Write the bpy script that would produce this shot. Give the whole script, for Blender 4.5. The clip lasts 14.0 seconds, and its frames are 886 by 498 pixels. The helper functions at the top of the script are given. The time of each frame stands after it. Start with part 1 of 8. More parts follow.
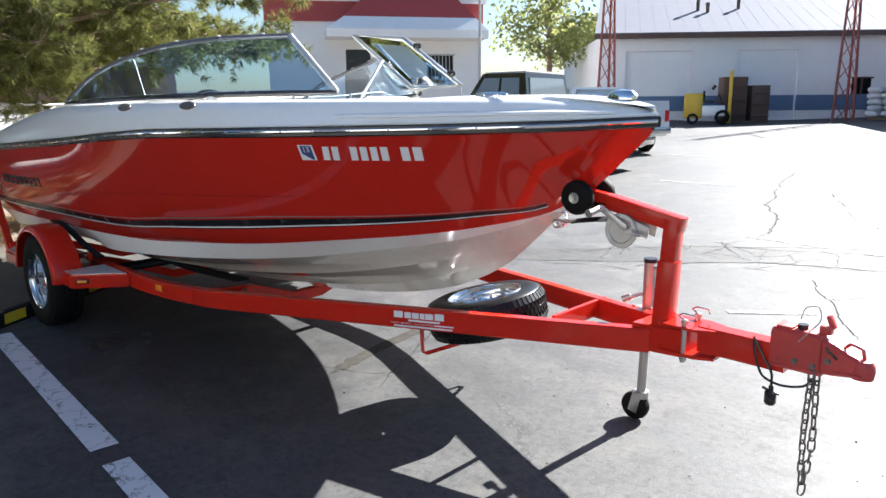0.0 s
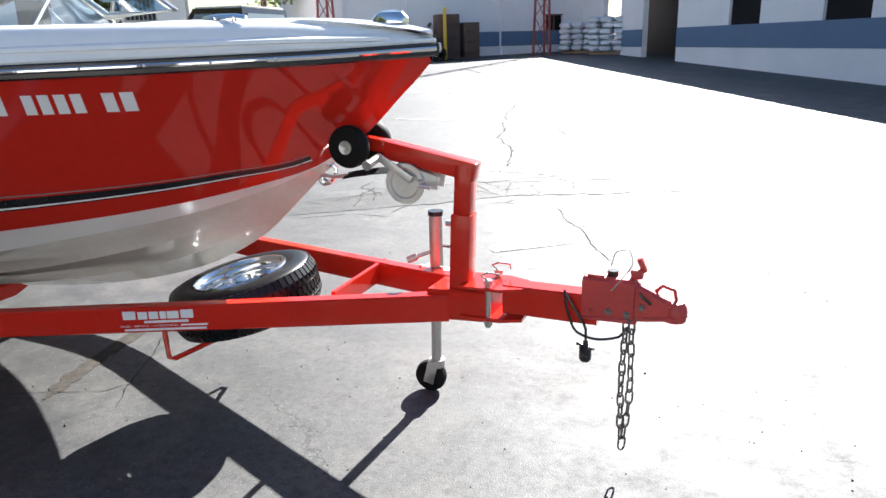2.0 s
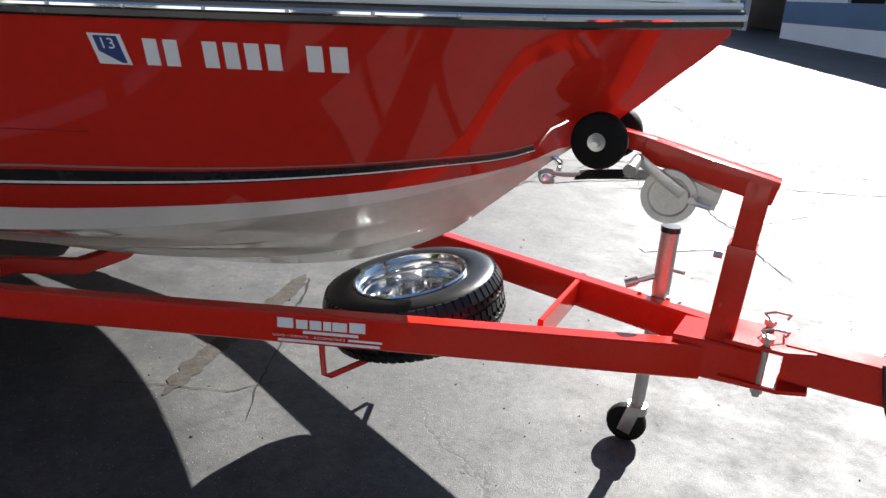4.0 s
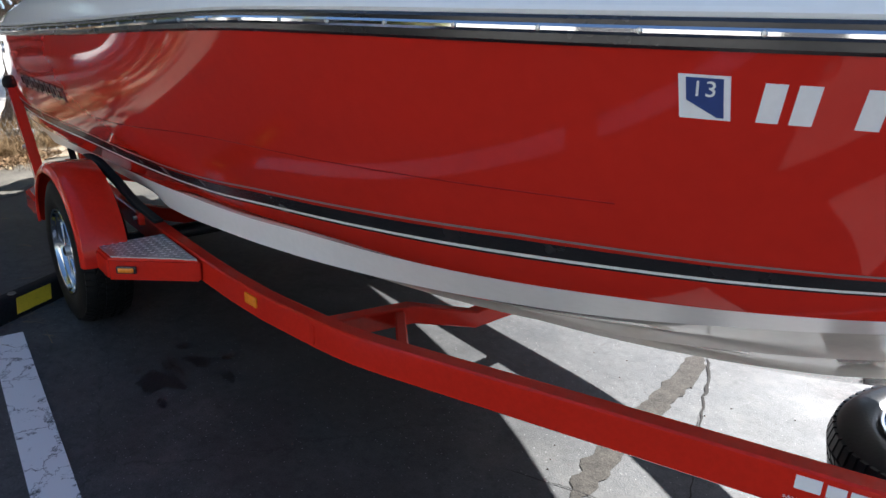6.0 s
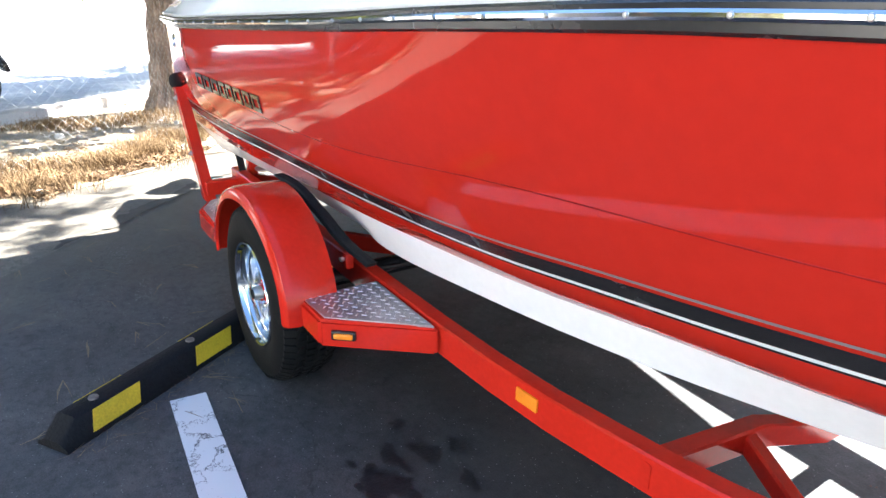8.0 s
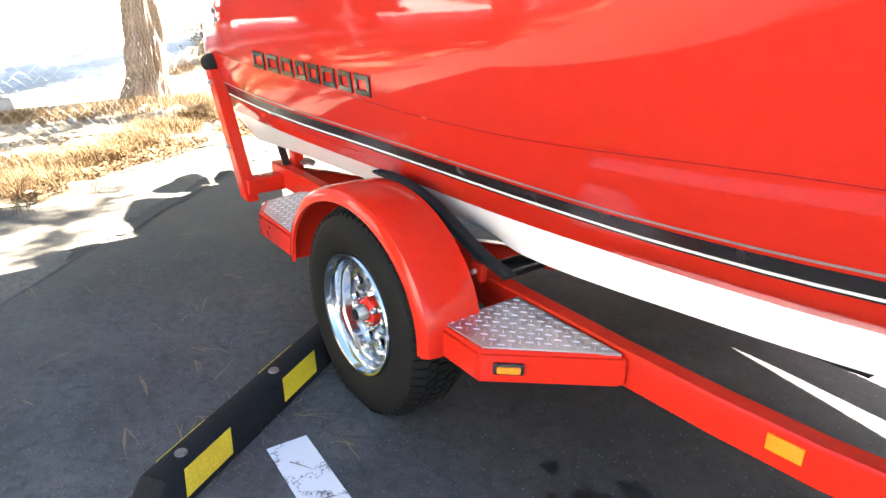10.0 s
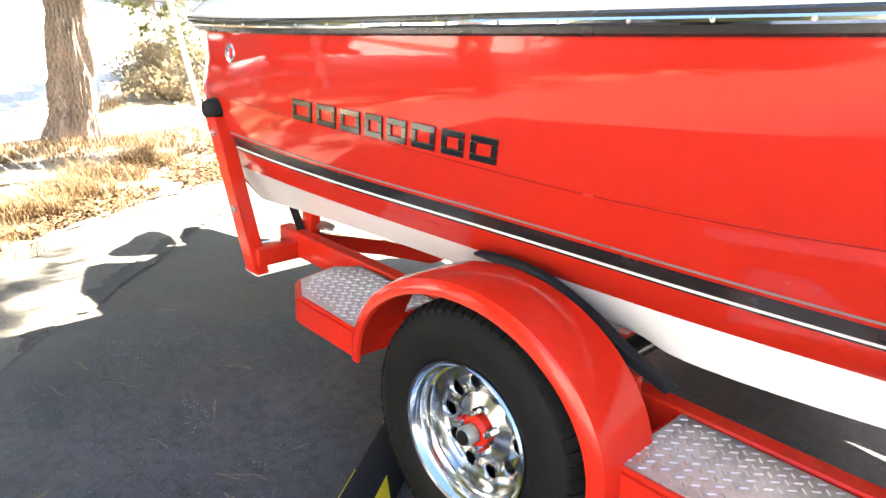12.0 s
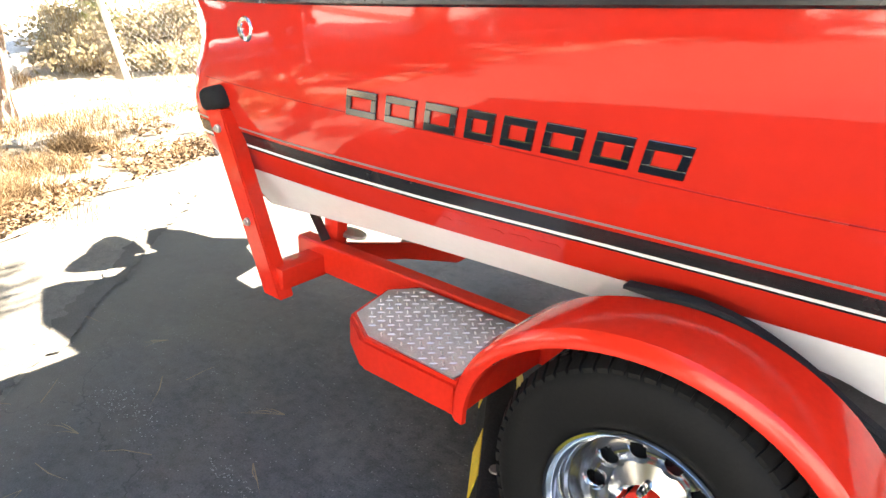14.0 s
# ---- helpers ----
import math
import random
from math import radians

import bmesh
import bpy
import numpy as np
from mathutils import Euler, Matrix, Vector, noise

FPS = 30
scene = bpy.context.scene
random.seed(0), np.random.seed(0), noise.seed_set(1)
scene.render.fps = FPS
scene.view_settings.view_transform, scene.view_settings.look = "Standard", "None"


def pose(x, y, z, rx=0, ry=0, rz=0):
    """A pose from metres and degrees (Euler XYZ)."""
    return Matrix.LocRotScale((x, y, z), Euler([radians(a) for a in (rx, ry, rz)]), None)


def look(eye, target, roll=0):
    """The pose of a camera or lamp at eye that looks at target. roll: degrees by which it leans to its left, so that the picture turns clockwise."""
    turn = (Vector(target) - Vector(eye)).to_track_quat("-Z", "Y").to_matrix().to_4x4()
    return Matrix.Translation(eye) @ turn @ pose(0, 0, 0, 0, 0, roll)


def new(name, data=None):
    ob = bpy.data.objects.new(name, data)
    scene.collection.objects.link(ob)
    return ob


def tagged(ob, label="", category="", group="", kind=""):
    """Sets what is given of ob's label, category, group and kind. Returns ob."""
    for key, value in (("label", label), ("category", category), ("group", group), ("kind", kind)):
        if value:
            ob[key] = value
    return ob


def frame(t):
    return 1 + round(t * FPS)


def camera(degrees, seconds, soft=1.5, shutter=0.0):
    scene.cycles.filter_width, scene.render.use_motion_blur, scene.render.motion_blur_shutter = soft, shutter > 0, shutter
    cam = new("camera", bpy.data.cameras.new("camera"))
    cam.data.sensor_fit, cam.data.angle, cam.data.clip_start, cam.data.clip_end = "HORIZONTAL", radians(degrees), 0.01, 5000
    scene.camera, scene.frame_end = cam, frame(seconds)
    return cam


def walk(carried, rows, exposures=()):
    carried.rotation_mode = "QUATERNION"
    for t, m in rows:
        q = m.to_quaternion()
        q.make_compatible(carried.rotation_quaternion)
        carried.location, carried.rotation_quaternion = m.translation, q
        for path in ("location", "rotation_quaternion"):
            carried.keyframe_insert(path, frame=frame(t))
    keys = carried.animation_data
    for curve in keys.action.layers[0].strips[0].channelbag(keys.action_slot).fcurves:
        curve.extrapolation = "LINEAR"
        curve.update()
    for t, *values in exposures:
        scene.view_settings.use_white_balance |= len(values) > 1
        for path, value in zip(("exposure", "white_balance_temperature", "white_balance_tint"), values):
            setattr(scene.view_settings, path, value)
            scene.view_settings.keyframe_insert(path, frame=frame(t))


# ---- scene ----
cam = camera(64.8, 14.0)
PATH = [
    (0, (5.878, -2.882, 1.629), (4.515, -1.473, 1.229), -0.5),
    (0.5, (5.721, -2.759, 1.61), (4.496, -1.235, 1.188), -0.7),
    (1, (5.615, -2.632, 1.606), (4.479, -1.065, 1.104), -0.8),
    (1.5, (5.532, -2.541, 1.587), (4.59, -0.873, 1.012), -0.6),
    (2, (5.4, -2.443, 1.58), (4.676, -0.668, 1.012), -1.5),
    (2.2, (5.34, -2.414, 1.578), (4.696, -0.616, 0.985), -1.3),
    (4.3, (4.43, -2.073, 1.584), (3.586, -0.398, 0.892), 3.2),
    (4.5, (4.347, -2.073, 1.572), (3.545, -0.376, 0.881), 2.8),
    (5, (4.186, -2.035, 1.541), (3.261, -0.411, 0.831), 3.1),
    (5.5, (3.89, -1.97, 1.544), (2.685, -0.531, 0.853), 0.7),
    (6, (3.652, -1.964, 1.552), (2.218, -0.742, 0.883), 1.8),
    (6.5, (3.414, -1.982, 1.545), (1.92, -0.825, 0.89), 1.7),
    (7, (3.093, -2.026, 1.535), (1.556, -0.925, 0.884), 0.4),
    (7.5, (2.837, -2.018, 1.546), (1.256, -0.996, 0.869), 0.9),
    (8, (2.571, -2.01, 1.539), (0.994, -1.018, 0.812), 0.6),
    (8.2, (2.492, -2.013, 1.547), (0.897, -1.064, 0.803), 0.9),
    (10.3, (1.751, -2.325, 1.434), (0.317, -1.165, 0.661), 1.2),
    (10.5, (1.678, -2.327, 1.432), (0.283, -1.12, 0.659), 1.9),
    (11, (1.476, -2.344, 1.433), (0.094, -1.08, 0.73), 2.6),
    (11.5, (1.239, -2.426, 1.425), (-0.166, -1.162, 0.771), 1.1),
    (12, (1.076, -2.452, 1.413), (-0.274, -1.133, 0.755), 2.7),
    (12.5, (0.86, -2.42, 1.41), (-0.492, -1.116, 0.724), 2.7),
    (13, (0.694, -2.447, 1.404), (-0.546, -1.072, 0.648), 5.1),
    (13.5, (0.501, -2.422, 1.404), (-0.67, -0.993, 0.636), 3.9),
    (14, (0.391, -2.438, 1.406), (-0.772, -0.997, 0.649), 2.1),
]
EXPOSURES = [(0, 2.2, 6000, 10), (2.2, 2.2, 6050, 10), (4.3, 1.7, 6100, 10), (5.0, 1.65, 6050, 10), (5.5, 1.75, 5900, 10), (6.0, 2.4, 5850, 10), (7.0, 3.35, 5850, 10), (8.2, 4.15, 6050, 10), (10.3, 4.65, 6750, 10), (14.0, 4.58, 6850, 10)]
walk(cam, [(t, look(eye, target, roll)) for t, eye, target, roll in PATH], EXPOSURES)

# ---- light ----
SUN_EL, SUN_AZ = radians(34.0), math.atan2(1.0, 0.08)
world = bpy.data.worlds.new("sky")
scene.world = world
world.use_nodes = True
wn = world.node_tree.nodes
wl = world.node_tree.links
sky = wn.new("ShaderNodeTexSky")
sky.sky_type = 'NISHITA'
sky.sun_disc = False
sky.sun_elevation = SUN_EL
sky.sun_rotation = math.pi / 2 - SUN_AZ
sky.air_density, sky.dust_density, sky.ozone_density = 1.3, 0.9, 4.0
wl.new(sky.outputs[0], wn["Background"].inputs[0])
wn["Background"].inputs[1].default_value = 0.036
sun_data = bpy.data.lights.new("sun", 'SUN')
sun_data.energy, sun_data.angle, sun_data.color = 5.0, radians(0.53), (1.0, 0.94, 0.85)
sun = new("sun", sun_data)
sun.matrix_world = look((0.08 * 20, 20, 20 * math.tan(SUN_EL)), (0, 0, 0))

# ---- materials ----


def rgb(c):
    return (c[0], c[1], c[2], 1.0)


def material(name, base, rough=0.5, metal=0.0, var=0.12, scale=6.0, fine=90.0, bump=0.0, coat=0.0, spec=0.5, rvar=0.08, shade=None, through_light=0.0):
    """A surface with colour and gloss varied at a coarse and a fine scale."""
    m = bpy.data.materials.new(name)
    m.use_nodes = True
    n, l = m.node_tree.nodes, m.node_tree.links
    p = n["Principled BSDF"]
    tc = n.new("ShaderNodeTexCoord")
    a, b = n.new("ShaderNodeTexNoise"), n.new("ShaderNodeTexNoise")
    a.inputs["Scale"].default_value, a.inputs["Detail"].default_value = scale, 5
    b.inputs["Scale"].default_value, b.inputs["Detail"].default_value = fine, 3
    l.new(tc.outputs["Object"], a.inputs["Vector"])
    l.new(tc.outputs["Object"], b.inputs["Vector"])
    add = n.new("ShaderNodeMath")
    add.operation = 'ADD'
    l.new(a.outputs["Fac"], add.inputs[0])
    l.new(b.outputs["Fac"], add.inputs[1])
    r = n.new("ShaderNodeMapRange")
    r.inputs["From Min"].default_value, r.inputs["From Max"].default_value = 0.6, 1.4
    l.new(add.outputs[0], r.inputs["Value"])
    mix = n.new("ShaderNodeMix")
    mix.data_type = 'RGBA'
    dark = shade or [c * (1 - var) for c in base]
    light = [min(1, c * (1 + var)) for c in base]
    mix.inputs["A"].default_value, mix.inputs["B"].default_value = rgb(dark), rgb(light)
    l.new(r.outputs[0], mix.inputs["Factor"])
    l.new(mix.outputs["Result"], p.inputs["Base Color"])
    rr = n.new("ShaderNodeMapRange")
    rr.inputs["To Min"].default_value, rr.inputs["To Max"].default_value = max(0.02, rough - rvar), min(1, rough + rvar)
    l.new(a.outputs["Fac"], rr.inputs["Value"])
    l.new(rr.outputs[0], p.inputs["Roughness"])
    p.inputs["Metallic"].default_value = metal
    p.inputs["Specular IOR Level"].default_value = spec
    p.inputs["Coat Weight"].default_value = coat
    p.inputs["Coat Roughness"].default_value = 0.04
    if bump:
        bp = n.new("ShaderNodeBump")
        bp.inputs["Strength"].default_value, bp.inputs["Distance"].default_value = bump, 0.01
        l.new(b.outputs["Fac"], bp.inputs["Height"])
        l.new(bp.outputs[0], p.inputs["Normal"])
    if through_light:
        tr, ms = n.new("ShaderNodeBsdfTranslucent"), n.new("ShaderNodeMixShader")
        l.new(mix.outputs["Result"], tr.inputs["Color"])
        ms.inputs[0].default_value = through_light
        l.new(p.outputs[0], ms.inputs[1])
        l.new(tr.outputs[0], ms.inputs[2])
        l.new(ms.outputs[0], n["Material Output"].inputs["Surface"])
    return m


RED_GEL = material("red_gelcoat", (0.50, 0.022, 0.012), 0.045, var=0.06, scale=1.5, fine=25, rvar=0.02, spec=0.45)
RED_CREASE_SHADE = material("red_gelcoat_crease_shade", (0.26, 0.010, 0.008), 0.25, var=0.1, scale=3)
RED_PAINT = material("red_trailer_paint", (0.56, 0.022, 0.010), 0.14, var=0.10, scale=5, fine=60, bump=0.02, coat=0.1, spec=0.28)
RED_FADED = material("faded_red_paint", (0.50, 0.05, 0.045), 0.45, var=0.2, scale=9, fine=120, bump=0.15)
WHITE_GEL = material("white_gelcoat", (0.86, 0.86, 0.85), 0.12, var=0.03, scale=2, fine=30, coat=0.4, rvar=0.04)
BOOT_WHITE = material("white_boot_stripe", (0.84, 0.84, 0.83), 0.18, var=0.04, scale=3, fine=40, rvar=0.05)
BOTTOM = material("grey_hull_bottom", (0.56, 0.54, 0.49), 0.09, var=0.10, scale=3, fine=30, coat=0.6, rvar=0.04)
BLACK_GLOSS = material("black_vinyl", (0.018, 0.018, 0.020), 0.25, var=0.2, scale=8, fine=80)
GREY_LINE = material("grey_pinstripe", (0.20, 0.19, 0.19), 0.3, var=0.1)
WHITE_LINE = material("white_pinstripe", (0.82, 0.82, 0.80), 0.3, var=0.05)
CHROME = material("chrome", (0.80, 0.80, 0.80), 0.06, metal=1.0, var=0.04, rvar=0.03)
RIM_METAL = material("polished_wheel_chrome", (0.66, 0.67, 0.68), 0.11, metal=1.0, var=0.08, scale=12, rvar=0.05)
DISC_METAL = material("brushed_wheel_chrome", (0.58, 0.58, 0.58), 0.20, metal=1.0, var=0.1, scale=12, rvar=0.06)
ZINC = material("bright_zinc", (0.66, 0.65, 0.62), 0.42, metal=0.85, var=0.12, scale=20, fine=140)
STEEL = material("zinc_plated_steel", (0.52, 0.52, 0.50), 0.36, metal=0.9, var=0.2, scale=14, fine=120, bump=0.05)
DULL_ALLOY = material("dull_aluminium", (0.16, 0.16, 0.17), 0.38, metal=0.8, var=0.15, scale=10, fine=90)
RUSTY = material("dull_chain_steel", (0.20, 0.18, 0.17), 0.55, metal=0.7, var=0.35, scale=40, fine=200, bump=0.1)
PLATE = material("aluminium_tread_plate", (0.52, 0.52, 0.53), 0.42, metal=1.0, var=0.25, scale=9, fine=160, bump=0.05)
# rubbed lugs; the glint on their slopes is put into a lighter colour
LUG_GLINT_METAL = material("rubbed_lugs_with_glint", (0.82, 0.82, 0.82), 0.36, metal=1.0, var=0.08, scale=9, fine=160)
RUBBER = material("black_tyre_rubber", (0.0075, 0.0073, 0.007), 0.7, var=0.3, scale=7, fine=120, bump=0.1, spec=0.15)
OIL = material("dark_oil_stain", (0.014, 0.014, 0.015), 0.4, var=0.4, scale=14, fine=90, bump=0.2)
RUBBER_SHINE = material("dressed_tyre_rubber", (0.010, 0.010, 0.011), 0.33, spec=0.35, var=0.3, scale=7, fine=120, bump=0.05)
CARPET = material("dark_bunk_carpet", (0.020, 0.020, 0.021), 0.95, var=0.3, scale=25, fine=300, bump=0.5, spec=0.1)
AMBER = material("amber_lens", (0.85, 0.26, 0.015), 0.2, var=0.1, scale=30, fine=200, bump=0.1)
TAIL_RED = material("red_lens", (0.62, 0.02, 0.02), 0.15, var=0.1, scale=30, fine=200)
STICKER = material("white_sticker_vinyl", (0.78, 0.79, 0.80), 0.35, var=0.04)
BLUE_INK = material("blue_sticker_ink", (0.035, 0.06, 0.20), 0.35, var=0.08)
STOP_BLACK = material("black_rubber_stop", (0.009, 0.009, 0.010), 0.75, var=0.45, scale=9, fine=90, bump=0.3, spec=0.2)
STOP_YELLOW = material("yellow_stop_panel", (0.62, 0.44, 0.02), 0.55, var=0.25, scale=14, fine=120, bump=0.2)
LINER = material("cream_liner", (0.62, 0.58, 0.52), 0.5, var=0.08, scale=4, bump=0.05)
VINYL = material("seat_vinyl", (0.66, 0.64, 0.60), 0.45, var=0.06, scale=5, fine=200, bump=0.05)
BARK = material("pine_bark", (0.27, 0.20, 0.15), 0.9, var=0.6, scale=7, fine=38, bump=1.0, spec=0.2)
NEEDLE = material("pine_needles", (0.17, 0.18, 0.05), 0.6, var=0.5, scale=2.0, fine=20, spec=0.3, through_light=0.4)
LEAF = material("tree_leaves", (0.30, 0.32, 0.11), 0.6, var=0.4, scale=2, fine=12, spec=0.3, through_light=0.5)
SHRUB = material("dusty_shrub_leaves", (0.24, 0.19, 0.11), 0.8, var=0.4, scale=3, fine=30, spec=0.2, through_light=0.35)
LEAF_DARK = material("dark_tree_leaves", (0.06, 0.075, 0.03), 0.6, var=0.4, scale=2, fine=12, spec=0.3, through_light=0.3)
STRAW = material("dry_grass", (0.17, 0.11, 0.055), 0.9, var=0.35, scale=2.5, fine=25, spec=0.15)
DEAD_LEAF = material("brown_dead_leaves", (0.115, 0.07, 0.036), 0.85, var=0.5, scale=3, fine=30, spec=0.15)
LITTER = material("fallen_leaf_litter", (0.36, 0.26, 0.14), 0.85, var=0.4, scale=3, fine=30, spec=0.15)
WIRE = material("weathered_wire", (0.40, 0.39, 0.37), 0.6, metal=0.2, var=0.2, scale=5, fine=80)
GALV = material("galvanised_wire", (0.46, 0.45, 0.43), 0.5, metal=0.25, var=0.15, scale=5, fine=80)
CONCRETE = material("pale_concrete", (0.46, 0.44, 0.41), 0.8, var=0.15, scale=2, fine=50, bump=0.2)
TAN_STUCCO = material("tan_stucco", (0.31, 0.30, 0.28), 0.85, var=0.1, scale=0.8, fine=20, bump=0.2)
DARK_CHROME = material("smoked_chrome", (0.17, 0.175, 0.18), 0.12, metal=1.0, var=0.1, scale=20, rvar=0.04)
CRACK = material("crack_shadow_and_dirt", (0.034, 0.032, 0.030), 0.95, var=0.4, scale=6, fine=90, bump=0.4, spec=0.1)
SEAM_DIRT = material("gritty_seam_filler", (0.050, 0.045, 0.039), 0.9, var=0.6, scale=18, fine=140, bump=0.25, spec=0.15)
BERM = material("dusty_asphalt_ridge", (0.085, 0.078, 0.066), 0.9, var=0.4, scale=9, fine=120, bump=0.3, spec=0.2)
DRY_NEEDLE = material("dry_pine_needles", (0.19, 0.14, 0.085), 0.7, var=0.4, scale=9, fine=40, spec=0.3)
STUCCO = material("white_stucco", (0.80, 0.80, 0.80), 0.8, var=0.07, scale=0.8, fine=20, bump=0.2)
BLUE_BAND = material("blue_wall_band", (0.10, 0.17, 0.28), 0.6, var=0.12, scale=0.8, fine=20)
METAL_ROOF = material("pale_metal_roof", (0.21, 0.218, 0.25), 0.8, var=0.06, scale=0.7, fine=15, spec=0.05)
DOOR_WHITE = material("white_shutter_door", (0.80, 0.81, 0.82), 0.55, var=0.06, scale=0.9, fine=18)
RED_ROOF = material("dull_red_roof_panels", (0.36, 0.055, 0.05), 0.55, var=0.12, scale=1.0, fine=18)
RED_STEEL = material("rust_red_steel", (0.26, 0.07, 0.05), 0.6, var=0.3, scale=3, fine=40)
BLACK_CAR = material("black_car_paint", (0.012, 0.013, 0.018), 0.12, var=0.2, coat=0.5)
WHITE_CAR = material("white_car_paint", (0.74, 0.75, 0.76), 0.15, var=0.04, coat=0.5)
GREY_CAR = material("dark_grey_paint", (0.07, 0.075, 0.08), 0.3, var=0.12, coat=0.3)
WORN_STEEL = material("worn_grey_steel", (0.11, 0.10, 0.09), 0.55, metal=0.4, var=0.3, scale=8, fine=80)
TAN_CAR = material("tan_car_paint", (0.36, 0.24, 0.14), 0.2, var=0.1, coat=0.5)
YELLOW = material("yellow_machine_paint", (0.62, 0.40, 0.03), 0.4, var=0.15, scale=3)
BROWN = material("brown_steel", (0.10, 0.06, 0.045), 0.6, var=0.25, scale=3)
BAG = material("white_plastic_sacks", (0.62, 0.64, 0.66), 0.35, var=0.1, scale=5, fine=30, bump=0.3)
WOOD = material("pallet_wood", (0.30, 0.21, 0.13), 0.8, var=0.3, scale=6, fine=60, bump=0.3)


def glass(name, tint, rough=0.0):
    m = bpy.data.materials.new(name)
    m.use_nodes = True
    p = m.node_tree.nodes["Principled BSDF"]
    p.inputs["Base Color"].default_value = rgb(tint)
    p.inputs["Roughness"].default_value = rough
    p.inputs["IOR"].default_value = 1.45
    p.inputs["Transmission Weight"].default_value = 1.0
    return m


SCREEN = glass("smoked_blue_acrylic", (0.50, 0.68, 0.84))
CAR_GLASS = material("car_window_glass", (0.20, 0.235, 0.25), 0.04, var=0.05, coat=0.3)


def asphalt_material(name, dark, light, spec=0.5, dust=None):
    """Worn asphalt: pale aggregate, broad stains, fine cracks."""
    m = bpy.data.materials.new(name)
    m.use_nodes = True
    n, l = m.node_tree.nodes, m.node_tree.links
    p = n["Principled BSDF"]
    geo = n.new("ShaderNodeNewGeometry")
    pos = geo.outputs["Position"]

    def noise_tex(s, d=4, rough=0.55):
        t = n.new("ShaderNodeTexNoise")
        t.inputs["Scale"].default_value, t.inputs["Detail"].default_value, t.inputs["Roughness"].default_value = s, d, rough
        l.new(pos, t.inputs["Vector"])
        return t

    def ramp(src, lo, hi, a=0.0, b=1.0):
        r = n.new("ShaderNodeMapRange")
        r.inputs["From Min"].default_value, r.inputs["From Max"].default_value = lo, hi
        r.inputs["To Min"].default_value, r.inputs["To Max"].default_value = a, b
        l.new(src, r.inputs["Value"])
        return r.outputs[0]

    def mixc(f, a, b, kind='MIX'):
        x = n.new("ShaderNodeMix")
        x.data_type, x.blend_type = 'RGBA', kind
        for sock, v in (("Factor", f), ("A", a), ("B", b)):
            if isinstance(v, (tuple, list)):
                x.inputs[sock].default_value = rgb(v)
            elif isinstance(v, float):
                x.inputs[sock].default_value = v
            else:
                l.new(v, x.inputs[sock])
        return x.outputs["Result"]

    broad, mid, grit = noise_tex(0.35, 6), noise_tex(3.0, 6, 0.65), noise_tex(150, 2)
    base = mixc(ramp(broad.outputs["Fac"], 0.35, 0.65), dark, light)
    base = mixc(ramp(mid.outputs["Fac"], 0.42, 0.68, 0.0, 0.7), base, [light[0] * 1.44, light[1] * 1.42, light[2] * 1.40])
    base = mixc(ramp(noise_tex(24, 5, 0.7).outputs["Fac"], 0.45, 0.70, 0.0, 0.75), base, [c * 0.55 for c in dark])
    base = mixc(ramp(grit.outputs["Fac"], 0.35, 0.7, 0.0, 0.55), base, [c * 0.55 for c in dark])
    # blotches a hand wide, pale scuffs drawn out along the lanes, and single dark grains
    base = mixc(ramp(noise_tex(7.0, 8, 0.72).outputs["Fac"], 0.50, 0.66, 0.0, 0.45), base, [c * 0.50 for c in dark])
    base = mixc(ramp(noise_tex(1.3, 9, 0.75).outputs["Fac"], 0.52, 0.70, 0.0, 0.55), base, [light[0] * 1.75, light[1] * 1.68, light[2] * 1.52])
    sv = n.new("ShaderNodeVectorMath")
    sv.operation = 'MULTIPLY'
    sv.inputs[1].default_value = (1.0, 5.0, 1.0)
    l.new(pos, sv.inputs[0])
    scuff = noise_tex(5.0, 8, 0.78)
    l.new(sv.outputs[0], scuff.inputs["Vector"])
    base = mixc(ramp(scuff.outputs["Fac"], 0.60, 0.72, 0.0, 0.55), base, [light[0] * 2.1, light[1] * 2.1, light[2] * 2.1])
    base = mixc(ramp(noise_tex(60, 3, 0.8).outputs["Fac"], 0.60, 0.68, 0.0, 0.7), base, [c * 0.35 for c in dark])
    if dust:
        # fine soil blown in from the dirt strip, thinning out into the lot
        dv = n.new("ShaderNodeVectorMath")
        dv.operation = 'DOT_PRODUCT'
        dv.inputs[1].default_value = (0.93, 0.37, 0.0)
        l.new(pos, dv.inputs[0])
        wob = n.new("ShaderNodeMath")
        wob.operation = 'MULTIPLY_ADD'
        wob.inputs[1].default_value = 2.4
        l.new(noise_tex(1.7, 8, 0.7).outputs["Fac"], wob.inputs[0])
        l.new(dv.outputs["Value"], wob.inputs[2])
        base = mixc(ramp(wob.outputs[0], -1.45, -0.35, 0.75, 0.0), base, dust)
        # wide dark patch: ground soaked with old drips, plus the boat's shade put into the colour
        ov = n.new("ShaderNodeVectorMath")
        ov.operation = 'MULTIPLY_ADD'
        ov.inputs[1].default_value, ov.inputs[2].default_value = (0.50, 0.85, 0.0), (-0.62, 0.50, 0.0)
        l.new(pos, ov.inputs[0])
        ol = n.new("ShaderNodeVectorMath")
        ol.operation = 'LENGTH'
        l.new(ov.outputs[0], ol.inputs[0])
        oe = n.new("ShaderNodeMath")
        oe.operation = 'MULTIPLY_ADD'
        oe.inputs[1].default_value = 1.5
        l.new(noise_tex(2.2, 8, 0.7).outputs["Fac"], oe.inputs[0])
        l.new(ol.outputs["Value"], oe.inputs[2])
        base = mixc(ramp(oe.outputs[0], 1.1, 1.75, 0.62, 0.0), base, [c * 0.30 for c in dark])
    # stone chips
    v = n.new("ShaderNodeTexVoronoi")
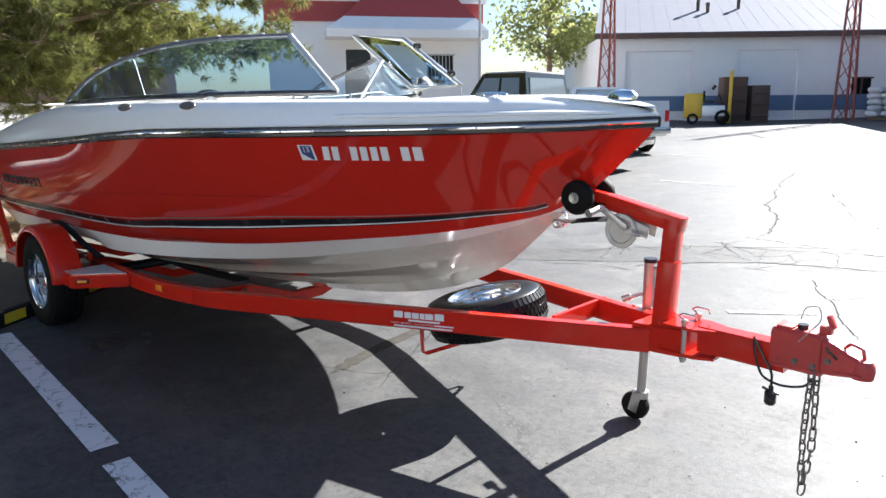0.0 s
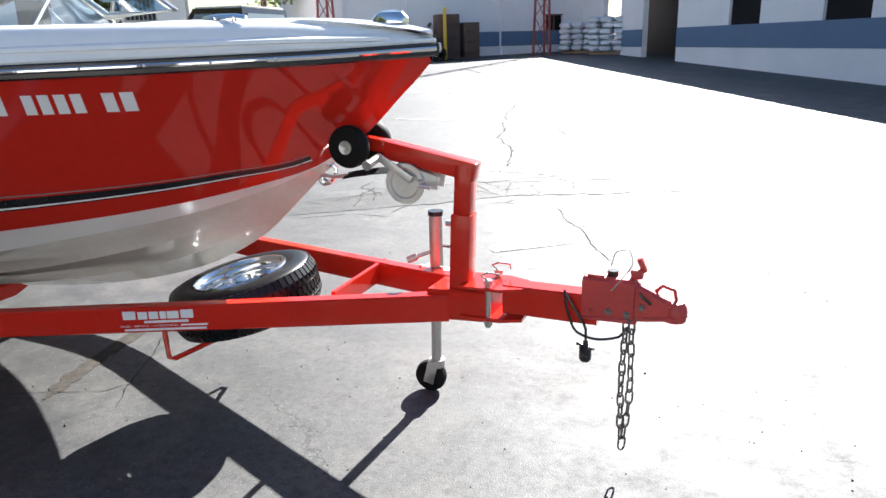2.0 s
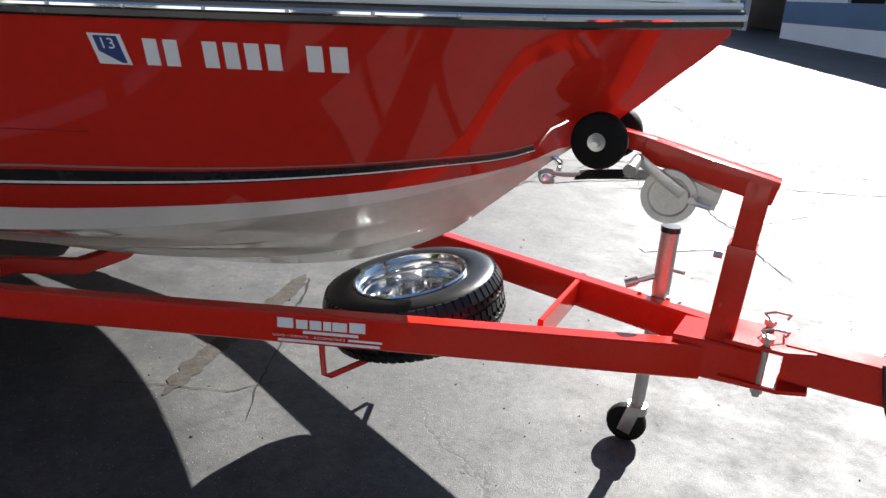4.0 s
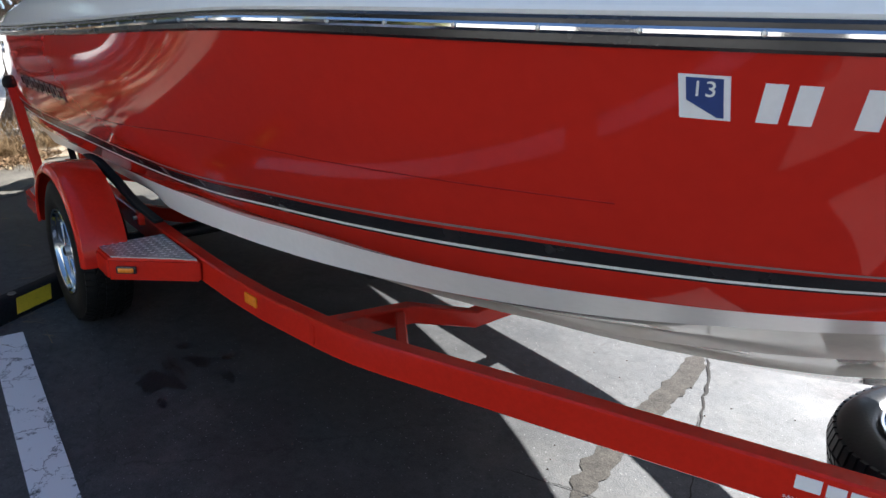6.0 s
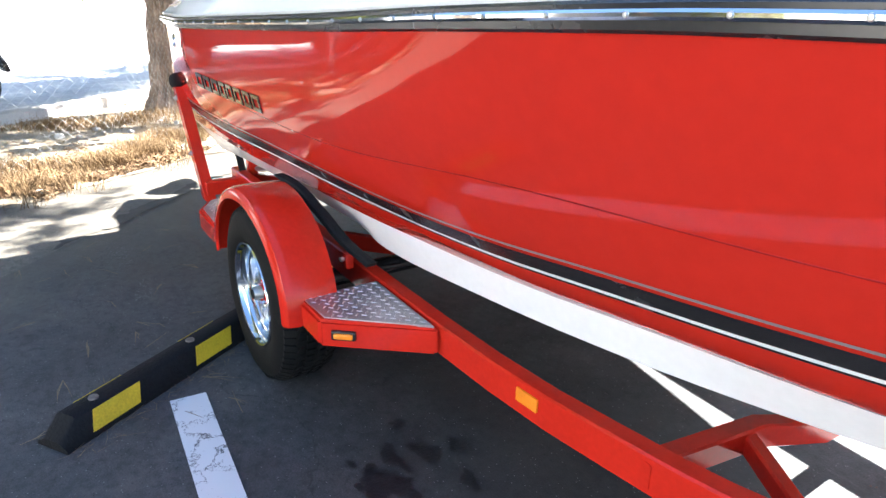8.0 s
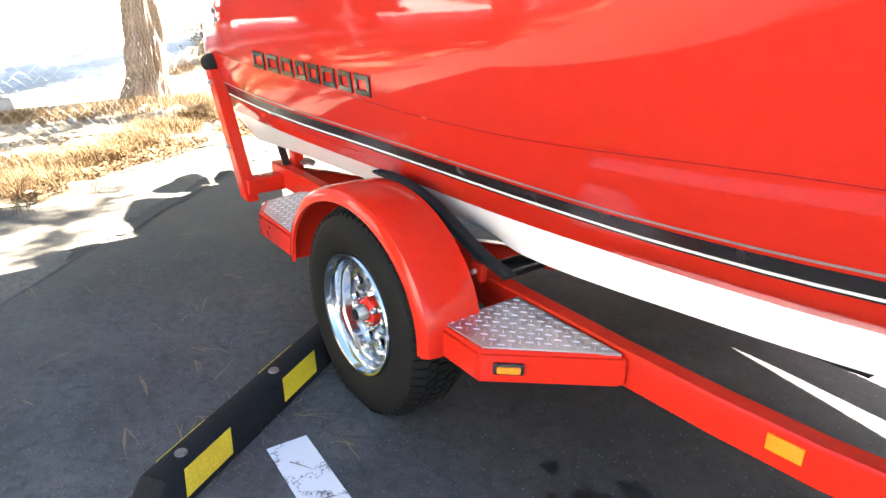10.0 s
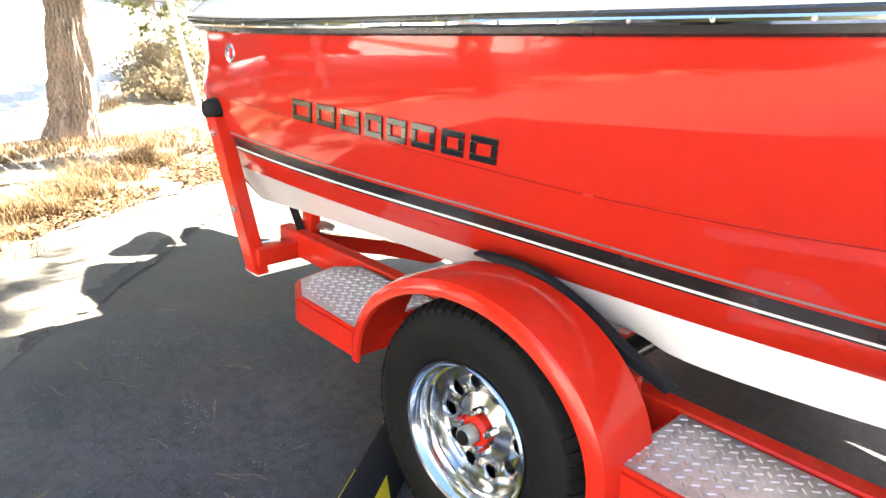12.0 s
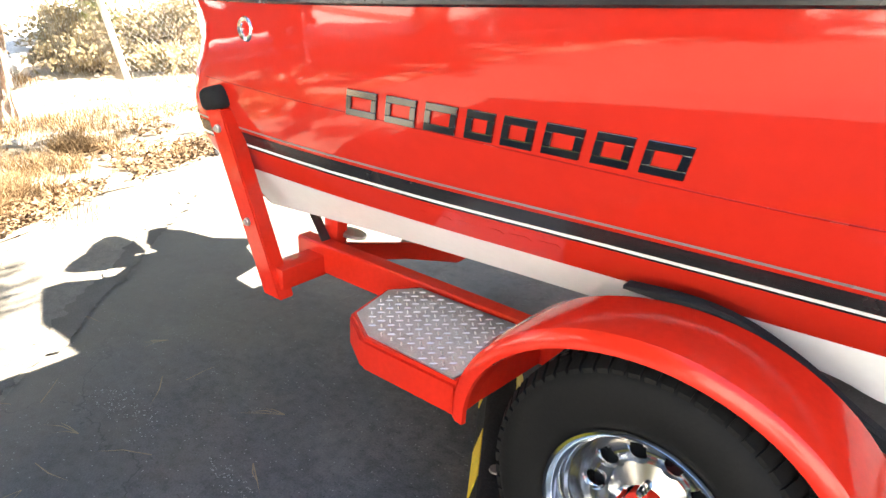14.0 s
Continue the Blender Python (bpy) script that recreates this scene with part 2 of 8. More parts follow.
    v.inputs["Scale"].default_value = 70
    l.new(pos, v.inputs["Vector"])
    chips = ramp(v.outputs["Distance"], 0.12, 0.2, 1.0, 0.0)
    pick = ramp(v.outputs["Color"], 0.64, 0.72)
    both = n.new("ShaderNodeMath")
    both.operation = 'MULTIPLY'
    l.new(chips, both.inputs[0])
    l.new(pick, both.inputs[1])
    base = mixc(both.outputs[0], base, [c * 2.3 for c in light])
    # cracks: edges of warped cells, only in some stretches
    warp = noise_tex(1.6, 5, 0.7)
    wv = n.new("ShaderNodeVectorMath")
    wv.operation = 'MULTIPLY_ADD'
    wv.inputs[1].default_value = (0.5, 0.5, 0.0)
    l.new(warp.outputs["Color"], wv.inputs[0])
    l.new(pos, wv.inputs[2])
    ce = n.new("ShaderNodeTexVoronoi")
    ce.feature = 'DISTANCE_TO_EDGE'
    ce.inputs["Scale"].default_value = 0.33
    l.new(wv.outputs[0], ce.inputs["Vector"])
    crack = ramp(ce.outputs["Distance"], 0.0003, 0.0016, 0.45, 0.0)
    where = ramp(noise_tex(0.22, 2).outputs["Fac"], 0.46, 0.54)
    cm = n.new("ShaderNodeMath")
    cm.operation = 'MULTIPLY'
    l.new(crack, cm.inputs[0])
    l.new(where, cm.inputs[1])
    base = mixc(cm.outputs[0], base, [c * 0.25 for c in dark])
    l.new(base, p.inputs["Base Color"])
    l.new(ramp(mid.outputs["Fac"], 0.3, 0.7, 0.55, 0.78), p.inputs["Roughness"])
    p.inputs["Specular IOR Level"].default_value = spec
    hsum = n.new("ShaderNodeMath")
    hsum.operation = 'SUBTRACT'
    l.new(grit.outputs["Fac"], hsum.inputs[0])
    l.new(cm.outputs[0], hsum.inputs[1])
    bp = n.new("ShaderNodeBump")
    bp.inputs["Strength"].default_value, bp.inputs["Distance"].default_value = 0.32, 0.005
    l.new(hsum.outputs[0], bp.inputs["Height"])
    l.new(bp.outputs[0], p.inputs["Normal"])
    return m


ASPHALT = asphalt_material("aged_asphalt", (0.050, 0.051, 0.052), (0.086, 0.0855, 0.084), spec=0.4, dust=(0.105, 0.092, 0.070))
WORN = asphalt_material("worn_open_asphalt", (0.036, 0.036, 0.035), (0.066, 0.065, 0.062), spec=0.35)
DUSTY = asphalt_material("dusty_asphalt", (0.085, 0.076, 0.062), (0.135, 0.122, 0.10))
DIRT = asphalt_material("sandy_dirt", (0.27, 0.21, 0.145), (0.40, 0.33, 0.24))
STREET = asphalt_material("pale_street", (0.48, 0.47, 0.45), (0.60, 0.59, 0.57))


def worn_paint(name, colour, gone=0.62):
    """Road paint, cracked and flaked away in places."""
    m = bpy.data.materials.new(name)
    m.use_nodes = True
    n, l = m.node_tree.nodes, m.node_tree.links
    p = n["Principled BSDF"]
    geo = n.new("ShaderNodeNewGeometry")
    a, b = n.new("ShaderNodeTexNoise"), n.new("ShaderNodeTexVoronoi")
    a.inputs["Scale"].default_value, a.inputs["Detail"].default_value, a.inputs["Roughness"].default_value = 9, 8, 0.7
    b.feature = 'DISTANCE_TO_EDGE'
    b.inputs["Scale"].default_value = 5
    wv = n.new("ShaderNodeVectorMath")
    wv.operation = 'MULTIPLY_ADD'
    wv.inputs[1].default_value = (0.30, 0.30, 0.0)
    l.new(geo.outputs["Position"], a.inputs["Vector"])
    l.new(a.outputs["Color"], wv.inputs[0])
    l.new(geo.outputs["Position"], wv.inputs[2])
    l.new(wv.outputs[0], b.inputs["Vector"])
    crack = n.new("ShaderNodeMapRange")
    crack.inputs["From Min"].default_value, crack.inputs["From Max"].default_value = 0.003, 0.016
    l.new(b.outputs["Distance"], crack.inputs["Value"])
    flake = n.new("ShaderNodeMapRange")
    flake.inputs["From Min"].default_value, flake.inputs["From Max"].default_value = gone, gone - 0.06
    l.new(a.outputs["Fac"], flake.inputs["Value"])
    f = n.new("ShaderNodeMath")
    f.operation = 'MULTIPLY'
    l.new(crack.outputs[0], f.inputs[0])
    l.new(flake.outputs[0], f.inputs[1])
    mx = n.new("ShaderNodeMix")
    mx.data_type = 'RGBA'
    mx.inputs["A"].default_value, mx.inputs["B"].default_value = (0.072, 0.072, 0.072, 1), rgb(colour)
    l.new(f.outputs[0], mx.inputs["Factor"])
    l.new(mx.outputs["Result"], p.inputs["Base Color"])
    p.inputs["Roughness"].default_value = 0.7
    return m


LINE_PAINT = worn_paint("worn_white_line_paint", (0.68, 0.69, 0.70), 0.65)
FADED_LINE = worn_paint("faded_white_line_paint", (0.42, 0.42, 0.42), 0.54)
FLECKS = material("flecks_of_line_paint", (0.20, 0.20, 0.20), 0.75, var=0.2, scale=20)

# ---- mesh tools ----


def thing(name, label, category, group="", at=(0, 0, 0)):
    e = new(name)
    e.location = at
    e.empty_display_size = 0.1
    return tagged(e, label, category, group)


def part(name, bm, mat, parent=None, label="", smooth=True, kind=""):
    """Links a bmesh as one mesh object under a thing or a part."""
    me = bpy.data.meshes.new(name)
    bm.normal_update()
    if smooth:
        for f in bm.faces:
            f.smooth = True
        for e in bm.edges:
            if len(e.link_faces) == 2 and e.calc_face_angle(0) > 0.6:
                e.smooth = False
    bm.to_mesh(me)
    bm.free()
    for x in (mat if isinstance(mat, (list, tuple)) else [mat]):
        me.materials.append(x)
    ob = new(name, me)
    if parent:
        ob.parent = parent
        off = Vector(parent.location) + (Vector(parent.parent.location) if parent.parent else Vector())
        me.transform(Matrix.Translation(-off))
    return tagged(ob, label, kind=kind)


def box(bm, c, s, rot=(0, 0, 0), bevel=0.0, seg=2):
    m = Matrix.Translation(c) @ Euler([radians(a) for a in rot]).to_matrix().to_4x4() @ Matrix.Diagonal((*s, 1))
    vs = bmesh.ops.create_cube(bm, size=1, matrix=m)["verts"]
    if bevel:
        es = list({e for v in vs for e in v.link_edges})
        bmesh.ops.bevel(bm, geom=es, offset=bevel, segments=seg, affect='EDGES', profile=0.6)
    return bm


def axis_frame(d):
    d = Vector(d).normalized()
    up = Vector((0, 0, 1)) if abs(d.z) < 0.95 else Vector((1, 0, 0))
    a = d.cross(up).normalized()
    return a, d.cross(a).normalized()


def cyl(bm, p0, p1, r0, r1=None, seg=20, cap=True):
    r1 = r0 if r1 is None else r1
    p0, p1 = Vector(p0), Vector(p1)
    a, b = axis_frame(p1 - p0)
    rings = []
    for p, r in ((p0, r0), (p1, r1)):
        rings.append([bm.verts.new(p + (a * math.cos(t) + b * math.sin(t)) * r) for t in [2 * math.pi * i / seg for i in range(seg)]])
    for i in range(seg):
        j = (i + 1) % seg
        bm.faces.new((rings[0][i], rings[0][j], rings[1][j], rings[1][i]))
    if cap:
        bm.faces.new(rings[0][::-1])
        bm.faces.new(rings[1])
    return bm


def tube(bm, pts, r, seg=8, closed=False, radii=None):
    """A round bar along points."""
    pts = [Vector(p) for p in pts]
    n = len(pts)
    rings = []
    a_prev = None
    for i, p in enumerate(pts):
        if closed:
            d = pts[(i + 1) % n] - pts[i - 1]
        else:
            d = pts[min(i + 1, n - 1)] - pts[max(i - 1, 0)]
        d.normalize()
        if a_prev is None:
            a, _ = axis_frame(d)
        else:
            a = (a_prev - d * a_prev.dot(d))
            a = a.normalized() if a.length > 1e-6 else axis_frame(d)[0]
        a_prev = a
        b = d.cross(a)
        rr = radii[i] if radii else r
        rings.append([bm.verts.new(p + (a * math.cos(t) + b * math.sin(t)) * rr) for t in [2 * math.pi * k / seg for k in range(seg)]])
    last = n if closed else n - 1
    for i in range(last):
        u, v = rings[i], rings[(i + 1) % n]
        for k in range(seg):
            j = (k + 1) % seg
            bm.faces.new((u[k], u[j], v[j], v[k]))
    if not closed:
        bm.faces.new(rings[0][::-1])
        bm.faces.new(rings[-1])
    return bm


def sweep(bm, sections, close=True, caps=True):
    """Skin over a list of rings of points."""
    rings = [[bm.verts.new(p) for p in s] for s in sections]
    m = len(rings[0])
    for u, v in zip(rings, rings[1:]):
        for k in range(m if close else m - 1):
            j = (k + 1) % m
            bm.faces.new((u[k], u[j], v[j], v[k]))
    if caps and close:
        bm.faces.new(rings[0][::-1])
        bm.faces.new(rings[-1])
    return bm


def beam(bm, pts, w, h, bevel=0.006):
    """A square steel tube along points (its top centre line), upright sides."""
    pts = [Vector(p) for p in pts]
    secs = []
    for i, p in enumerate(pts):
        d = pts[min(i + 1, len(pts) - 1)] - pts[max(i - 1, 0)]
        d.z = 0
        d.normalize()
        s = Vector((-d.y, d.x, 0)) * (w / 2)
        b = bevel
        sn = s.normalized()
        z = Vector((0, 0, 1))
        secs.append([p + s - sn * b, p + s - z * b, p + s - z * (h - b), p + s - sn * b - z * h,
                     p - s + sn * b - z * h, p - s - z * (h - b), p - s - z * b, p - s + sn * b])
    return sweep(bm, secs)


def prism(bm, poly, z0, z1, bevel=0.0):
    lo = [bm.verts.new((x, y, z0)) for x, y in poly]
    hi = [bm.verts.new((x, y, z1)) for x, y in poly]
    n = len(poly)
    fs = [bm.faces.new(hi), bm.faces.new(lo[::-1])]
    for i in range(n):
        j = (i + 1) % n
        fs.append(bm.faces.new((lo[i], lo[j], hi[j], hi[i])))
    bmesh.ops.recalc_face_normals(bm, faces=fs)
    if bevel:
        bmesh.ops.bevel(bm, geom=list({e for f in fs for e in f.edges}), offset=bevel, segments=2, affect='EDGES')
    return bm


def lathe(bm, profile, centre, axis='y', seg=40, closed=False):
    """Turns a profile of (radius, along) round an axis through centre."""
    c = Vector(centre)
    rings = []
    for r, s in profile:
        ring = []
        for i in range(seg):
            t = 2 * math.pi * i / seg
            if axis == 'y':
                ring.append(bm.verts.new(c + Vector((r * math.cos(t), s, r * math.sin(t)))))
            else:
                ring.append(bm.verts.new(c + Vector((r * math.cos(t), r * math.sin(t), s))))
        rings.append(ring)
    pairs = list(zip(rings, rings[1:]))
    if closed:
        pairs.append((rings[-1], rings[0]))
    for u, v in pairs:
        for k in range(seg):
            j = (k + 1) % seg
            bm.faces.new((u[k], u[j], v[j], v[k]))
    bmesh.ops.recalc_face_normals(bm, faces=bm.faces[:])
    return bm


def smooth_curve(xs, ys):
    """A monotone cubic through the points."""
    xs, ys = np.array(xs, float), np.array(ys, float)
    d = np.diff(ys) / np.diff(xs)
    m = np.zeros(len(xs))
    m[0], m[-1] = d[0], d[-1]
    for i in range(1, len(xs) - 1):
        m[i] = 0 if d[i - 1] * d[i] <= 0 else 2 / (1 / d[i - 1] + 1 / d[i])

    def f(x):
        x = min(max(x, xs[0]), xs[-1])
        i = min(int(np.searchsorted(xs, x, side='right')) - 1, len(xs) - 2)
        h = xs[i + 1] - xs[i]
        t = (x - xs[i]) / h
        return float((2 * t ** 3 - 3 * t ** 2 + 1) * ys[i] + (t ** 3 - 2 * t ** 2 + t) * h * m[i]
                     + (-2 * t ** 3 + 3 * t ** 2) * ys[i + 1] + (t ** 3 - t ** 2) * h * m[i + 1])
    return f


def solid_mesh(name, verts, faces, mat, parent=None, label="", kind="", smooth=False):
    me = bpy.data.meshes.new(name)
    me.from_pydata([tuple(v) for v in verts], [], faces)
    if smooth:
        me.polygons.foreach_set("use_smooth", [True] * len(me.polygons))
    me.materials.append(mat)
    ob = new(name, me)
    if parent:
        ob.parent = parent
        off = Vector(parent.location) + (Vector(parent.parent.location) if parent.parent else Vector())
        me.transform(Matrix.Translation(-off))
    return tagged(ob, label, kind=kind)


def ground_z(x, y):
    """The lot is level round the boat, dips to the kerb and rises gently towards the sheds and over the street."""
    d = (x - 5.5) * -0.45 + (y + 2.7) * 0.89
    z = 0.0
    if d > 6:
        t = d - 6
        z += 0.029 * (t - 2 * (1 - math.exp(-t / 2)))
    if x < -3.2:
        t = min((-3.2 - x) / 4.5, 1.0)
        z -= 0.09 * t * t * (3 - 2 * t)
    if x < -9.2:
        t = min(-9.2 - x, 14)
        z += 0.10 * (t - 1.0 * (1 - math.exp(-t)))
    return z

# ---- ground ----


def build_ground():
    xs = sorted(set([-600, -300, -150, -80, -50, -35] + [i * 1.0 for i in range(-28, -6)] + [-6 + i * 0.75 for i in range(0, 25)] + [14, 18, 24, 34, 50, 80, 150, 300, 600]))
    ys = sorted(set([-600, -300, -150, -80, -40, -20, -12] + [-8 + i * 1.0 for i in range(0, 60)] + [55, 62, 75, 100, 150, 300, 600]))
    verts = [(x, y, ground_z(x, y)) for y in ys for x in xs]
    w = len(xs)
    faces = [(j * w + i, j * w + i + 1, (j + 1) * w + i + 1, (j + 1) * w + i) for j in range(len(ys) - 1) for i in range(w - 1)]
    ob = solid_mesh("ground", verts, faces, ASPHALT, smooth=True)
    tagged(ob, "aged grey asphalt parking lot with cracks and chips", "ground", kind="structure")


build_ground()


def drape(name, poly_rows, mat, lift, label, category, kind="structure", n=6, power=1.0):
    """A thin sheet that follows the ground: rows of left and right border points."""
    verts, faces = [], []
    for (a, b) in poly_rows:
        for k in range(n + 1):
            t = (k / n) ** power
            x, y = a[0] + (b[0] - a[0]) * t, a[1] + (b[1] - a[1]) * t
            verts.append((x, y, ground_z(x, y) + lift))
    for i in range(len(poly_rows) - 1):
        for k in range(n):
            q = i * (n + 1) + k
            faces.append((q, q + 1, q + n + 2, q + n + 1))
    me = bpy.data.meshes.new(name)
    me.from_pydata(verts, [], faces)
    me.materials.append(mat)
    bm = bmesh.new()
    bm.from_mesh(me)
    bmesh.ops.recalc_face_normals(bm, faces=bm.faces[:])
    if sum(f.normal.z for f in bm.faces) < 0:
        bmesh.ops.reverse_faces(bm, faces=bm.faces[:])
    bm.to_mesh(me)
    bm.free()
    return tagged(new(name, me), label, category, kind=kind)


# border of the asphalt towards the dirt strip, and of the dirt towards the street
EDGE = [(-3.0, -9.0), (-3.15, -5.0), (-2.75, -2.6), (-3.2, -1.6), (-3.8, -0.7), (-4.2, 0.4), (-4.6, 1.8), (-5.0, 4.0), (-6.6, 8.0), (-10.0, 16.0)]
KERB = [(-5.0, -9.5), (-5.75, -5.2), (-6.4, -2.8), (-7.05, -1.5), (-7.65, -0.5), (-8.7, 0.6), (-11.0, 2.0), (-13.2, 4.2), (-17.0, 8.0), (-25.0, 16.0)]
rows = []
for (a, b) in zip(EDGE, KERB):
    rows.append((a, b))
fine_rows = []
for (a0, b0), (a1, b1) in zip(rows, rows[1:]):
    for k in range(6):
        t = k / 6
        wob = 0.09 * noise.noise((a0[0] + t * 3, a0[1] * 3 + t * 9, 0.3))
        fine_rows.append(((a0[0] + (a1[0] - a0[0]) * t + wob, a0[1] + (a1[1] - a0[1]) * t), (b0[0] + (b1[0] - b0[0]) * t, b0[1] + (b1[1] - b0[1]) * t)))
fine_rows.append(rows[-1])
drape("dirt_strip", fine_rows, DIRT, 0.012, "sandy dirt strip with dry weeds beside the asphalt", "dirt")
drape("dusty_apron", [((-1.25, -2.55), (-2.75, -2.75)), ((-1.9, -1.9), (-3.1, -1.9)), ((-2.2, -1.59), (-3.3, -1.6)), ((-2.7, -1.04), (-3.62, -1.04)), ((-3.3, -0.4), (-3.95, -0.4)), ((-3.75, 0.05), (-4.15, 0.05)), ((-4.25, 0.6), (-4.35, 0.6))], DUSTY, 0.0035, "dust-covered asphalt between the seam and the dirt", "pavement")
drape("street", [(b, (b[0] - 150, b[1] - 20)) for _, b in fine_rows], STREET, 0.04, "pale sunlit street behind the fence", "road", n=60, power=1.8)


def build_kerb():
    bm = bmesh.new()
    pts = [b for _, b in fine_rows]
    secs = []
    for i, p in enumerate(pts):
        q0, q1 = pts[max(i - 1, 0)], pts[min(i + 1, len(pts) - 1)]
        d = Vector((q1[0] - q0[0], q1[1] - q0[1], 0)).normalized()
        s = Vector((d.y, -d.x, 0))
        c = Vector((p[0], p[1], ground_z(*p)))
        z = Vector((0, 0, 1))
        secs.append([c - s * 0.09 - z * 0.1, c - s * 0.08 + z * 0.13, c - s * 0.06 + z * 0.15, c + s * 0.06 + z * 0.15, c + s * 0.09 + z * 0.13, c + s * 0.1 - z * 0.1])
    sweep(bm, secs)
    tagged(part("kerb", bm, CONCRETE), "pale concrete kerb along the street", "kerb", kind="structure")


build_kerb()


def flat_strip(name, pts, width, label, mat=LINE_PAINT):
    """A painted line along points on the ground."""
    rws = []
    for i, p in enumerate(pts):
        q0, q1 = pts[max(i - 1, 0)], pts[min(i + 1, len(pts) - 1)]
        d = Vector((q1[0] - q0[0], q1[1] - q0[1])).normalized()
        rws.append(((p[0] - d.y * width / 2, p[1] + d.x * width / 2), (p[0] + d.y * width / 2, p[1] - d.x * width / 2)))
    return drape(name, rws, mat, 0.005, label, "parking line")


flat_strip("parking_line", [(0.08 + i * 0.24, -1.61 - i * 0.0158) for i in range(0, 11)], 0.135, "worn white painted parking line, cracked")
flat_strip("parking_line", [(2.66 + i * 0.3, -1.785 - i * 0.02) for i in range(0, 6)], 0.125, "worn white painted parking line, cracked")
for p, q, wd in (((-3.0, 14.8), (-0.75, 14.7), 0.10), ((-0.56, 9.9), (1.65, 10.1), 0.10), ((2.7, 5.76), (4.3, 5.64), 0.09), ((3.78, 2.55), (4.31, 2.97), 0.09), ((4.28, 3.52), (4.77, 4.24), 0.09)):
    flat_strip("parking_line", [(p[0] + (q[0] - p[0]) * i / 6, p[1] + (q[1] - p[1]) * i / 6) for i in range(7)], wd, "faded white parking line, mostly worn away", FADED_LINE)

pick = random.Random(8)
verts, faces = [], []
for k in range(800):
    x, y, r = pick.uniform(-2.2, -0.6), -1.58 + pick.gauss(0, 0.035), pick.uniform(0.001, 0.0045)
    if noise.noise((x * 4, y * 4, 1)) < 0.12:
        continue
    n0, sides = len(verts), pick.choice((4, 5, 6))
    verts += [(x + r * pick.uniform(0.5, 1.3) * math.cos(6.283 * q / sides), y + r * pick.uniform(0.4, 1.0) * math.sin(6.283 * q / sides), 0.003) for q in range(sides)]
    faces.append(tuple(range(n0, n0 + sides)))
tagged(solid_mesh("line_flecks", verts, faces, FLECKS), "last flecks of a worn white parking line", "parking line", kind="stuff")


def jagged(pts, step, amp, seed):
    """Points of a broken line that wanders round the given course."""
    out = []
    for a, b in zip(pts, pts[1:]):
        a, b = Vector(a), Vector(b)
        n = max(1, int((b - a).length / step))
        side = Vector((a.y - b.y, b.x - a.x)).normalized()
        for i in range(n):
            p = a + (b - a) * i / n
            s = len(out)
            out.append(p + side * amp * (noise.noise((s * step * 2.2, seed * 7.7, 0)) * 1.2 + 0.7 * noise.noise((s * 0.83, seed * 3.1, 5)) + 0.45 * noise.noise((s * 1.9, seed * 5.3, 9))))
    out.append(Vector(pts[-1]))
    return out


def crack(pts, width, amp, seed, mat, name="pavement_crack", label="dark jagged crack in the asphalt", step=0.06, lift=0.0035, ragged=1.5):
    line = jagged(pts, step, amp, seed)
    verts, faces = [], []
    n = len(line)
    for i, p in enumerate(line):
        d = (line[min(i + 1, n - 1)] - line[max(i - 1, 0)]).normalized()
        k = min(1.0, 9.0 * i / n + 0.1, 9.0 * (n - 1 - i) / n + 0.1)
        w = width * k * max(0.15, 1 + ragged * noise.noise((i * 0.43, seed * 1.9, 2)))
        w2 = width * k * max(0.15, 1 + ragged * noise.noise((i * 0.51, seed * 1.9, 8)))
        for o in (-w, w2):
            x, y = p.x - d.y * o / 2, p.y + d.x * o / 2
            verts.append((x, y, ground_z(x, y) + lift))
        if i:
            faces.append((2 * i - 2, 2 * i, 2 * i + 1, 2 * i - 1))
    tagged(solid_mesh(name, verts, [f[::-1] for f in faces], mat), label, "crack", kind="structure")


CRACKS = [([(4.74, 2.48), (4.5, 2.94), (4.34, 3.34), (4.12, 3.69), (3.91, 4.17)], 0.012, 0.03),
          ([(0.99, 13.0), (1.5, 10.4), (2.1, 8.24), (2.62, 7.08), (2.9, 5.5)], 0.022, 0.09),
          ([(1.51, 11.4), (2.54, 9.9), (3.35, 7.9), (4.09, 6.77), (4.31, 6.19)], 0.013, 0.09),
          ([(1.39, 3.72), (1.84, 4.11), (2.26, 4.67), (2.96, 5.16), (3.71, 5.68), (4.57, 6.25), (5.54, 6.66), (6.45, 6.31)], 0.016, 0.07),
          ([(1.58, 3.1), (1.95, 3.43), (2.7, 3.91), (3.3, 4.47), (4.13, 4.81), (4.97, 5.16), (5.82, 5.57)], 0.020, 0.06),
          ([(2.5, 5.0), (3.1, 5.15), (3.9, 5.5), (4.8, 5.75), (5.6, 6.2)], 0.014, 0.08),
          ([(2.47, 0.43), (2.65, 0.11), (2.78, -0.16), (2.91, -0.37)], 0.007, 0.02),
          ([(2.22, 0.9), (2.35, 0.7), (2.47, 0.46), (2.54, 0.33)], 0.014, 0.02),
          ([(2.2, -0.45), (2.45, -0.33), (2.7, -0.24), (2.86, -0.05)], 0.005, 0.02)]
WORN_LOW = [(1.2, 2.86), (1.58, 3.1), (1.95, 3.43), (2.7, 3.91), (3.3, 4.47), (4.13, 4.81), (4.97, 5.16), (5.82, 5.57), (7.6, 6.35), (10.0, 7.5)]
WORN_HIGH = [(0.9, 3.35), (1.39, 3.72), (1.84, 4.11), (2.26, 4.67), (2.96, 5.16), (3.71, 5.68), (4.57, 6.25), (5.54, 6.66), (7.3, 7.45), (9.6, 8.7)]
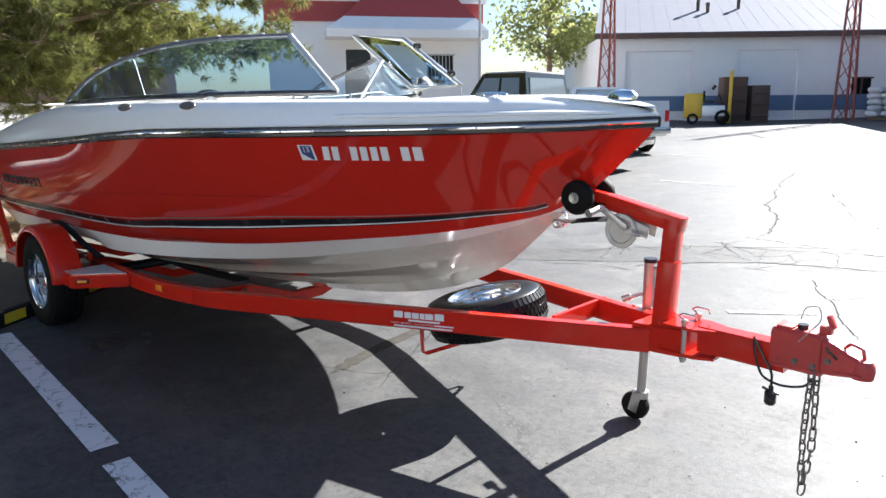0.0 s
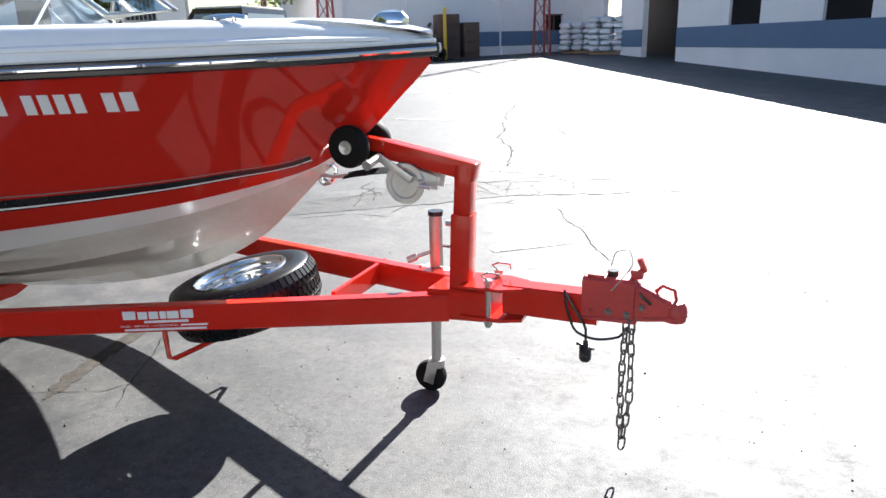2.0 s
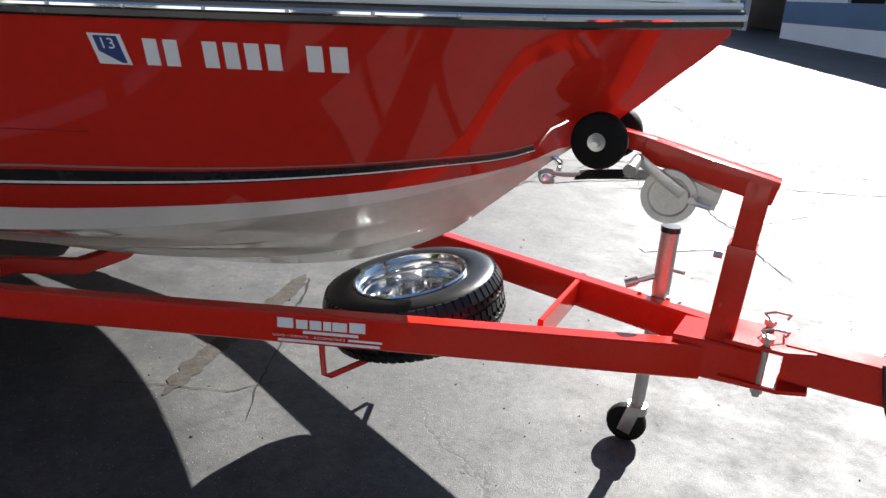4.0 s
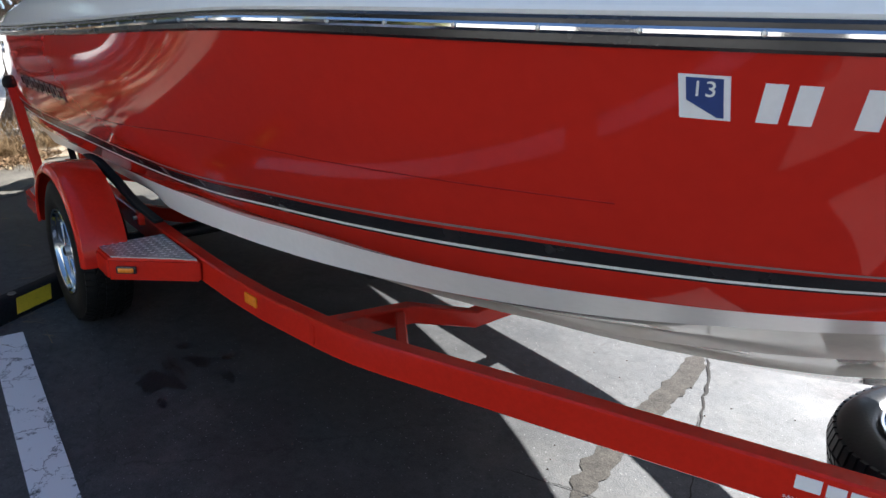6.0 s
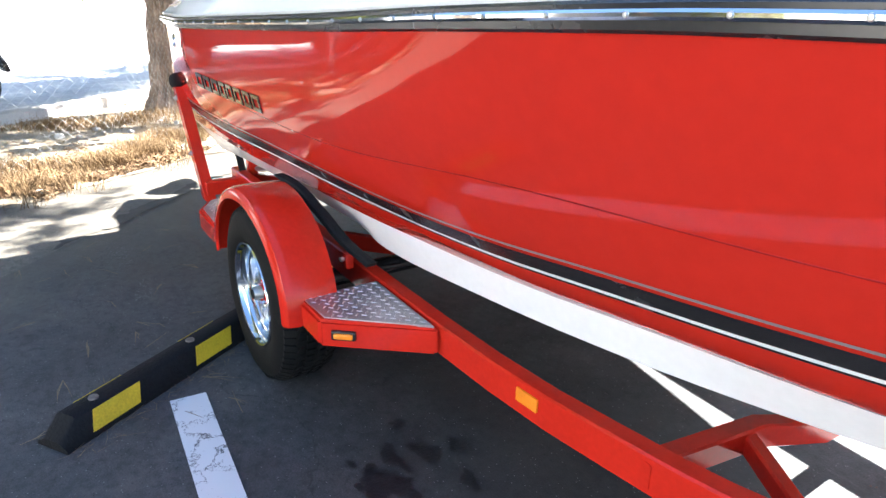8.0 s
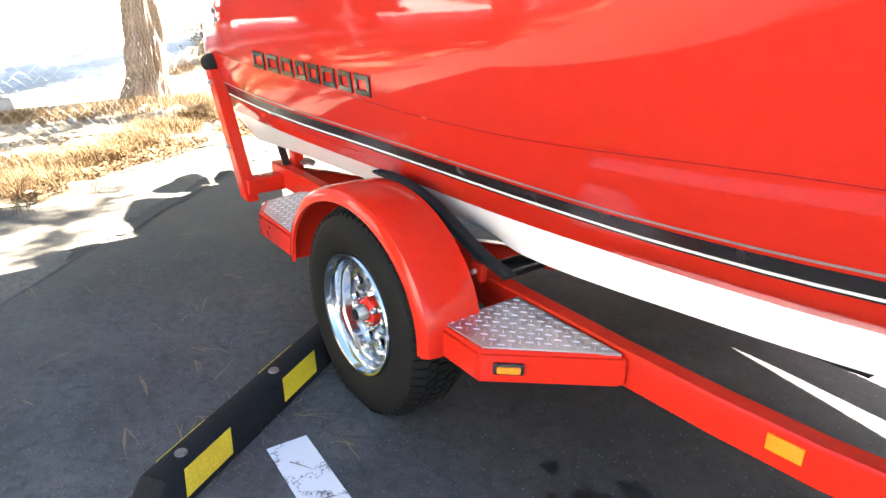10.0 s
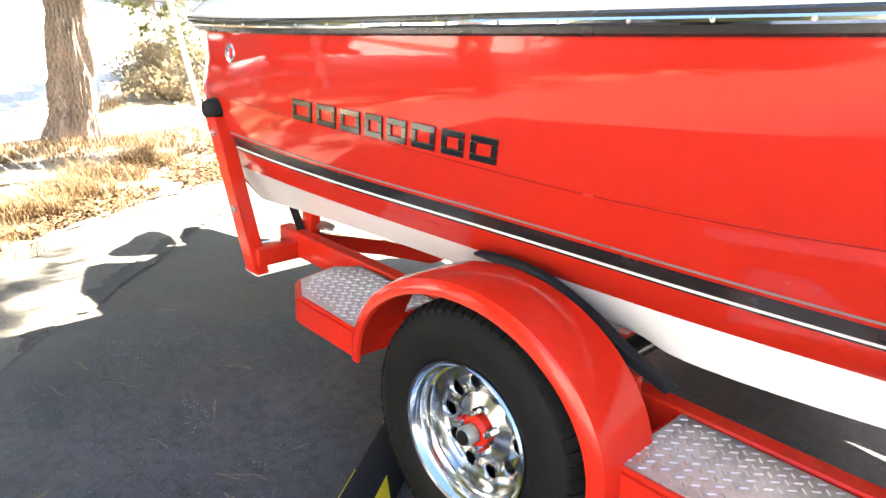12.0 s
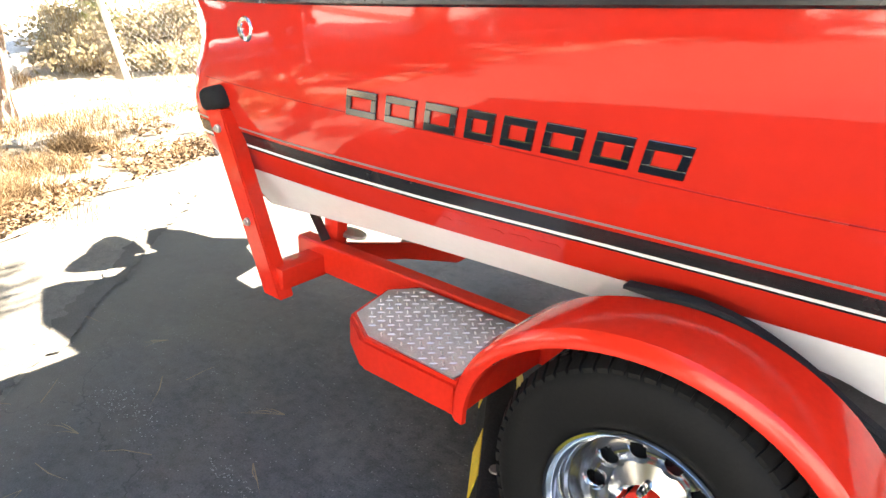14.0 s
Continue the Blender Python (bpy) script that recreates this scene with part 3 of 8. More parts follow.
drape("worn_pavement", list(zip(WORN_HIGH, WORN_LOW)), WORN, 0.002, "darker worn band of cracked asphalt", "pavement")
for k, (pts, wd, amp) in enumerate(CRACKS):
    crack(pts, wd * 0.8, amp * 0.8, k + 1, CRACK, step=0.04 if k > 5 or k == 0 else 0.07)
# short cross cracks that break the worn band into pieces
pick = random.Random(5)
for k in range(44):
    x = pick.uniform(1.6, 6.0)
    y = 3.1 + (x - 1.6) * 0.58 + pick.uniform(-0.15, 1.0)
    ang, run = pick.uniform(0, math.pi), pick.uniform(0.2, 0.6)
    bend = ang + pick.uniform(-0.9, 0.9)
    m = (x + math.cos(ang) * run, y + math.sin(ang) * run)
    crack([(x, y), m, (m[0] + math.cos(bend) * run * 0.7, m[1] + math.sin(bend) * run * 0.7)], pick.uniform(0.004, 0.010), 0.04, 20 + k, CRACK)
crack([(2.18, 0.94), (2.27, 0.63), (2.37, 0.1), (2.43, -0.19), (2.5, -0.4)], 0.10, 0.012, 60, SEAM_DIRT, "pavement_seam", "rough dirt-filled seam in the asphalt", 0.025, lift=0.003, ragged=0.5)
crack([(-1.9, -1.9), (-2.15, -1.73), (-2.2, -1.59), (-2.45, -1.34), (-2.7, -1.04), (-2.97, -0.76), (-3.3, -0.4), (-3.75, 0.05)], 0.11, 0.03, 61, BERM, "pavement_seam", "dusty raised seam in the asphalt", 0.03, lift=0.008, ragged=0.8)


def stain(x, y, r, seed):
    """A dark blot with an uneven edge."""
    verts = [(x, y, 0.003)]
    for k in range(64):
        a = 2 * math.pi * k / 64
        q = r * (1 + 0.9 * noise.noise((math.cos(a) * 1.4, math.sin(a) * 1.4, seed)) + 0.35 * noise.noise((math.cos(a) * 5, math.sin(a) * 5, seed)) + 0.4 * noise.noise((math.cos(a) * 14, math.sin(a) * 14, seed)))
        verts.append((x + q * 1.3 * math.cos(a), y + q * 0.8 * math.sin(a), 0.003))
    tagged(solid_mesh("oil_stain", verts, [(0, k + 1, (k + 1) % 64 + 1) for k in range(64)], OIL), "dark oil stain on the asphalt", "stain", kind="structure")


for k, (x, y, r) in enumerate(((0.93, -1.2, 0.075), (0.84, -0.99, 0.05), (1.06, -0.94, 0.035), (0.80, -1.10, 0.045), (0.88, -0.87, 0.03), (0.66, -1.0, 0.025), (1.02, -1.13, 0.02), (0.9, -1.09, 0.014), (1.1, -1.24, 0.025), (0.78, -1.24, 0.016), (1.0, -1.31, 0.012))):
    stain(x, y, r, k * 3.7)

# ---- the boat ----
STEM_X = 4.367
keel_z = smooth_curve([-1.62, 0, 1.5, 2.2, 2.66, 3.06, 3.316, 3.526, 3.71, 3.875, 4.122, 4.21, 4.305, 4.367],
                      [0.30, 0.30, 0.33, 0.39, 0.462, 0.56, 0.66, 0.778, 0.935, 1.085, 1.287, 1.373, 1.461, 1.53])
chine_base = smooth_curve([-1.62, 0, 0.5, 1, 1.5, 2, 2.6, 3.0, 3.4, 3.7, 3.9, 4.4], [0.95, 0.905, 0.89, 0.872, 0.835, 0.764, 0.62, 0.47, 0.28, 0.12, 0.0, 0.0])
chine_z = smooth_curve([-1.62, -1.1, -0.5, 0.15, 0.25, 0.33, 0.4, 1, 2, 2.6, 3.0, 3.4, 3.7, 3.9, 4.4], [0.57, 0.597, 0.614, 0.622, 0.612, 0.592, 0.588, 0.627, 0.719, 0.793, 0.860, 0.934, 1.03, 1.11, 1.11])
boot_base = smooth_curve([-1.62, -0.8, -0.2, 0.4, 0.8, 1.2, 1.6, 2.0, 2.4, 2.9, 3.4, 3.7, 3.95, 4.4], [1.085, 1.062, 1.016, 0.965, 0.921, 0.887, 0.857, 0.828, 0.772, 0.645, 0.39, 0.20, 0.0, 0.0])
boot_z = smooth_curve([-1.62, -0.8, -0.3, 0.1, 0.4, 0.8, 1.2, 1.6, 2.0, 2.4, 2.9, 3.4, 3.7, 3.82, 3.95, 4.4], [0.741, 0.740, 0.737, 0.731, 0.729, 0.733, 0.750, 0.787, 0.825, 0.867, 0.931, 0.992, 1.055, 1.09, 1.15, 1.15])
sheer_z = smooth_curve([-1.62, -0.9, 0, 0.7, 1.4, 2, 3, 4, 4.367], [1.275, 1.305, 1.355, 1.395, 1.44, 1.47, 1.49, 1.512, 1.53])
line_up = smooth_curve([-1.62, -1.2, -0.8, -0.3, 0.1, 0.4, 0.8, 1.2, 1.6, 2.0, 2.4, 2.9, 3.4, 3.6, 3.87, 4.4], [0.092, 0.090, 0.089, 0.096, 0.105, 0.107, 0.105, 0.108, 0.111, 0.110, 0.104, 0.087, 0.068, 0.055, 0.028, 0.028])
bulge = smooth_curve([-1.62, -1.0, 1.5, 3.0, 4.0, 4.4], [0.47, 0.58, 0.62, 0.85, 1.05, 1.05])
deck_z = smooth_curve([-1.62, -1.2, -0.6, 0.0, 0.7, 2.0, 3.2, 3.9, 4.25, 4.367], [1.40, 1.45, 1.545, 1.62, 1.665, 1.67, 1.665, 1.66, 1.625, 1.60])


def stern_in(x):
    """How far the quarters draw in towards the transom."""
    d = max(0.0, -1.1 - x) / 0.52
    c = max(0.0, -1.56 - x) / 0.06
    return 0.070 * d ** 1.3 + 0.030 * (1 - math.sqrt(max(0.0, 1 - min(1.0, c) ** 2)))


aft_reach = smooth_curve([0.55, 0.66, 0.73, 0.80, 0.90, 1.03, 1.12, 1.20, 1.26, 1.33, 1.42, 1.60], [0.0, 0.04, 0.12, 0.18, 0.20, 0.15, 0.08, 0.04, 0.09, 0.20, 0.14, 0.04])


def aft(x, z):
    """The quarters' rake: shoulder low down, waist under the rail, overhang at the deck."""
    return x - aft_reach(z) * (max(0.0, -1.2 - x) / 0.42) ** 2


def wide(x):
    """Fullness of the forebody, fading out at the stem."""
    return 0.06 * min(1.0, max(0.0, (4.3 - x) / 1.3))


def chine_y(x):
    return chine_base(x) + (wide(x) if chine_base(x) > 0.003 else 0.0) * min(1.0, max(0.0, (3.7 - x) / 0.6))


def boot_y(x):
    return boot_base(x) - 0.3 * stern_in(x) + (wide(x) if boot_base(x) > 0.003 else 0.0) * min(1.0, max(0.0, (3.8 - x) / 0.6))


def sheer_y(x):
    u = max(0.0, (x - 0.3) / (STEM_X - 0.3))
    y = 1.22 * (1 - u ** 3.6)
    return max(0.0, y) + wide(x) - stern_in(x)


def side_y(x, z):
    """Half breadth of the topsides at x and z."""
    k = keel_z(x)
    zb, yb = boot_z(x), boot_y(x)
    if k > zb - 0.002 or yb < 0.004:
        zb, yb = k, 0.0
    s = min(1.0, max(0.0, (z - zb) / (sheer_z(x) - zb)))
    # aft the sides round up into a plumb wall, forward they flare
    t = min(1.0, max(0.0, (1.7 - x) / 1.2))
    g = s ** bulge(x)
    f = g + (1 - (1 - s) ** 2.2 - g) * t * t * (3 - 2 * t)
    # the quarter draws in by its true place along the boat, so that the wall stays plumb
    drawn = 0.070 * ((max(0.0, -1.1 - x) / 0.52) ** 1.3 - (max(0.0, -1.1 - aft(x, z)) / 0.72) ** 1.3)
    return yb + (sheer_y(x) - yb) * f + drawn * min(1.0, 3 * s) * (1 - s ** 8)


STATIONS = sorted([-1.62, -1.617, -1.61, -1.60, -1.585, -1.56, -1.53, -1.5, -1.45, -1.4, 0.15, 0.225, 0.25, 0.275, 0.325, 0.35, 0.375] + [-1.3 + 0.1 * i for i in range(0, 44)]) + [3.05 + 0.05 * i for i in range(0, 22)] + [4.12, 4.16, 4.2, 4.24, 4.28, 4.31, 4.335, 4.352]


def band(bm, z_lo, z_hi, n, lift=0.0, x_to=9.0):
    """A strip of the topsides on both sides between two heights that vary with x."""
    for s in (-1, 1):
        secs = []
        for x in STATIONS:
            if x > x_to:
                break
            a, b = max(z_lo(x), keel_z(x)), max(z_hi(x), keel_z(x))
            b = max(a + 1e-5, b)
            secs.append([(aft(x, a + (b - a) * i / n), s * (side_y(x, a + (b - a) * i / n) + lift), a + (b - a) * i / n) for i in range(n + 1)])
        sweep(bm, secs, close=False)
    bmesh.ops.remove_doubles(bm, verts=bm.verts[:], dist=1e-5)
    bmesh.ops.recalc_face_normals(bm, faces=bm.faces[:])


def white_z(x):
    return boot_z(x) + line_up(x)


motorboat = thing("motorboat", "red and white bowrider motorboat resting on its trailer", "boat")


def build_hull():
    # red topsides
    bm = bmesh.new()
    band(bm, lambda x: boot_z(x), lambda x: sheer_z(x), 16)
    hull_side = part("hull_side", bm, RED_GEL, motorboat, "glossy red gelcoat topsides")
    # white boot stripe from the chine up
    bm = bmesh.new()
    for s in (-1, 1):
        secs = []
        for x in STATIONS:
            k = keel_z(x)
            yc, zc, yb, zb = chine_y(x), max(chine_z(x), k), boot_y(x), max(boot_z(x), k)
            yb = yb if zb > k + 0.002 else 0.0
            yc = min(yc, yb) if zc > k + 0.002 else 0.0
            secs.append([(aft(x, zc + (zb - zc) * t), s * (yc + (yb - yc) * t), zc + (zb - zc) * t + 1e-5 * i) for i, t in enumerate((0, 0.25, 0.5, 0.75, 1))])
        sweep(bm, secs, close=False)
    bmesh.ops.remove_doubles(bm, verts=bm.verts[:], dist=1e-5)
    bmesh.ops.recalc_face_normals(bm, faces=bm.faces[:])
    part("boot_stripe", bm, BOOT_WHITE, motorboat, "white boot stripe")
    # bottom with two strakes
    bm = bmesh.new()
    for s in (-1, 1):
        secs = []
        for x in STATIONS:
            k = keel_z(x)
            zc, yc = max(chine_z(x), k), chine_y(x)
            if zc <= k + 0.002:
                zc, yc = k + 1e-5, 0.0
            row = []
            for t, dz in ((0, 0), (0.15, 0.0), (0.33, 0.0), (0.36, -0.022), (0.40, 0.004), (0.5, 0), (0.66, 0.0), (0.69, -0.022), (0.73, 0.004), (0.85, 0), (0.95, 0), (1.0, 0)):
                f = min(1.0, max(0.0, (3.5 - x) / 0.8))
                tt = t ** (1 + 0.25 * (1 - f))
                row.append((x, s * yc * t, k + (zc - k) * tt + dz * f))
            secs.append(row)
        sweep(bm, secs, close=False)
    bmesh.ops.remove_doubles(bm, verts=bm.verts[:], dist=1e-5)
    bmesh.ops.recalc_face_normals(bm, faces=bm.faces[:])
    part("hull_bottom", bm, BOTTOM, motorboat, "pale grey hull bottom with strakes")
    # transom
    bm = bmesh.new()
    x = -1.62
    ring = [(x, 0, keel_z(x)), (x, -chine_y(x), chine_z(x)), (x, -boot_y(x), boot_z(x))] + \
        [(x, -side_y(x, boot_z(x) + (sheer_z(x) - boot_z(x)) * i / 8), boot_z(x) + (sheer_z(x) - boot_z(x)) * i / 8) for i in range(1, 9)]
    ring = [(aft(a, c), b, c) for a, b, c in ring]
    full = ring + [(a, -b, c) for a, b, c in ring[:0:-1]]
    f = bm.faces.new([bm.verts.new(p) for p in full])
    r = bmesh.ops.inset_region(bm, faces=[f], thickness=0.06, depth=0.10)
    bmesh.ops.recalc_face_normals(bm, faces=bm.faces[:])
    part("transom", bm, RED_GEL, motorboat, "red transom")
    # swim step at the stern
    bm = bmesh.new()
    box(bm, (-1.78, 0, 0.83), (0.42, 1.7, 0.06), bevel=0.02)
    part("swim_platform", bm, WHITE_GEL, motorboat, "white swim platform")
    # stern drive, tilted up
    def plate(outline, half):
        bm = bmesh.new()
        sweep(bm, [[(x, -half, z) for x, z in outline], [(x, half, z) for x, z in outline]])
        bmesh.ops.recalc_face_normals(bm, faces=bm.faces[:])
        bmesh.ops.bevel(bm, geom=bm.edges[:], offset=0.008, segments=2, affect='EDGES')
        return bm
    leg = [(-1.68, 1.02), (-1.93, 1.045), (-2.3, 1.045), (-2.5, 0.99), (-2.64, 0.95), (-2.56, 0.85), (-2.53, 0.79), (-2.60, 0.72), (-2.72, 0.66), (-2.72, 0.52), (-2.48, 0.38), (-2.24, 0.44), (-2.17, 0.56), (-1.68, 0.58)]
    drive = part("stern_drive", plate(leg, 0.05), BLACK_GLOSS, motorboat, "black stern drive tilted up")
    skeg = [(-2.46, 0.38), (-2.56, 0.29), (-2.71, 0.39), (-2.93, 0.425), (-3.01, 0.47), (-3.02, 0.51), (-2.84, 0.585), (-2.62, 0.57)]
    part("skeg", plate(skeg, 0.02), BLACK_GLOSS, drive)
    bm = plate([(-2.60, 0.72), (-2.71, 0.86), (-2.77, 0.88), (-2.85, 0.83), (-2.92, 0.765), (-2.86, 0.70), (-2.75, 0.66)], 0.012)
    part("propeller_blade", bm, STEEL, drive, "grey propeller blade")
    bm = plate([(-2.78, 0.71), (-2.92, 0.765), (-3.02, 0.71), (-3.08, 0.645), (-3.05, 0.615), (-2.96, 0.605), (-2.84, 0.615), (-2.72, 0.63)], 0.012)
    part("propeller_blade", bm, STEEL, drive, "grey propeller blade")
    # stripes, slightly proud
    for nm, lo, hi, mat, lift in (("white_pinstripe", 0.0, 0.009, WHITE_LINE, 0.0022), ("black_stripe", 0.009, 0.050, BLACK_GLOSS, 0.0015),
                                  ("black_under_line", -0.007, 0.0, BLACK_GLOSS, 0.0015), ("grey_pinstripe", 0.060, 0.067, GREY_LINE, 0.0015)):
        bm = bmesh.new()
        band(bm, lambda x, q=lo: white_z(x) + q * (1 if x < 2.6 else max(0.3, 1 - 0.5 * (x - 2.6))),
             lambda x, q=hi: white_z(x) + q * (1 if x < 2.6 else max(0.3, 1 - 0.5 * (x - 2.6))), 2, lift, x_to=3.86)
        part(nm, bm, mat, motorboat, nm.replace("_", " "))
    # moulded crease along the topsides, a thin strip with its shade painted as darker red
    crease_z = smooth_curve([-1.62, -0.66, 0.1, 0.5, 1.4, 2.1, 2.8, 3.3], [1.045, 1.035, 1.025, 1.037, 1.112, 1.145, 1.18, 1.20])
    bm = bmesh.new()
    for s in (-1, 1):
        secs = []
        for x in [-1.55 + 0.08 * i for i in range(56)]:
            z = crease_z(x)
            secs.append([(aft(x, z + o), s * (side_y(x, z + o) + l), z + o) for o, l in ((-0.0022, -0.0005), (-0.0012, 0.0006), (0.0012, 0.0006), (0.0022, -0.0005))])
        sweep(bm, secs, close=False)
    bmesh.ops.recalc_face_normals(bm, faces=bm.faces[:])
    part("moulded_crease", bm, RED_CREASE_SHADE, hull_side)
    return hull_side


hull_side = build_hull()


def rail_profile(profile, mat, name, parent, label=""):
    bm = bmesh.new()
    for s in (-1, 1):
        secs = []
        for x in STATIONS + [4.364]:
            y, z = sheer_y(x), sheer_z(x)
            e = 0.02
            dy = (sheer_y(min(x + e, STEM_X)) - sheer_y(x - e)) / (min(x + e, STEM_X) - x + e)
            nrm = Vector((-dy, 1)).normalized()
            secs.append([(aft(x, z + h) + nrm.x * o, s * (y + nrm.y * o), z + h) for o, h in profile])
        if s > 0:
            secs = secs[::-1]
        sweep(bm, secs)
    bmesh.ops.recalc_face_normals(bm, faces=bm.faces[:])
    return part(name, bm, mat, parent, label)


rub_rail = rail_profile([(-0.01, 0.0), (0.012, 0.0), (0.02, 0.006), (0.02, 0.044), (0.012, 0.05), (-0.01, 0.05)], BLACK_GLOSS, "rub_rail", motorboat, "black rubber rub rail with a bright insert")
rail_profile([(0.018, 0.019), (0.026, 0.020), (0.030, 0.025), (0.030, 0.031), (0.026, 0.036), (0.018, 0.037)], CHROME, "rail_insert", rub_rail, "stainless rub rail insert")
rail_profile([(-0.03, 0.05), (0.006, 0.05), (0.010, 0.058), (0.006, 0.066), (-0.03, 0.066)], WHITE_GEL, "deck_lip", motorboat)


def rail_screws():
    me = None
    for i in range(34):
        x = -1.5 + i * 0.165
        y, z = sheer_y(x), sheer_z(x) + 0.028
        if me is None:
            bm = bmesh.new()
            lathe(bm, [(0.0005, -0.0035), (0.004, -0.003), (0.0055, 0.0), (0.0055, 0.004)], (0, 0, 0), 'y', 8)
            me = bpy.data.meshes.new("screw")
            bm.to_mesh(me)
            bm.free()
            me.materials.append(STEEL)
        ob = new("screw", me)
        ob.parent = rub_rail
        dy = (sheer_y(x + 0.02) - sheer_y(x - 0.02)) / 0.04
        nrm = Vector((-dy, 1)).normalized()
        ob.location = (x + nrm.x * 0.030, -(y + nrm.y * 0.030), z)
        ob.rotation_euler = (0, 0, math.atan2(nrm.x, nrm.y))


rail_screws()


def build_deck():
    bm = bmesh.new()
    for s in (-1, 1):
        secs = []
        for x in STATIONS + [4.36]:
            ys, zr, zd = sheer_y(x), sheer_z(x) + 0.06, deck_z(x)
            h = zd - zr
            def w(v):
                return max(0.0, v)
            row = [(ys, zr), (w(ys - 0.012), zr + 0.25 * h), (w(ys - 0.035), zr + 0.62 * h), (w(ys - 0.065), zr + 0.9 * h), (w(ys - 0.10), zd)]
            if -1.05 < x < 3.55:
                yin = w(ys - 0.30)
                fl = max(0.86, boot_z(x) + 0.12)
                row += [(w(ys - 0.2), zd + 0.006), (yin, zd + 0.004), (w(yin - 0.02), zd - 0.02), (min(w(yin - 0.05), w(side_y(x, fl) - 0.08)), fl), (0.0, fl - 0.01)]
            else:
                row += [(ys * 0.72, zd + 0.012), (ys * 0.5, zd + 0.018), (ys * 0.3, zd + 0.021), (ys * 0.15, zd + 0.022), (0.0, zd + 0.022)]
            secs.append([(aft(x, b), s * a, b) for a, b in row])
        sweep(bm, secs, close=False)
    bmesh.ops.remove_doubles(bm, verts=bm.verts[:], dist=1e-5)
    bmesh.ops.recalc_face_normals(bm, faces=bm.faces[:])
    deck = part("deck", bm, WHITE_GEL, motorboat, "white gelcoat deck and cockpit")
    # moulded step line near the bow
    bm = bmesh.new()
    for s in (-1, 1):
        secs = []
        for x in [3.2 + 0.04 * i for i in range(27)]:
            y, z = sheer_y(x) - 0.02, sheer_z(x) + 0.06 + 0.3 * (deck_z(x) - sheer_z(x) - 0.06)
            t = 0.008 * min(1, (x - 3.2) / 0.3)
            secs.append([(x, s * max(0, y - 0.01), z - 0.015), (x + t, s * max(0, y + 0.015 + t), z - 0.006), (x + t, s * max(0, y + 0.012 + t), z + 0.006), (x, s * max(0, y - 0.02), z + 0.02)])
        sweep(bm, secs, close=False)
    bmesh.ops.recalc_face_normals(bm, faces=bm.faces[:])
    part("bow_moulding", bm, WHITE_GEL, deck)
    # consoles and seats inside
    for s, nm in ((-1, "helm_console"), (1, "side_console")):
        bm = bmesh.new()
        box(bm, (1.75, s * 0.62, 1.32), (0.55, 0.5, 0.68), (0, -14, 0), 0.05)
        part(nm, bm, LINER, motorboat, "cream console")
    bm = bmesh.new()
    cyl(bm, (1.42, -0.6, 1.58), (1.52, -0.6, 1.54), 0.02, seg=10)
    tube(bm, [(1.42 + 0.05 * math.cos(t), -0.6 + 0.17 * math.sin(t), 1.58 + 0.16 * math.cos(t)) for t in [2 * math.pi * i / 24 for i in range(24)]], 0.013, 8, True)
    for a in (0.5, 2.6, 4.7):
        tube(bm, [(1.42, -0.6, 1.58), (1.42 + 0.05 * math.cos(a), -0.6 + 0.17 * math.sin(a), 1.58 + 0.16 * math.cos(a))], 0.008, 6)
    part("steering_wheel", bm, BLACK_GLOSS, motorboat, "black steering wheel")
    for sx, sy in ((0.85, -0.55), (0.85, 0.55)):
        bm = bmesh.new()
        box(bm, (sx, sy, 1.1), (0.5, 0.5, 0.5), bevel=0.06)
        box(bm, (sx - 0.2, sy, 1.42), (0.12, 0.5, 0.4), bevel=0.05)
        part("helm_seat", bm, VINYL, motorboat, "cream vinyl seat")
    bm = bmesh.new()
    box(bm, (-0.85, 0, 1.12), (0.5, 1.6, 0.5), bevel=0.07)
    part("stern_bench", bm, VINYL, motorboat, "cream vinyl stern bench")
    for s in (-1, 1):
        bm = bmesh.new()
        box(bm, (2.92, s * 0.33, 1.22), (0.5, 0.26, 0.42), bevel=0.06)
        part("bow_cushion", bm, VINYL, motorboat, "cream vinyl bow cushion")
    # bow light and deck hardware
    bm = bmesh.new()
    lathe(bm, [(0.05, 0), (0.05, 0.018), (0.035, 0.04), (0.0005, 0.048)], (0, 0, 0), 'z', 18)
    bmesh.ops.scale(bm, vec=(1.5, 0.8, 1), verts=bm.verts[:])
    bmesh.ops.translate(bm, vec=(4.19, 0, deck_z(4.19) + 0.02), verts=bm.verts[:])
    part("bow_light", bm, CHROME, motorboat, "chrome bow navigation light")
    for x, s in ((1.58, -1), (2.24, -1), (1.58, 1), (2.24, 1), (3.75, -1), (3.75, 1)):
        y, z = sheer_y(x) - 0.16, deck_z(x) + 0.008
        bm = bmesh.new()
        if x < 3:
            lathe(bm, [(0.06, 0), (0.06, 0.006), (0.05, 0.012), (0.0005, 0.013)], (0, 0, 0), 'z', 18)
            bmesh.ops.scale(bm, vec=(1.45, 0.42, 1), verts=bm.verts[:])
            bmesh.ops.rotate(bm, cent=(0, 0, 0), matrix=Euler((radians(-58) * s, 0, 0)).to_matrix(), verts=bm.verts[:])
            bmesh.ops.translate(bm, vec=(x, s * (sheer_y(x) - 0.054), sheer_z(x) + 0.06 + 0.81 * (deck_z(x) - sheer_z(x) - 0.06)), verts=bm.verts[:])
            part("vent_cover", bm, RUSTY, motorboat, "oval stainless deck vent")
        else:
            for dx in (-0.04, 0.04):
                cyl(bm, (x + dx, s * y, z - 0.01), (x + dx, s * y, z + 0.014), 0.009, seg=8)
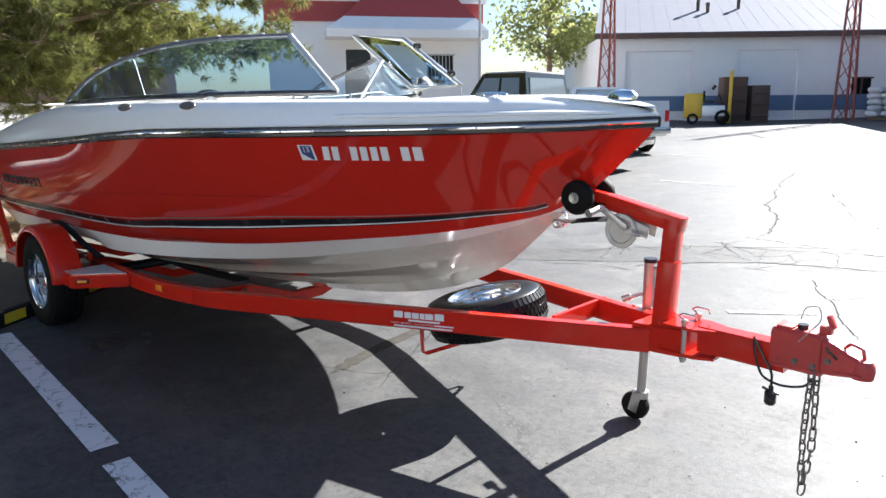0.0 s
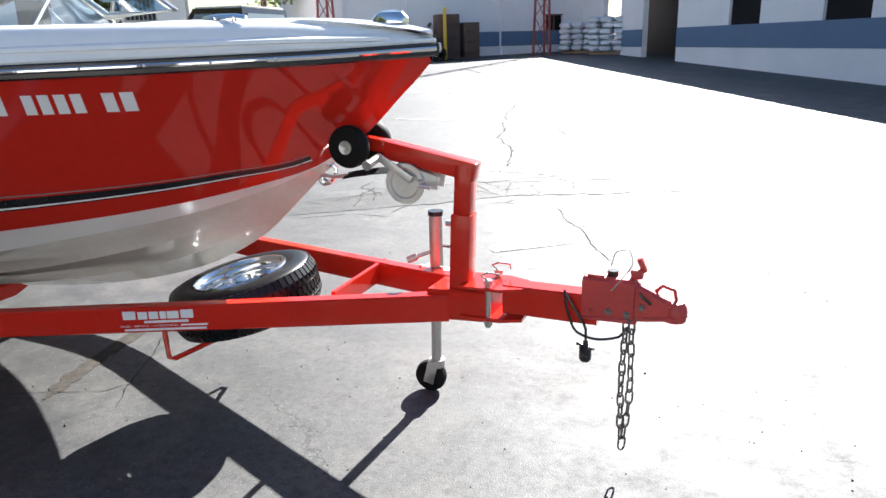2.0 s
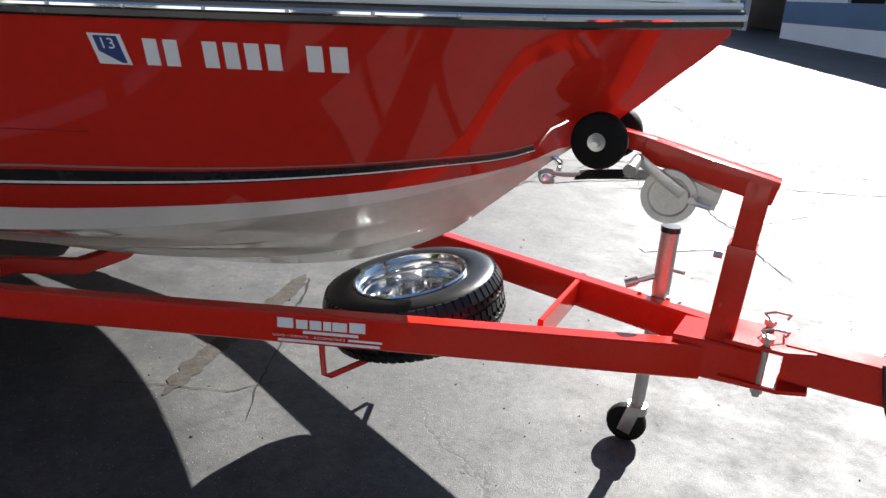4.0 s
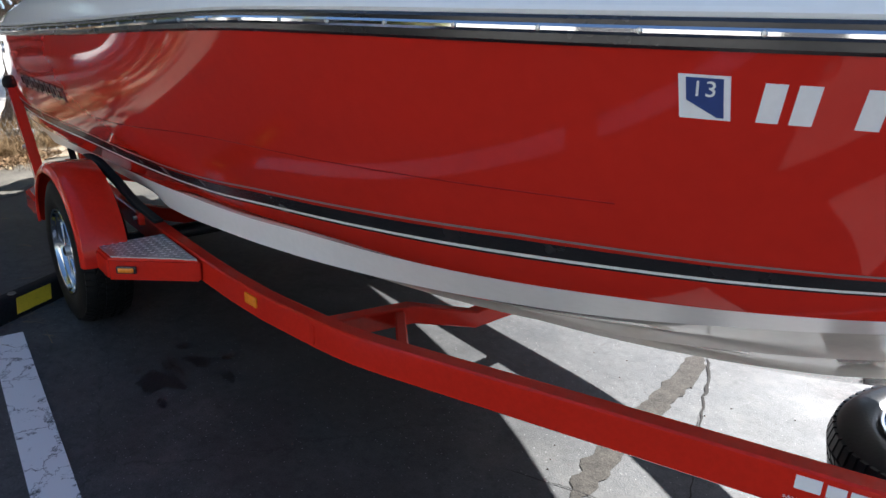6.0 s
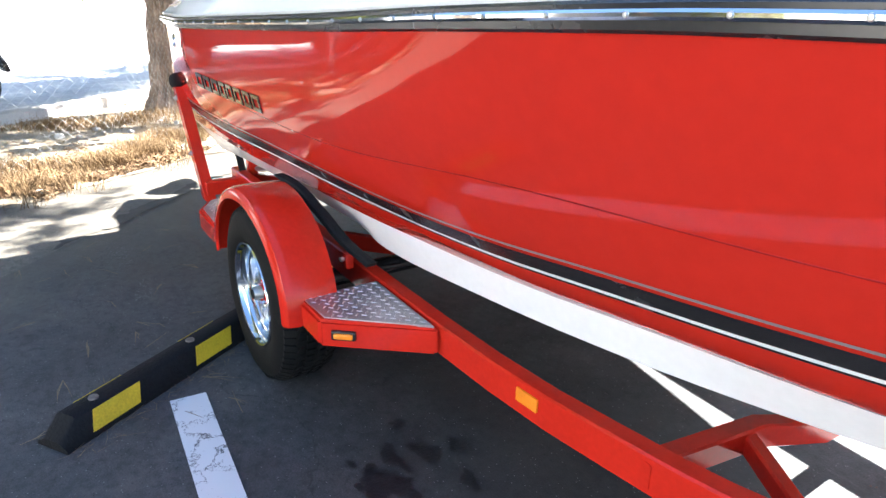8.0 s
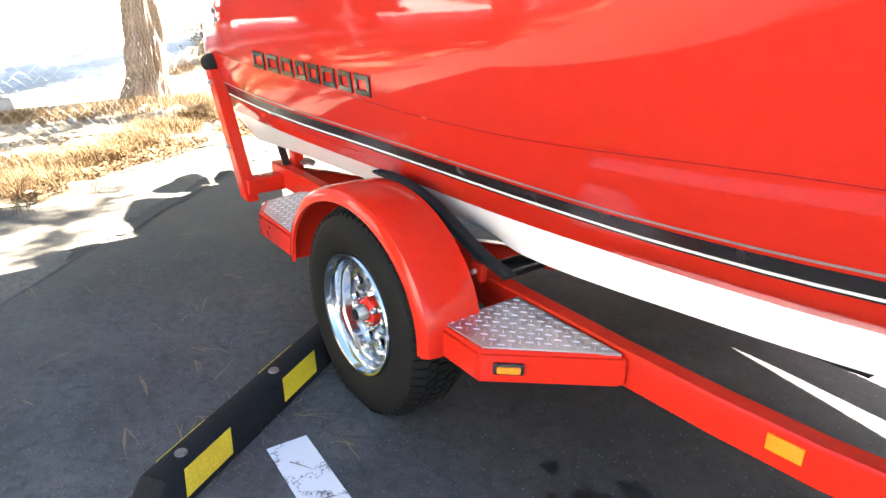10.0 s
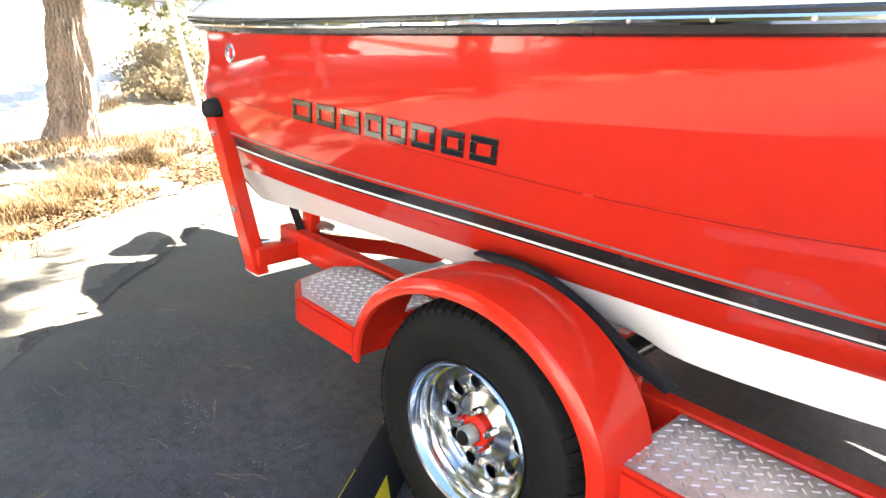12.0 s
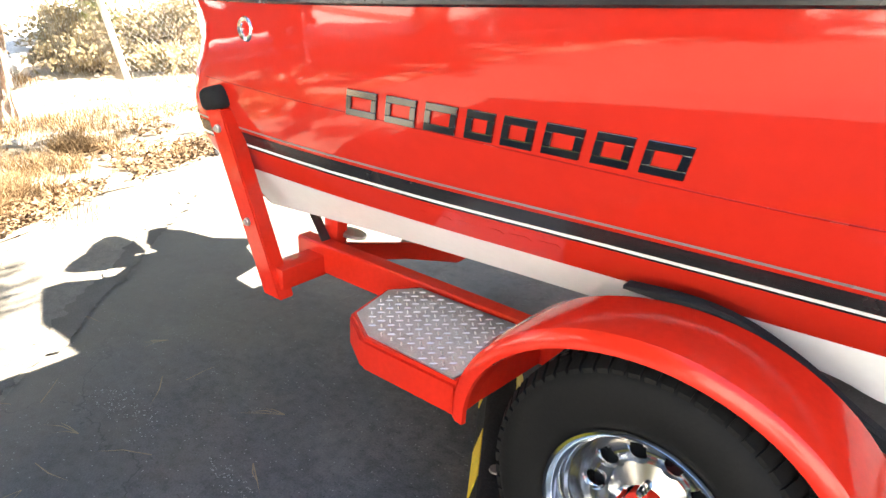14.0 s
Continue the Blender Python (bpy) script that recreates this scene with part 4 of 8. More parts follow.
            tube(bm, [(x - 0.09, s * y, z + 0.008), (x - 0.05, s * y, z + 0.014), (x + 0.05, s * y, z + 0.014), (x + 0.09, s * y, z + 0.008)], 0.009, 8)
            part("cleat", bm, CHROME, motorboat, "chrome mooring cleat")
    # stern grab loop and drain fitting
    bm = bmesh.new()
    tube(bm, [(-1.45, -1.21, 1.43), (-1.45, -1.23, 1.50), (-1.38, -1.23, 1.53), (-1.3, -1.22, 1.50), (-1.3, -1.19, 1.46)], 0.012, 8)
    part("stern_cleat", bm, CHROME, motorboat, "chrome stern cleat")
    bm = bmesh.new()
    y = side_y(-1.36, 1.215)
    lathe(bm, [(0.0005, 0.008), (0.018, 0.008), (0.022, -0.004), (0.032, -0.007), (0.036, -0.002), (0.036, 0.01)], (-1.36, -y, 1.215), 'y', 20)
    part("drain_fitting", bm, CHROME, motorboat, "chrome through-hull drain fitting")
    # bow eye
    bm = bmesh.new()
    tube(bm, [(3.84, 0, 1.05), (3.88, 0, 1.03), (3.905, 0, 1.055), (3.91, 0, 1.09), (3.885, 0, 1.105)], 0.009, 8)
    part("bow_eye", bm, CHROME, motorboat, "steel bow eye")


build_deck()


def along(pts, n):
    """n points on a smooth curve through pts."""
    t = [0.0]
    for a, b in zip(pts, pts[1:]):
        t.append(t[-1] + (Vector(b) - Vector(a)).length)
    fs = [smooth_curve(t, [p[k] for p in pts]) for k in range(3)]
    return [Vector((fs[0](t[-1] * i / (n - 1)), fs[1](t[-1] * i / (n - 1)), fs[2](t[-1] * i / (n - 1)))) for i in range(n)]


def build_screen():
    base0 = along([(0.12, -1.045, 1.675), (0.8, -1.06, 1.695), (1.5, -0.99, 1.705), (2.05, -0.73, 1.715), (2.5, -0.34, 1.72)], 41)
    top0 = along([(0.12, -1.045, 1.685), (0.62, -1.015, 1.86), (1.28, -0.945, 1.985), (1.72, -0.68, 2.05), (2.05, -0.34, 2.07)], 41)
    cut = 20
    for s in (1, -1):
        base = [Vector((p.x, p.y * s, p.z)) for p in base0]
        top = [Vector((p.x, p.y * s, p.z)) for p in top0]
        frame_bm = bmesh.new()
        tube(frame_bm, [p - Vector((0, 0, 0.005)) for p in base], 0.018, 8)
        ws = part("windscreen", frame_bm, BLACK_GLOSS, motorboat, "curved windscreen with black and bright metal frame")
        bm = bmesh.new()
        tube(bm, top, 0.017, 8)
        part("top_rail", bm, DULL_ALLOY, ws, "dark anodised top rail")
        bm = bmesh.new()
        tube(bm, [base[-1], top[-1]], 0.020, 8)
        part("pillar", bm, STEEL, ws, "bright aluminium pillar")
        bm = bmesh.new()
        tube(bm, [base[cut], top[cut]], 0.0042, 8)
        part("divider", bm, DULL_ALLOY, ws, "thin bright divider")
        for a, b in ((0, cut), (cut, 40)):
            bm = bmesh.new()
            secs = []
            for i in range(a, b + 1):
                d = top[i] - base[i]
                n2 = Vector((0.004, -0.004 * s, 0))
                lo, hi = base[i] + d * 0.01, base[i] + d * 0.99
                secs.append([lo - n2, hi - n2, hi + n2, lo + n2])
            sweep(bm, secs)
            bmesh.ops.recalc_face_normals(bm, faces=bm.faces[:])
            pane = part("pane", bm, SCREEN, ws, "smoked acrylic pane")
            pane.visible_shadow = False
        # top rail buttons
        for i in range(12, 40, 5):
            bm = bmesh.new()
            lathe(bm, [(0.012, 0), (0.012, 0.008), (0.0005, 0.012)], top[i] + Vector((0, 0, 0.015)), 'z', 10)
            part("snap_button", bm, STEEL, ws)
    # centre panel, swung open on the port pillar
    h0, h1, f0, f1 = Vector((2.53, 0.25, 1.745)), Vector((1.95, 0.25, 2.115)), Vector((2.95, 0.25, 1.755)), Vector((2.42, 0.29, 2.06))
    bm = bmesh.new()
    tube(bm, [h0, h1, f1, f0], 0.019, 8, True)
    gate = part("centre_panel", bm, STEEL, motorboat, "open windscreen centre panel in a bright frame")
    bm = bmesh.new()
    n2 = (f0 - h0).cross(h1 - h0).normalized() * 0.004
    sweep(bm, [[p - n2 for p in (h0, h1, f1, f0)], [p + n2 for p in (h0, h1, f1, f0)]])
    pane = part("pane", bm, SCREEN, gate, "smoked acrylic pane")
    pane.visible_shadow = False
    for k in (0.2, 0.8):
        bm = bmesh.new()
        box(bm, f1 + (f0 - f1) * k + Vector((0.03, -0.01, 0.01)), (0.05, 0.03, 0.03), bevel=0.008)
        part("latch", bm, BLACK_GLOSS, gate, "black latch")
    bm = bmesh.new()
    tube(bm, [(2.35, -0.04, 1.68), (2.28, 0.22, 1.93)], 0.009, 6)
    part("panel_stay", bm, STEEL, gate)


build_screen()


def hull_patch(bm, x0, x1, z0, z1, lift, slant=0.0, s=-1, n=6):
    """A thin plate lying on the topsides."""
    secs = []
    for i in range(n + 1):
        t = i / n
        row = []
        for z, o in ((z0, 0.0), (z1, 0.0)):
            x = x0 + (x1 - x0) * t + slant * (z - z0)
            row.append((x, z))
        (xa, za), (xb, zb) = row
        secs.append([(xa, s * (side_y(xa, za) - 0.001), za), (xa, s * (side_y(xa, za) + lift), za), (xb, s * (side_y(xb, zb) + lift), zb), (xb, s * (side_y(xb, zb) - 0.001), zb)])
    sweep(bm, secs)
    bmesh.ops.recalc_face_normals(bm, faces=bm.faces[:])


def build_markings():
    # registration: plain pale bars of the characters' size
    x = 3.103
    for w in (0.05, 0.05, None, 0.05, 0.05, 0.05, 0.05, None, 0.055, 0.06):
        if w is None:
            x += 0.039
            continue
        bm = bmesh.new()
        hull_patch(bm, x, x + w * 0.58, 1.38, 1.446, 0.002, slant=0.3, n=2)
        part("registration_bar", bm, STICKER, hull_side, "plain pale vinyl bar")
        x += w * 0.87
    bm = bmesh.new()
    hull_patch(bm, 2.995, 3.068, 1.378, 1.453, 0.0018, slant=0.12, n=3)
    sticker = part("registration_sticker", bm, STICKER, hull_side, "white sticker with a blue map shape")
    bm = bmesh.new()
    hull_patch(bm, 3.010, 3.063, 1.41, 1.448, 0.0026, slant=0.12, n=3)
    part("sticker_print", bm, BLUE_INK, motorboat, "blue print on the registration sticker")
    bm = bmesh.new()
    pts = [(3.010, 1.41), (3.063, 1.41), (3.060, 1.382), (3.050, 1.382)]
    f = [(px, -(side_y(px, pz) + 0.0026), pz) for px, pz in pts]
    g = [(px, -(side_y(px, pz) + 0.0005), pz) for px, pz in pts]
    sweep(bm, [f, g])
    part("sticker_print", bm, BLUE_INK, motorboat)
    # the year on the sticker
    cu = bpy.data.curves.new("year", 'FONT')
    cu.body, cu.size, cu.extrude = "13", 0.042, 0.0004
    cu.align_x, cu.align_y = 'CENTER', 'CENTER'
    tmp = new("year", cu)
    bpy.context.view_layer.update()
    me = bpy.data.meshes.new_from_object(tmp)
    bpy.data.objects.remove(tmp)
    xm, zm = 3.0385, 1.4285
    slope = (side_y(xm + 0.02, zm) - side_y(xm - 0.02, zm)) / 0.04
    flare = (side_y(xm, zm + 0.01) - side_y(xm, zm - 0.01)) / 0.02
    me.transform(Matrix.Translation((xm, -(side_y(xm, zm) + 0.0036), zm)) @ Matrix.Rotation(math.atan(-slope), 4, 'Z') @ Matrix.Rotation(radians(90) + math.atan(flare), 4, 'X'))
    me.materials.append(STICKER)
    yr = new("sticker_year", me)
    yr.parent = motorboat
    tagged(yr, "white year digits on the sticker")
    # chrome badge: plain blocks in place of lettering
    x = -0.955
    for w in (0.125, 0.115, 0.11, 0.09, 0.095, 0.105, 0.095, 0.105):
        bm = bmesh.new()
        z0, z1, e, run = 1.035 + 0.012 * (x + 0.9), 1.106 + 0.012 * (x + 0.9), 0.019, w * 0.86
        lean = 0.3
        for xa, xb, za, zb in ((x, x + run, z0, z0 + e), (x, x + run, z1 - e, z1), (x, x + e, z0 + e, z1 - e), (x + run - e, x + run, z0 + e, z1 - e)):
            hull_patch(bm, xa + lean * (za - z0), xb + lean * (za - z0), za, zb, 0.006, slant=lean, n=2)
        bmesh.ops.bevel(bm, geom=[q for q in bm.edges if q.calc_face_angle(0) > 0.5], offset=0.0015, segments=1, affect='EDGES')
        part("badge_block", bm, DARK_CHROME, hull_side, "plain hollow block of smoked chrome")
        x += w * 1.1
    # embossed tread patch on the lower topsides
    bm = bmesh.new()
    for i in range(12):
        for j in range(2):
            xx = -0.78 + i * 0.04
            zz = 0.768 + 0.012 * i / 12 + j * 0.025 + 0.01
            hull_patch(bm, xx, xx + 0.022, zz, zz + 0.009, 0.0014, slant=0.8 if (i + j) % 2 else -0.8, n=1)
    part("embossed_patch", bm, RED_GEL, hull_side, "embossed red tread patch", kind="stuff")


build_markings()

# the boat sits a little off the trailer's centre line
motorboat.location.y = 0.06

# ---- the trailer ----
trailer = thing("boat_trailer", "bright red single-axle steel boat trailer", "trailer")


def rail_top(x):
    return 0.478 if x < 1.3 else 0.478 + 0.049 * (x - 1.3)


def build_frame():
    for s in (-1, 1):
        x_b = 2.35
        tip_y = 0.015 if s < 0 else 0.15
        y_out = 0.905 if s < 0 else 0.855
        pts = [(x, s * y_out) for x in (-1.50, -1.0, 0.0, 0.8)]
        if s < 0:
            pts += [(x, -y) for x, y in ((1.1, 0.896), (1.35, 0.879), (1.55, 0.861), (1.70, 0.846), (1.78, 0.836), (1.86, 0.823), (1.94, 0.804))]
        else:
            pts += [(x_b - 0.35, 0.855), (x_b - 0.2, 0.853), (x_b - 0.05, 0.842), (x_b + 0.12, 0.815), (x_b + 0.3, 0.772)]
        y_e, x_e = (0.775, 2.04) if s < 0 else (0.772, x_b + 0.3)
        if s < 0:
            pts.append((x_e, -y_e))
        for i in range(1, 9):
            t = i / 8
            pts.append((x_e + (4.44 - x_e) * t, s * (y_e + (tip_y + 0.02 - y_e) * t)))
        bm = bmesh.new()
        beam(bm, [(x, y, rail_top(x)) for x, y in pts], 0.062, 0.112)
        part("frame_rail", bm, RED_PAINT, trailer, "red box-section frame rail")
    # crossmembers, each a shallow V under the keel
    for x0, z_mid in ((1.69, 0.33), (-0.25, 0.19), (-1.42, 0.22)):
        ye = 0.88
        bm = bmesh.new()
        zt = rail_top(x0) - 0.02
        zq = 0.445 if x0 > 1 else (zt + z_mid) / 2
        pts = [(x0 - 0.02, -ye, zt), (x0, -0.45, zq), (x0, -0.12, z_mid), (x0, 0.12, z_mid), (x0, 0.45, zq), (x0 - 0.02, ye, zt)]
        beam(bm, pts, 0.06, 0.075)
        part("crossmember", bm, RED_PAINT, trailer, "red steel crossmember")
    for x0, z_mid in ((2.02, 0.31),):
        bm = bmesh.new()
        beam(bm, [(1.69, -0.50, 0.435), (x0 - 0.03, -0.71, 0.475)], 0.04, 0.06)
        part("brace", bm, RED_PAINT, trailer, "red diagonal brace")
    # axle
    bm = bmesh.new()
    cyl(bm, (0, -1.1, 0.335), (0, 1.1, 0.335), 0.04, seg=16)
    part("axle", bm, BLACK_GLOSS, trailer, "dark steel axle")
    # tie plate between the rails near the tongue
    bm = bmesh.new()
    beam(bm, [(3.95, -0.10, 0.605), (3.95, 0.38, 0.605)], 0.02, 0.09, 0.003)
    part("tie_bar", bm, RED_PAINT, trailer, "red tie bar between the rails")
    # tongue tube with hinge plates
    bm = bmesh.new()
    beam(bm, [(4.36, 0.03, 0.645), (4.55, 0.015, 0.66), (4.62, 0.01, 0.665)], 0.17, 0.125)
    part("tongue_socket", bm, RED_PAINT, trailer, "red tongue socket")
    bm = bmesh.new()
    beam(bm, [(4.66, 0.005, 0.688), (5.02, 0.0, 0.685)], 0.09, 0.115)
    tongue = part("tongue", bm, RED_PAINT, trailer, "red folding tongue tube")
    bm = bmesh.new()
    for z in (0.678, 0.556):
        prism(bm, [(4.5, -0.085), (4.66, -0.085), (4.74, -0.05), (4.74, 0.06), (4.66, 0.09), (4.5, 0.09)], z - 0.006, z + 0.006)
    part("hinge_plate", bm, RED_PAINT, trailer, "red hinge plates")
    for x, y in ((4.61, -0.065), (4.61, 0.07)):
        bm = bmesh.new()
        cyl(bm, (x, y, 0.52), (x, y, 0.715), 0.011, seg=10)
        lathe(bm, [(0.017, 0.694), (0.017, 0.712), (0.0005, 0.713)], (x, y, 0), 'z', 6)
        lathe(bm, [(0.017, 0.548), (0.017, 0.53), (0.0005, 0.529)], (x, y, 0), 'z', 6)
        pin = part("hinge_pin", bm, STEEL, trailer, "zinc hinge pin")
        bm = bmesh.new()
        tube(bm, [(x, y, 0.71), (x - 0.02, y - 0.02, 0.735), (x + 0.01, y - 0.035, 0.752), (x + 0.05, y - 0.01, 0.742), (x + 0.045, y + 0.02, 0.715)], 0.004, 6)
        part("pull_ring", bm, STEEL, pin, "wire pull ring")
    # coupler with brake actuator
    bm = bmesh.new()
    secs = []
    for x, zl, zh, hw in ((4.962, 0.60, 0.748, 0.046), (4.97, 0.594, 0.757, 0.05), (5.10, 0.590, 0.757, 0.05), (5.147, 0.592, 0.755, 0.05), (5.152, 0.60, 0.744, 0.043), (5.20, 0.604, 0.722, 0.042), (5.245, 0.610, 0.698, 0.040), (5.275, 0.616, 0.685, 0.034)):
        b = 0.012
        secs.append([(x, -hw, zl + b), (x, -hw, zh - b), (x, -hw + b, zh), (x, hw - b, zh), (x, hw, zh - b), (x, hw, zl + b), (x, hw - b, zl), (x, -hw + b, zl)])
    sweep(bm, secs)
    coupler = part("coupler", bm, RED_FADED, trailer, "faded red hitch coupler with surge brake")
    bm = bmesh.new()
    lathe(bm, [(0.0005, 0.045), (0.03, 0.04), (0.042, 0.02), (0.044, 0), (0.04, -0.03)], (5.285, 0, 0.64), 'z', 18)
    part("ball_socket", bm, RED_FADED, coupler)
    bm = bmesh.new()
    box(bm, (5.06, 0, 0.603), (0.2, 0.112, 0.014), bevel=0.004)
    box(bm, (5.235, 0, 0.622), (0.12, 0.096, 0.012), (0, -3, 0), 0.004)
    part("flange", bm, RED_FADED, coupler)
    for bx, bz in ((4.995, 0.625), (5.06, 0.635), (5.125, 0.63), (5.175, 0.66)):
        bm = bmesh.new()
        lathe(bm, [(0.013, 0), (0.013, 0.007), (0.008, 0.007), (0.008, 0.013), (0.0005, 0.014)], (0, 0, 0), 'z', 6)
        bmesh.ops.transform(bm, matrix=Matrix.Translation((bx, -0.049 if bx < 5.15 else -0.042, bz)) @ Matrix.Rotation(radians(90), 4, 'X'), verts=bm.verts[:])
        part("bolt", bm, RUSTY if bx > 5.05 else RED_FADED, coupler, "weathered bolt head")
    bm = bmesh.new()
    tube(bm, [(5.165, -0.046, 0.715), (5.175, -0.05, 0.70), (5.195, -0.05, 0.688), (5.205, -0.046, 0.676)], 0.005, 6)
    part("spring_clip", bm, BLACK_GLOSS, coupler, "dark wire clip")
    bm = bmesh.new()
    tube(bm, [(5.215, 0.0, 0.71), (5.24, 0.0, 0.735), (5.28, 0.0, 0.722), (5.292, 0.0, 0.67)], 0.007, 6)
    part("latch_handle", bm, RED_FADED, coupler, "faded red latch handle")
    bm = bmesh.new()
    box(bm, (5.15, 0, 0.772), (0.045, 0.045, 0.036), bevel=0.01)
    box(bm, (5.165, 0.0, 0.805), (0.02, 0.03, 0.055), (0, -24, 0), 0.006)
    part("lever", bm, RED_FADED, coupler, "red release lever")
    bm = bmesh.new()
    cyl(bm, (5.065, 0.0, 0.755), (5.065, 0.0, 0.776), 0.02, seg=14)
    part("filler_cap", bm, BLACK_GLOSS, coupler, "black brake fluid cap")
    bm = bmesh.new()
    box(bm, (5.01, 0, 0.762), (0.06, 0.09, 0.012), bevel=0.003)
    part("cover_plate", bm, RED_FADED, coupler)
    bm = bmesh.new()
    tube(bm, along([(5.06, -0.02, 0.80), (5.075, -0.02, 0.85), (5.115, -0.02, 0.862), (5.135, -0.03, 0.82), (5.1, -0.06, 0.76), (5.07, -0.065, 0.72)], 20), 0.0025, 5)
    part("breakaway_cable", bm, STEEL, coupler, "loose breakaway cable")
    bm = bmesh.new()
    tube(bm, along([(4.9, -0.05, 0.70), (4.915, -0.065, 0.63), (4.95, -0.06, 0.545), (5.02, -0.06, 0.525), (5.1, -0.05, 0.54), (5.13, -0.03, 0.575)], 24), 0.005, 6)
    tube(bm, along([(4.9, -0.05, 0.695), (4.95, -0.06, 0.62), (4.985, -0.06, 0.55), (4.985, -0.06, 0.5)], 12), 0.005, 6)
    part("wiring_cable", bm, BLACK_GLOSS, trailer, "black wiring cable")
    bm = bmesh.new()
    lathe(bm, [(0.0005, 0.05), (0.009, 0.048), (0.011, 0.03), (0.023, 0.022), (0.023, -0.022), (0.016, -0.032), (0.0005, -0.033)], (4.985, -0.06, 0.465), 'z', 14)
    box(bm, (4.985, -0.06, 0.492), (0.07, 0.010, 0.010), (0, 12, 0), 0.003)
    part("plug", bm, BLACK_GLOSS, trailer, "black trailer wiring plug")


build_frame()


def build_chain():
    ch = thing("safety_chain", "dull steel safety chain hanging from the coupler", "chain", at=(5.12, -0.05, 0.6))

    def link(c, d, turn):
        bm = bmesh.new()
        pts = []
        for i in range(12):
            t = 2 * math.pi * i / 12
            pts.append((0.0125 * math.cos(t), 0, 0.022 * math.sin(t) + (0.008 if math.sin(t) > 0 else -0.008)))
        tube(bm, pts, 0.0042, 5, True)
        q = Vector((0, 0, 1)).rotation_difference(Vector(d).normalized()).to_matrix().to_4x4()
        bmesh.ops.transform(bm, matrix=Matrix.Translation(c) @ q @ Matrix.Rotation(turn, 4, 'Z'), verts=bm.verts[:])
        part("link", bm, RUSTY, ch)

    rnd = random.Random(4)
    for k, (top, mid, low) in enumerate((((5.125, -0.05, 0.585), (5.118, -0.05, 0.35), (5.125, -0.055, 0.16)), ((5.145, -0.045, 0.585), (5.15, -0.045, 0.33), (5.132, -0.055, 0.115)))):
        path = along([top, mid, low], 60)
        n = 11
        for i in range(n):
            a = path[min(59, int(59 * i / (n - 1)))]
            b = path[min(59, int(59 * i / (n - 1)) + 2)] if i < n - 1 else path[-1] * 2 - path[-3]
            link(a, b - a if (b - a).length > 1e-6 else (0, 0, -1), (i % 2) * math.pi / 2 + 0.6 + rnd.uniform(-0.2, 0.2))


build_chain()


def build_tower():
    bm = bmesh.new()
    box(bm, (4.487, 0, 0.775), (0.080, 0.085, 0.35), (0, 2.5, 0), 0.006)
    stand = part("winch_stand", bm, RED_PAINT, trailer, "red winch stand post")
    bm = bmesh.new()
    box(bm, (4.50, 0, 1.02), (0.068, 0.072, 0.24), (0, 3, 0), 0.006)
    part("upper_post", bm, RED_PAINT, stand)
    bm = bmesh.new()
    cyl(bm, (4.42, -0.0, 0.905), (4.445, -0.0, 0.905), 0.012, seg=6)
    part("clamp_bolt", bm, STEEL, stand, "zinc clamp bolt")
    bm = bmesh.new()
    box(bm, (4.365, 0, 1.150), (0.38, 0.07, 0.07), (0, 11.5, 0), 0.006)
    arm = part("winch_arm", bm, RED_PAINT, trailer, "red winch arm")
    # bow stop wheels
    for s in (-1, 1):
        bm = bmesh.new()
        c = (4.065, s * 0.095, 1.205)
        lathe(bm, [(0.025, -0.03), (0.06, -0.03), (0.076, -0.024), (0.082, -0.012), (0.082, 0.012), (0.076, 0.024), (0.06, 0.03), (0.025, 0.03)], c, 'y', 36, closed=True)
        w = part("bow_roller", bm, RUBBER, trailer, "black rubber bow stop wheel")
        bm = bmesh.new()
        lathe(bm, [(0.0005, -0.034), (0.012, -0.036), (0.014, -0.031), (0.026, -0.033), (0.027, 0.033), (0.0005, 0.034)], c, 'y', 24)
        part("hub", bm, STEEL, w, "zinc hub")
    bm = bmesh.new()
    cyl(bm, (4.065, -0.12, 1.205), (4.065, 0.12, 1.205), 0.012, seg=12)
    box(bm, (4.13, 0, 1.205), (0.16, 0.05, 0.05), (0, 8, 0), 0.005)
    part("roller_axle", bm, RED_PAINT, trailer, "red roller bracket")
    # winch with gear, frame and strap
    bm = bmesh.new()
    lathe(bm, [(0.0005, -0.008), (0.055, -0.008), (0.06, -0.014), (0.078, -0.014), (0.078, 0.006), (0.0005, 0.006)], (4.275, -0.045, 1.065), 'y', 40)
    winch = part("winch", bm, ZINC, trailer, "zinc-plated hand winch")
    bm = bmesh.new()
    for i in range(72):
        t = 2 * math.pi * i / 72
        box(bm, (4.275 + 0.0785 * math.cos(t), -0.05, 1.065 + 0.0785 * math.sin(t)), (0.004, 0.016, 0.003), (0, -math.degrees(t), 0))
    part("gear_teeth", bm, STEEL, winch, "fine gear teeth", kind="stuff")
    bm = bmesh.new()
    for y in (-0.03, 0.04):
        prism(bm, [(0, 0), (0.19, 0), (0.19, 0.05), (0.03, 0.075)], y - 0.003, y + 0.003)
    bmesh.ops.transform(bm, matrix=Matrix.Translation((4.215, 0, 1.075)) @ Matrix.Rotation(radians(10), 4, 'Y') @ Matrix.Rotation(radians(90), 4, 'X'), verts=bm.verts[:])
    part("winch_frame", bm, ZINC, winch)
    bm = bmesh.new()
    cyl(bm, (4.275, -0.03, 1.065), (4.275, 0.04, 1.065), 0.045, seg=24)
    part("spool", bm, BLACK_GLOSS, winch, "strap on the spool")
    bm = bmesh.new()
    box(bm, (4.245, -0.075, 1.125), (0.16, 0.01, 0.03), (0, 32, 0), 0.003)
    cyl(bm, (4.345, -0.03, 1.075), (4.345, -0.1, 1.075), 0.011, seg=10)
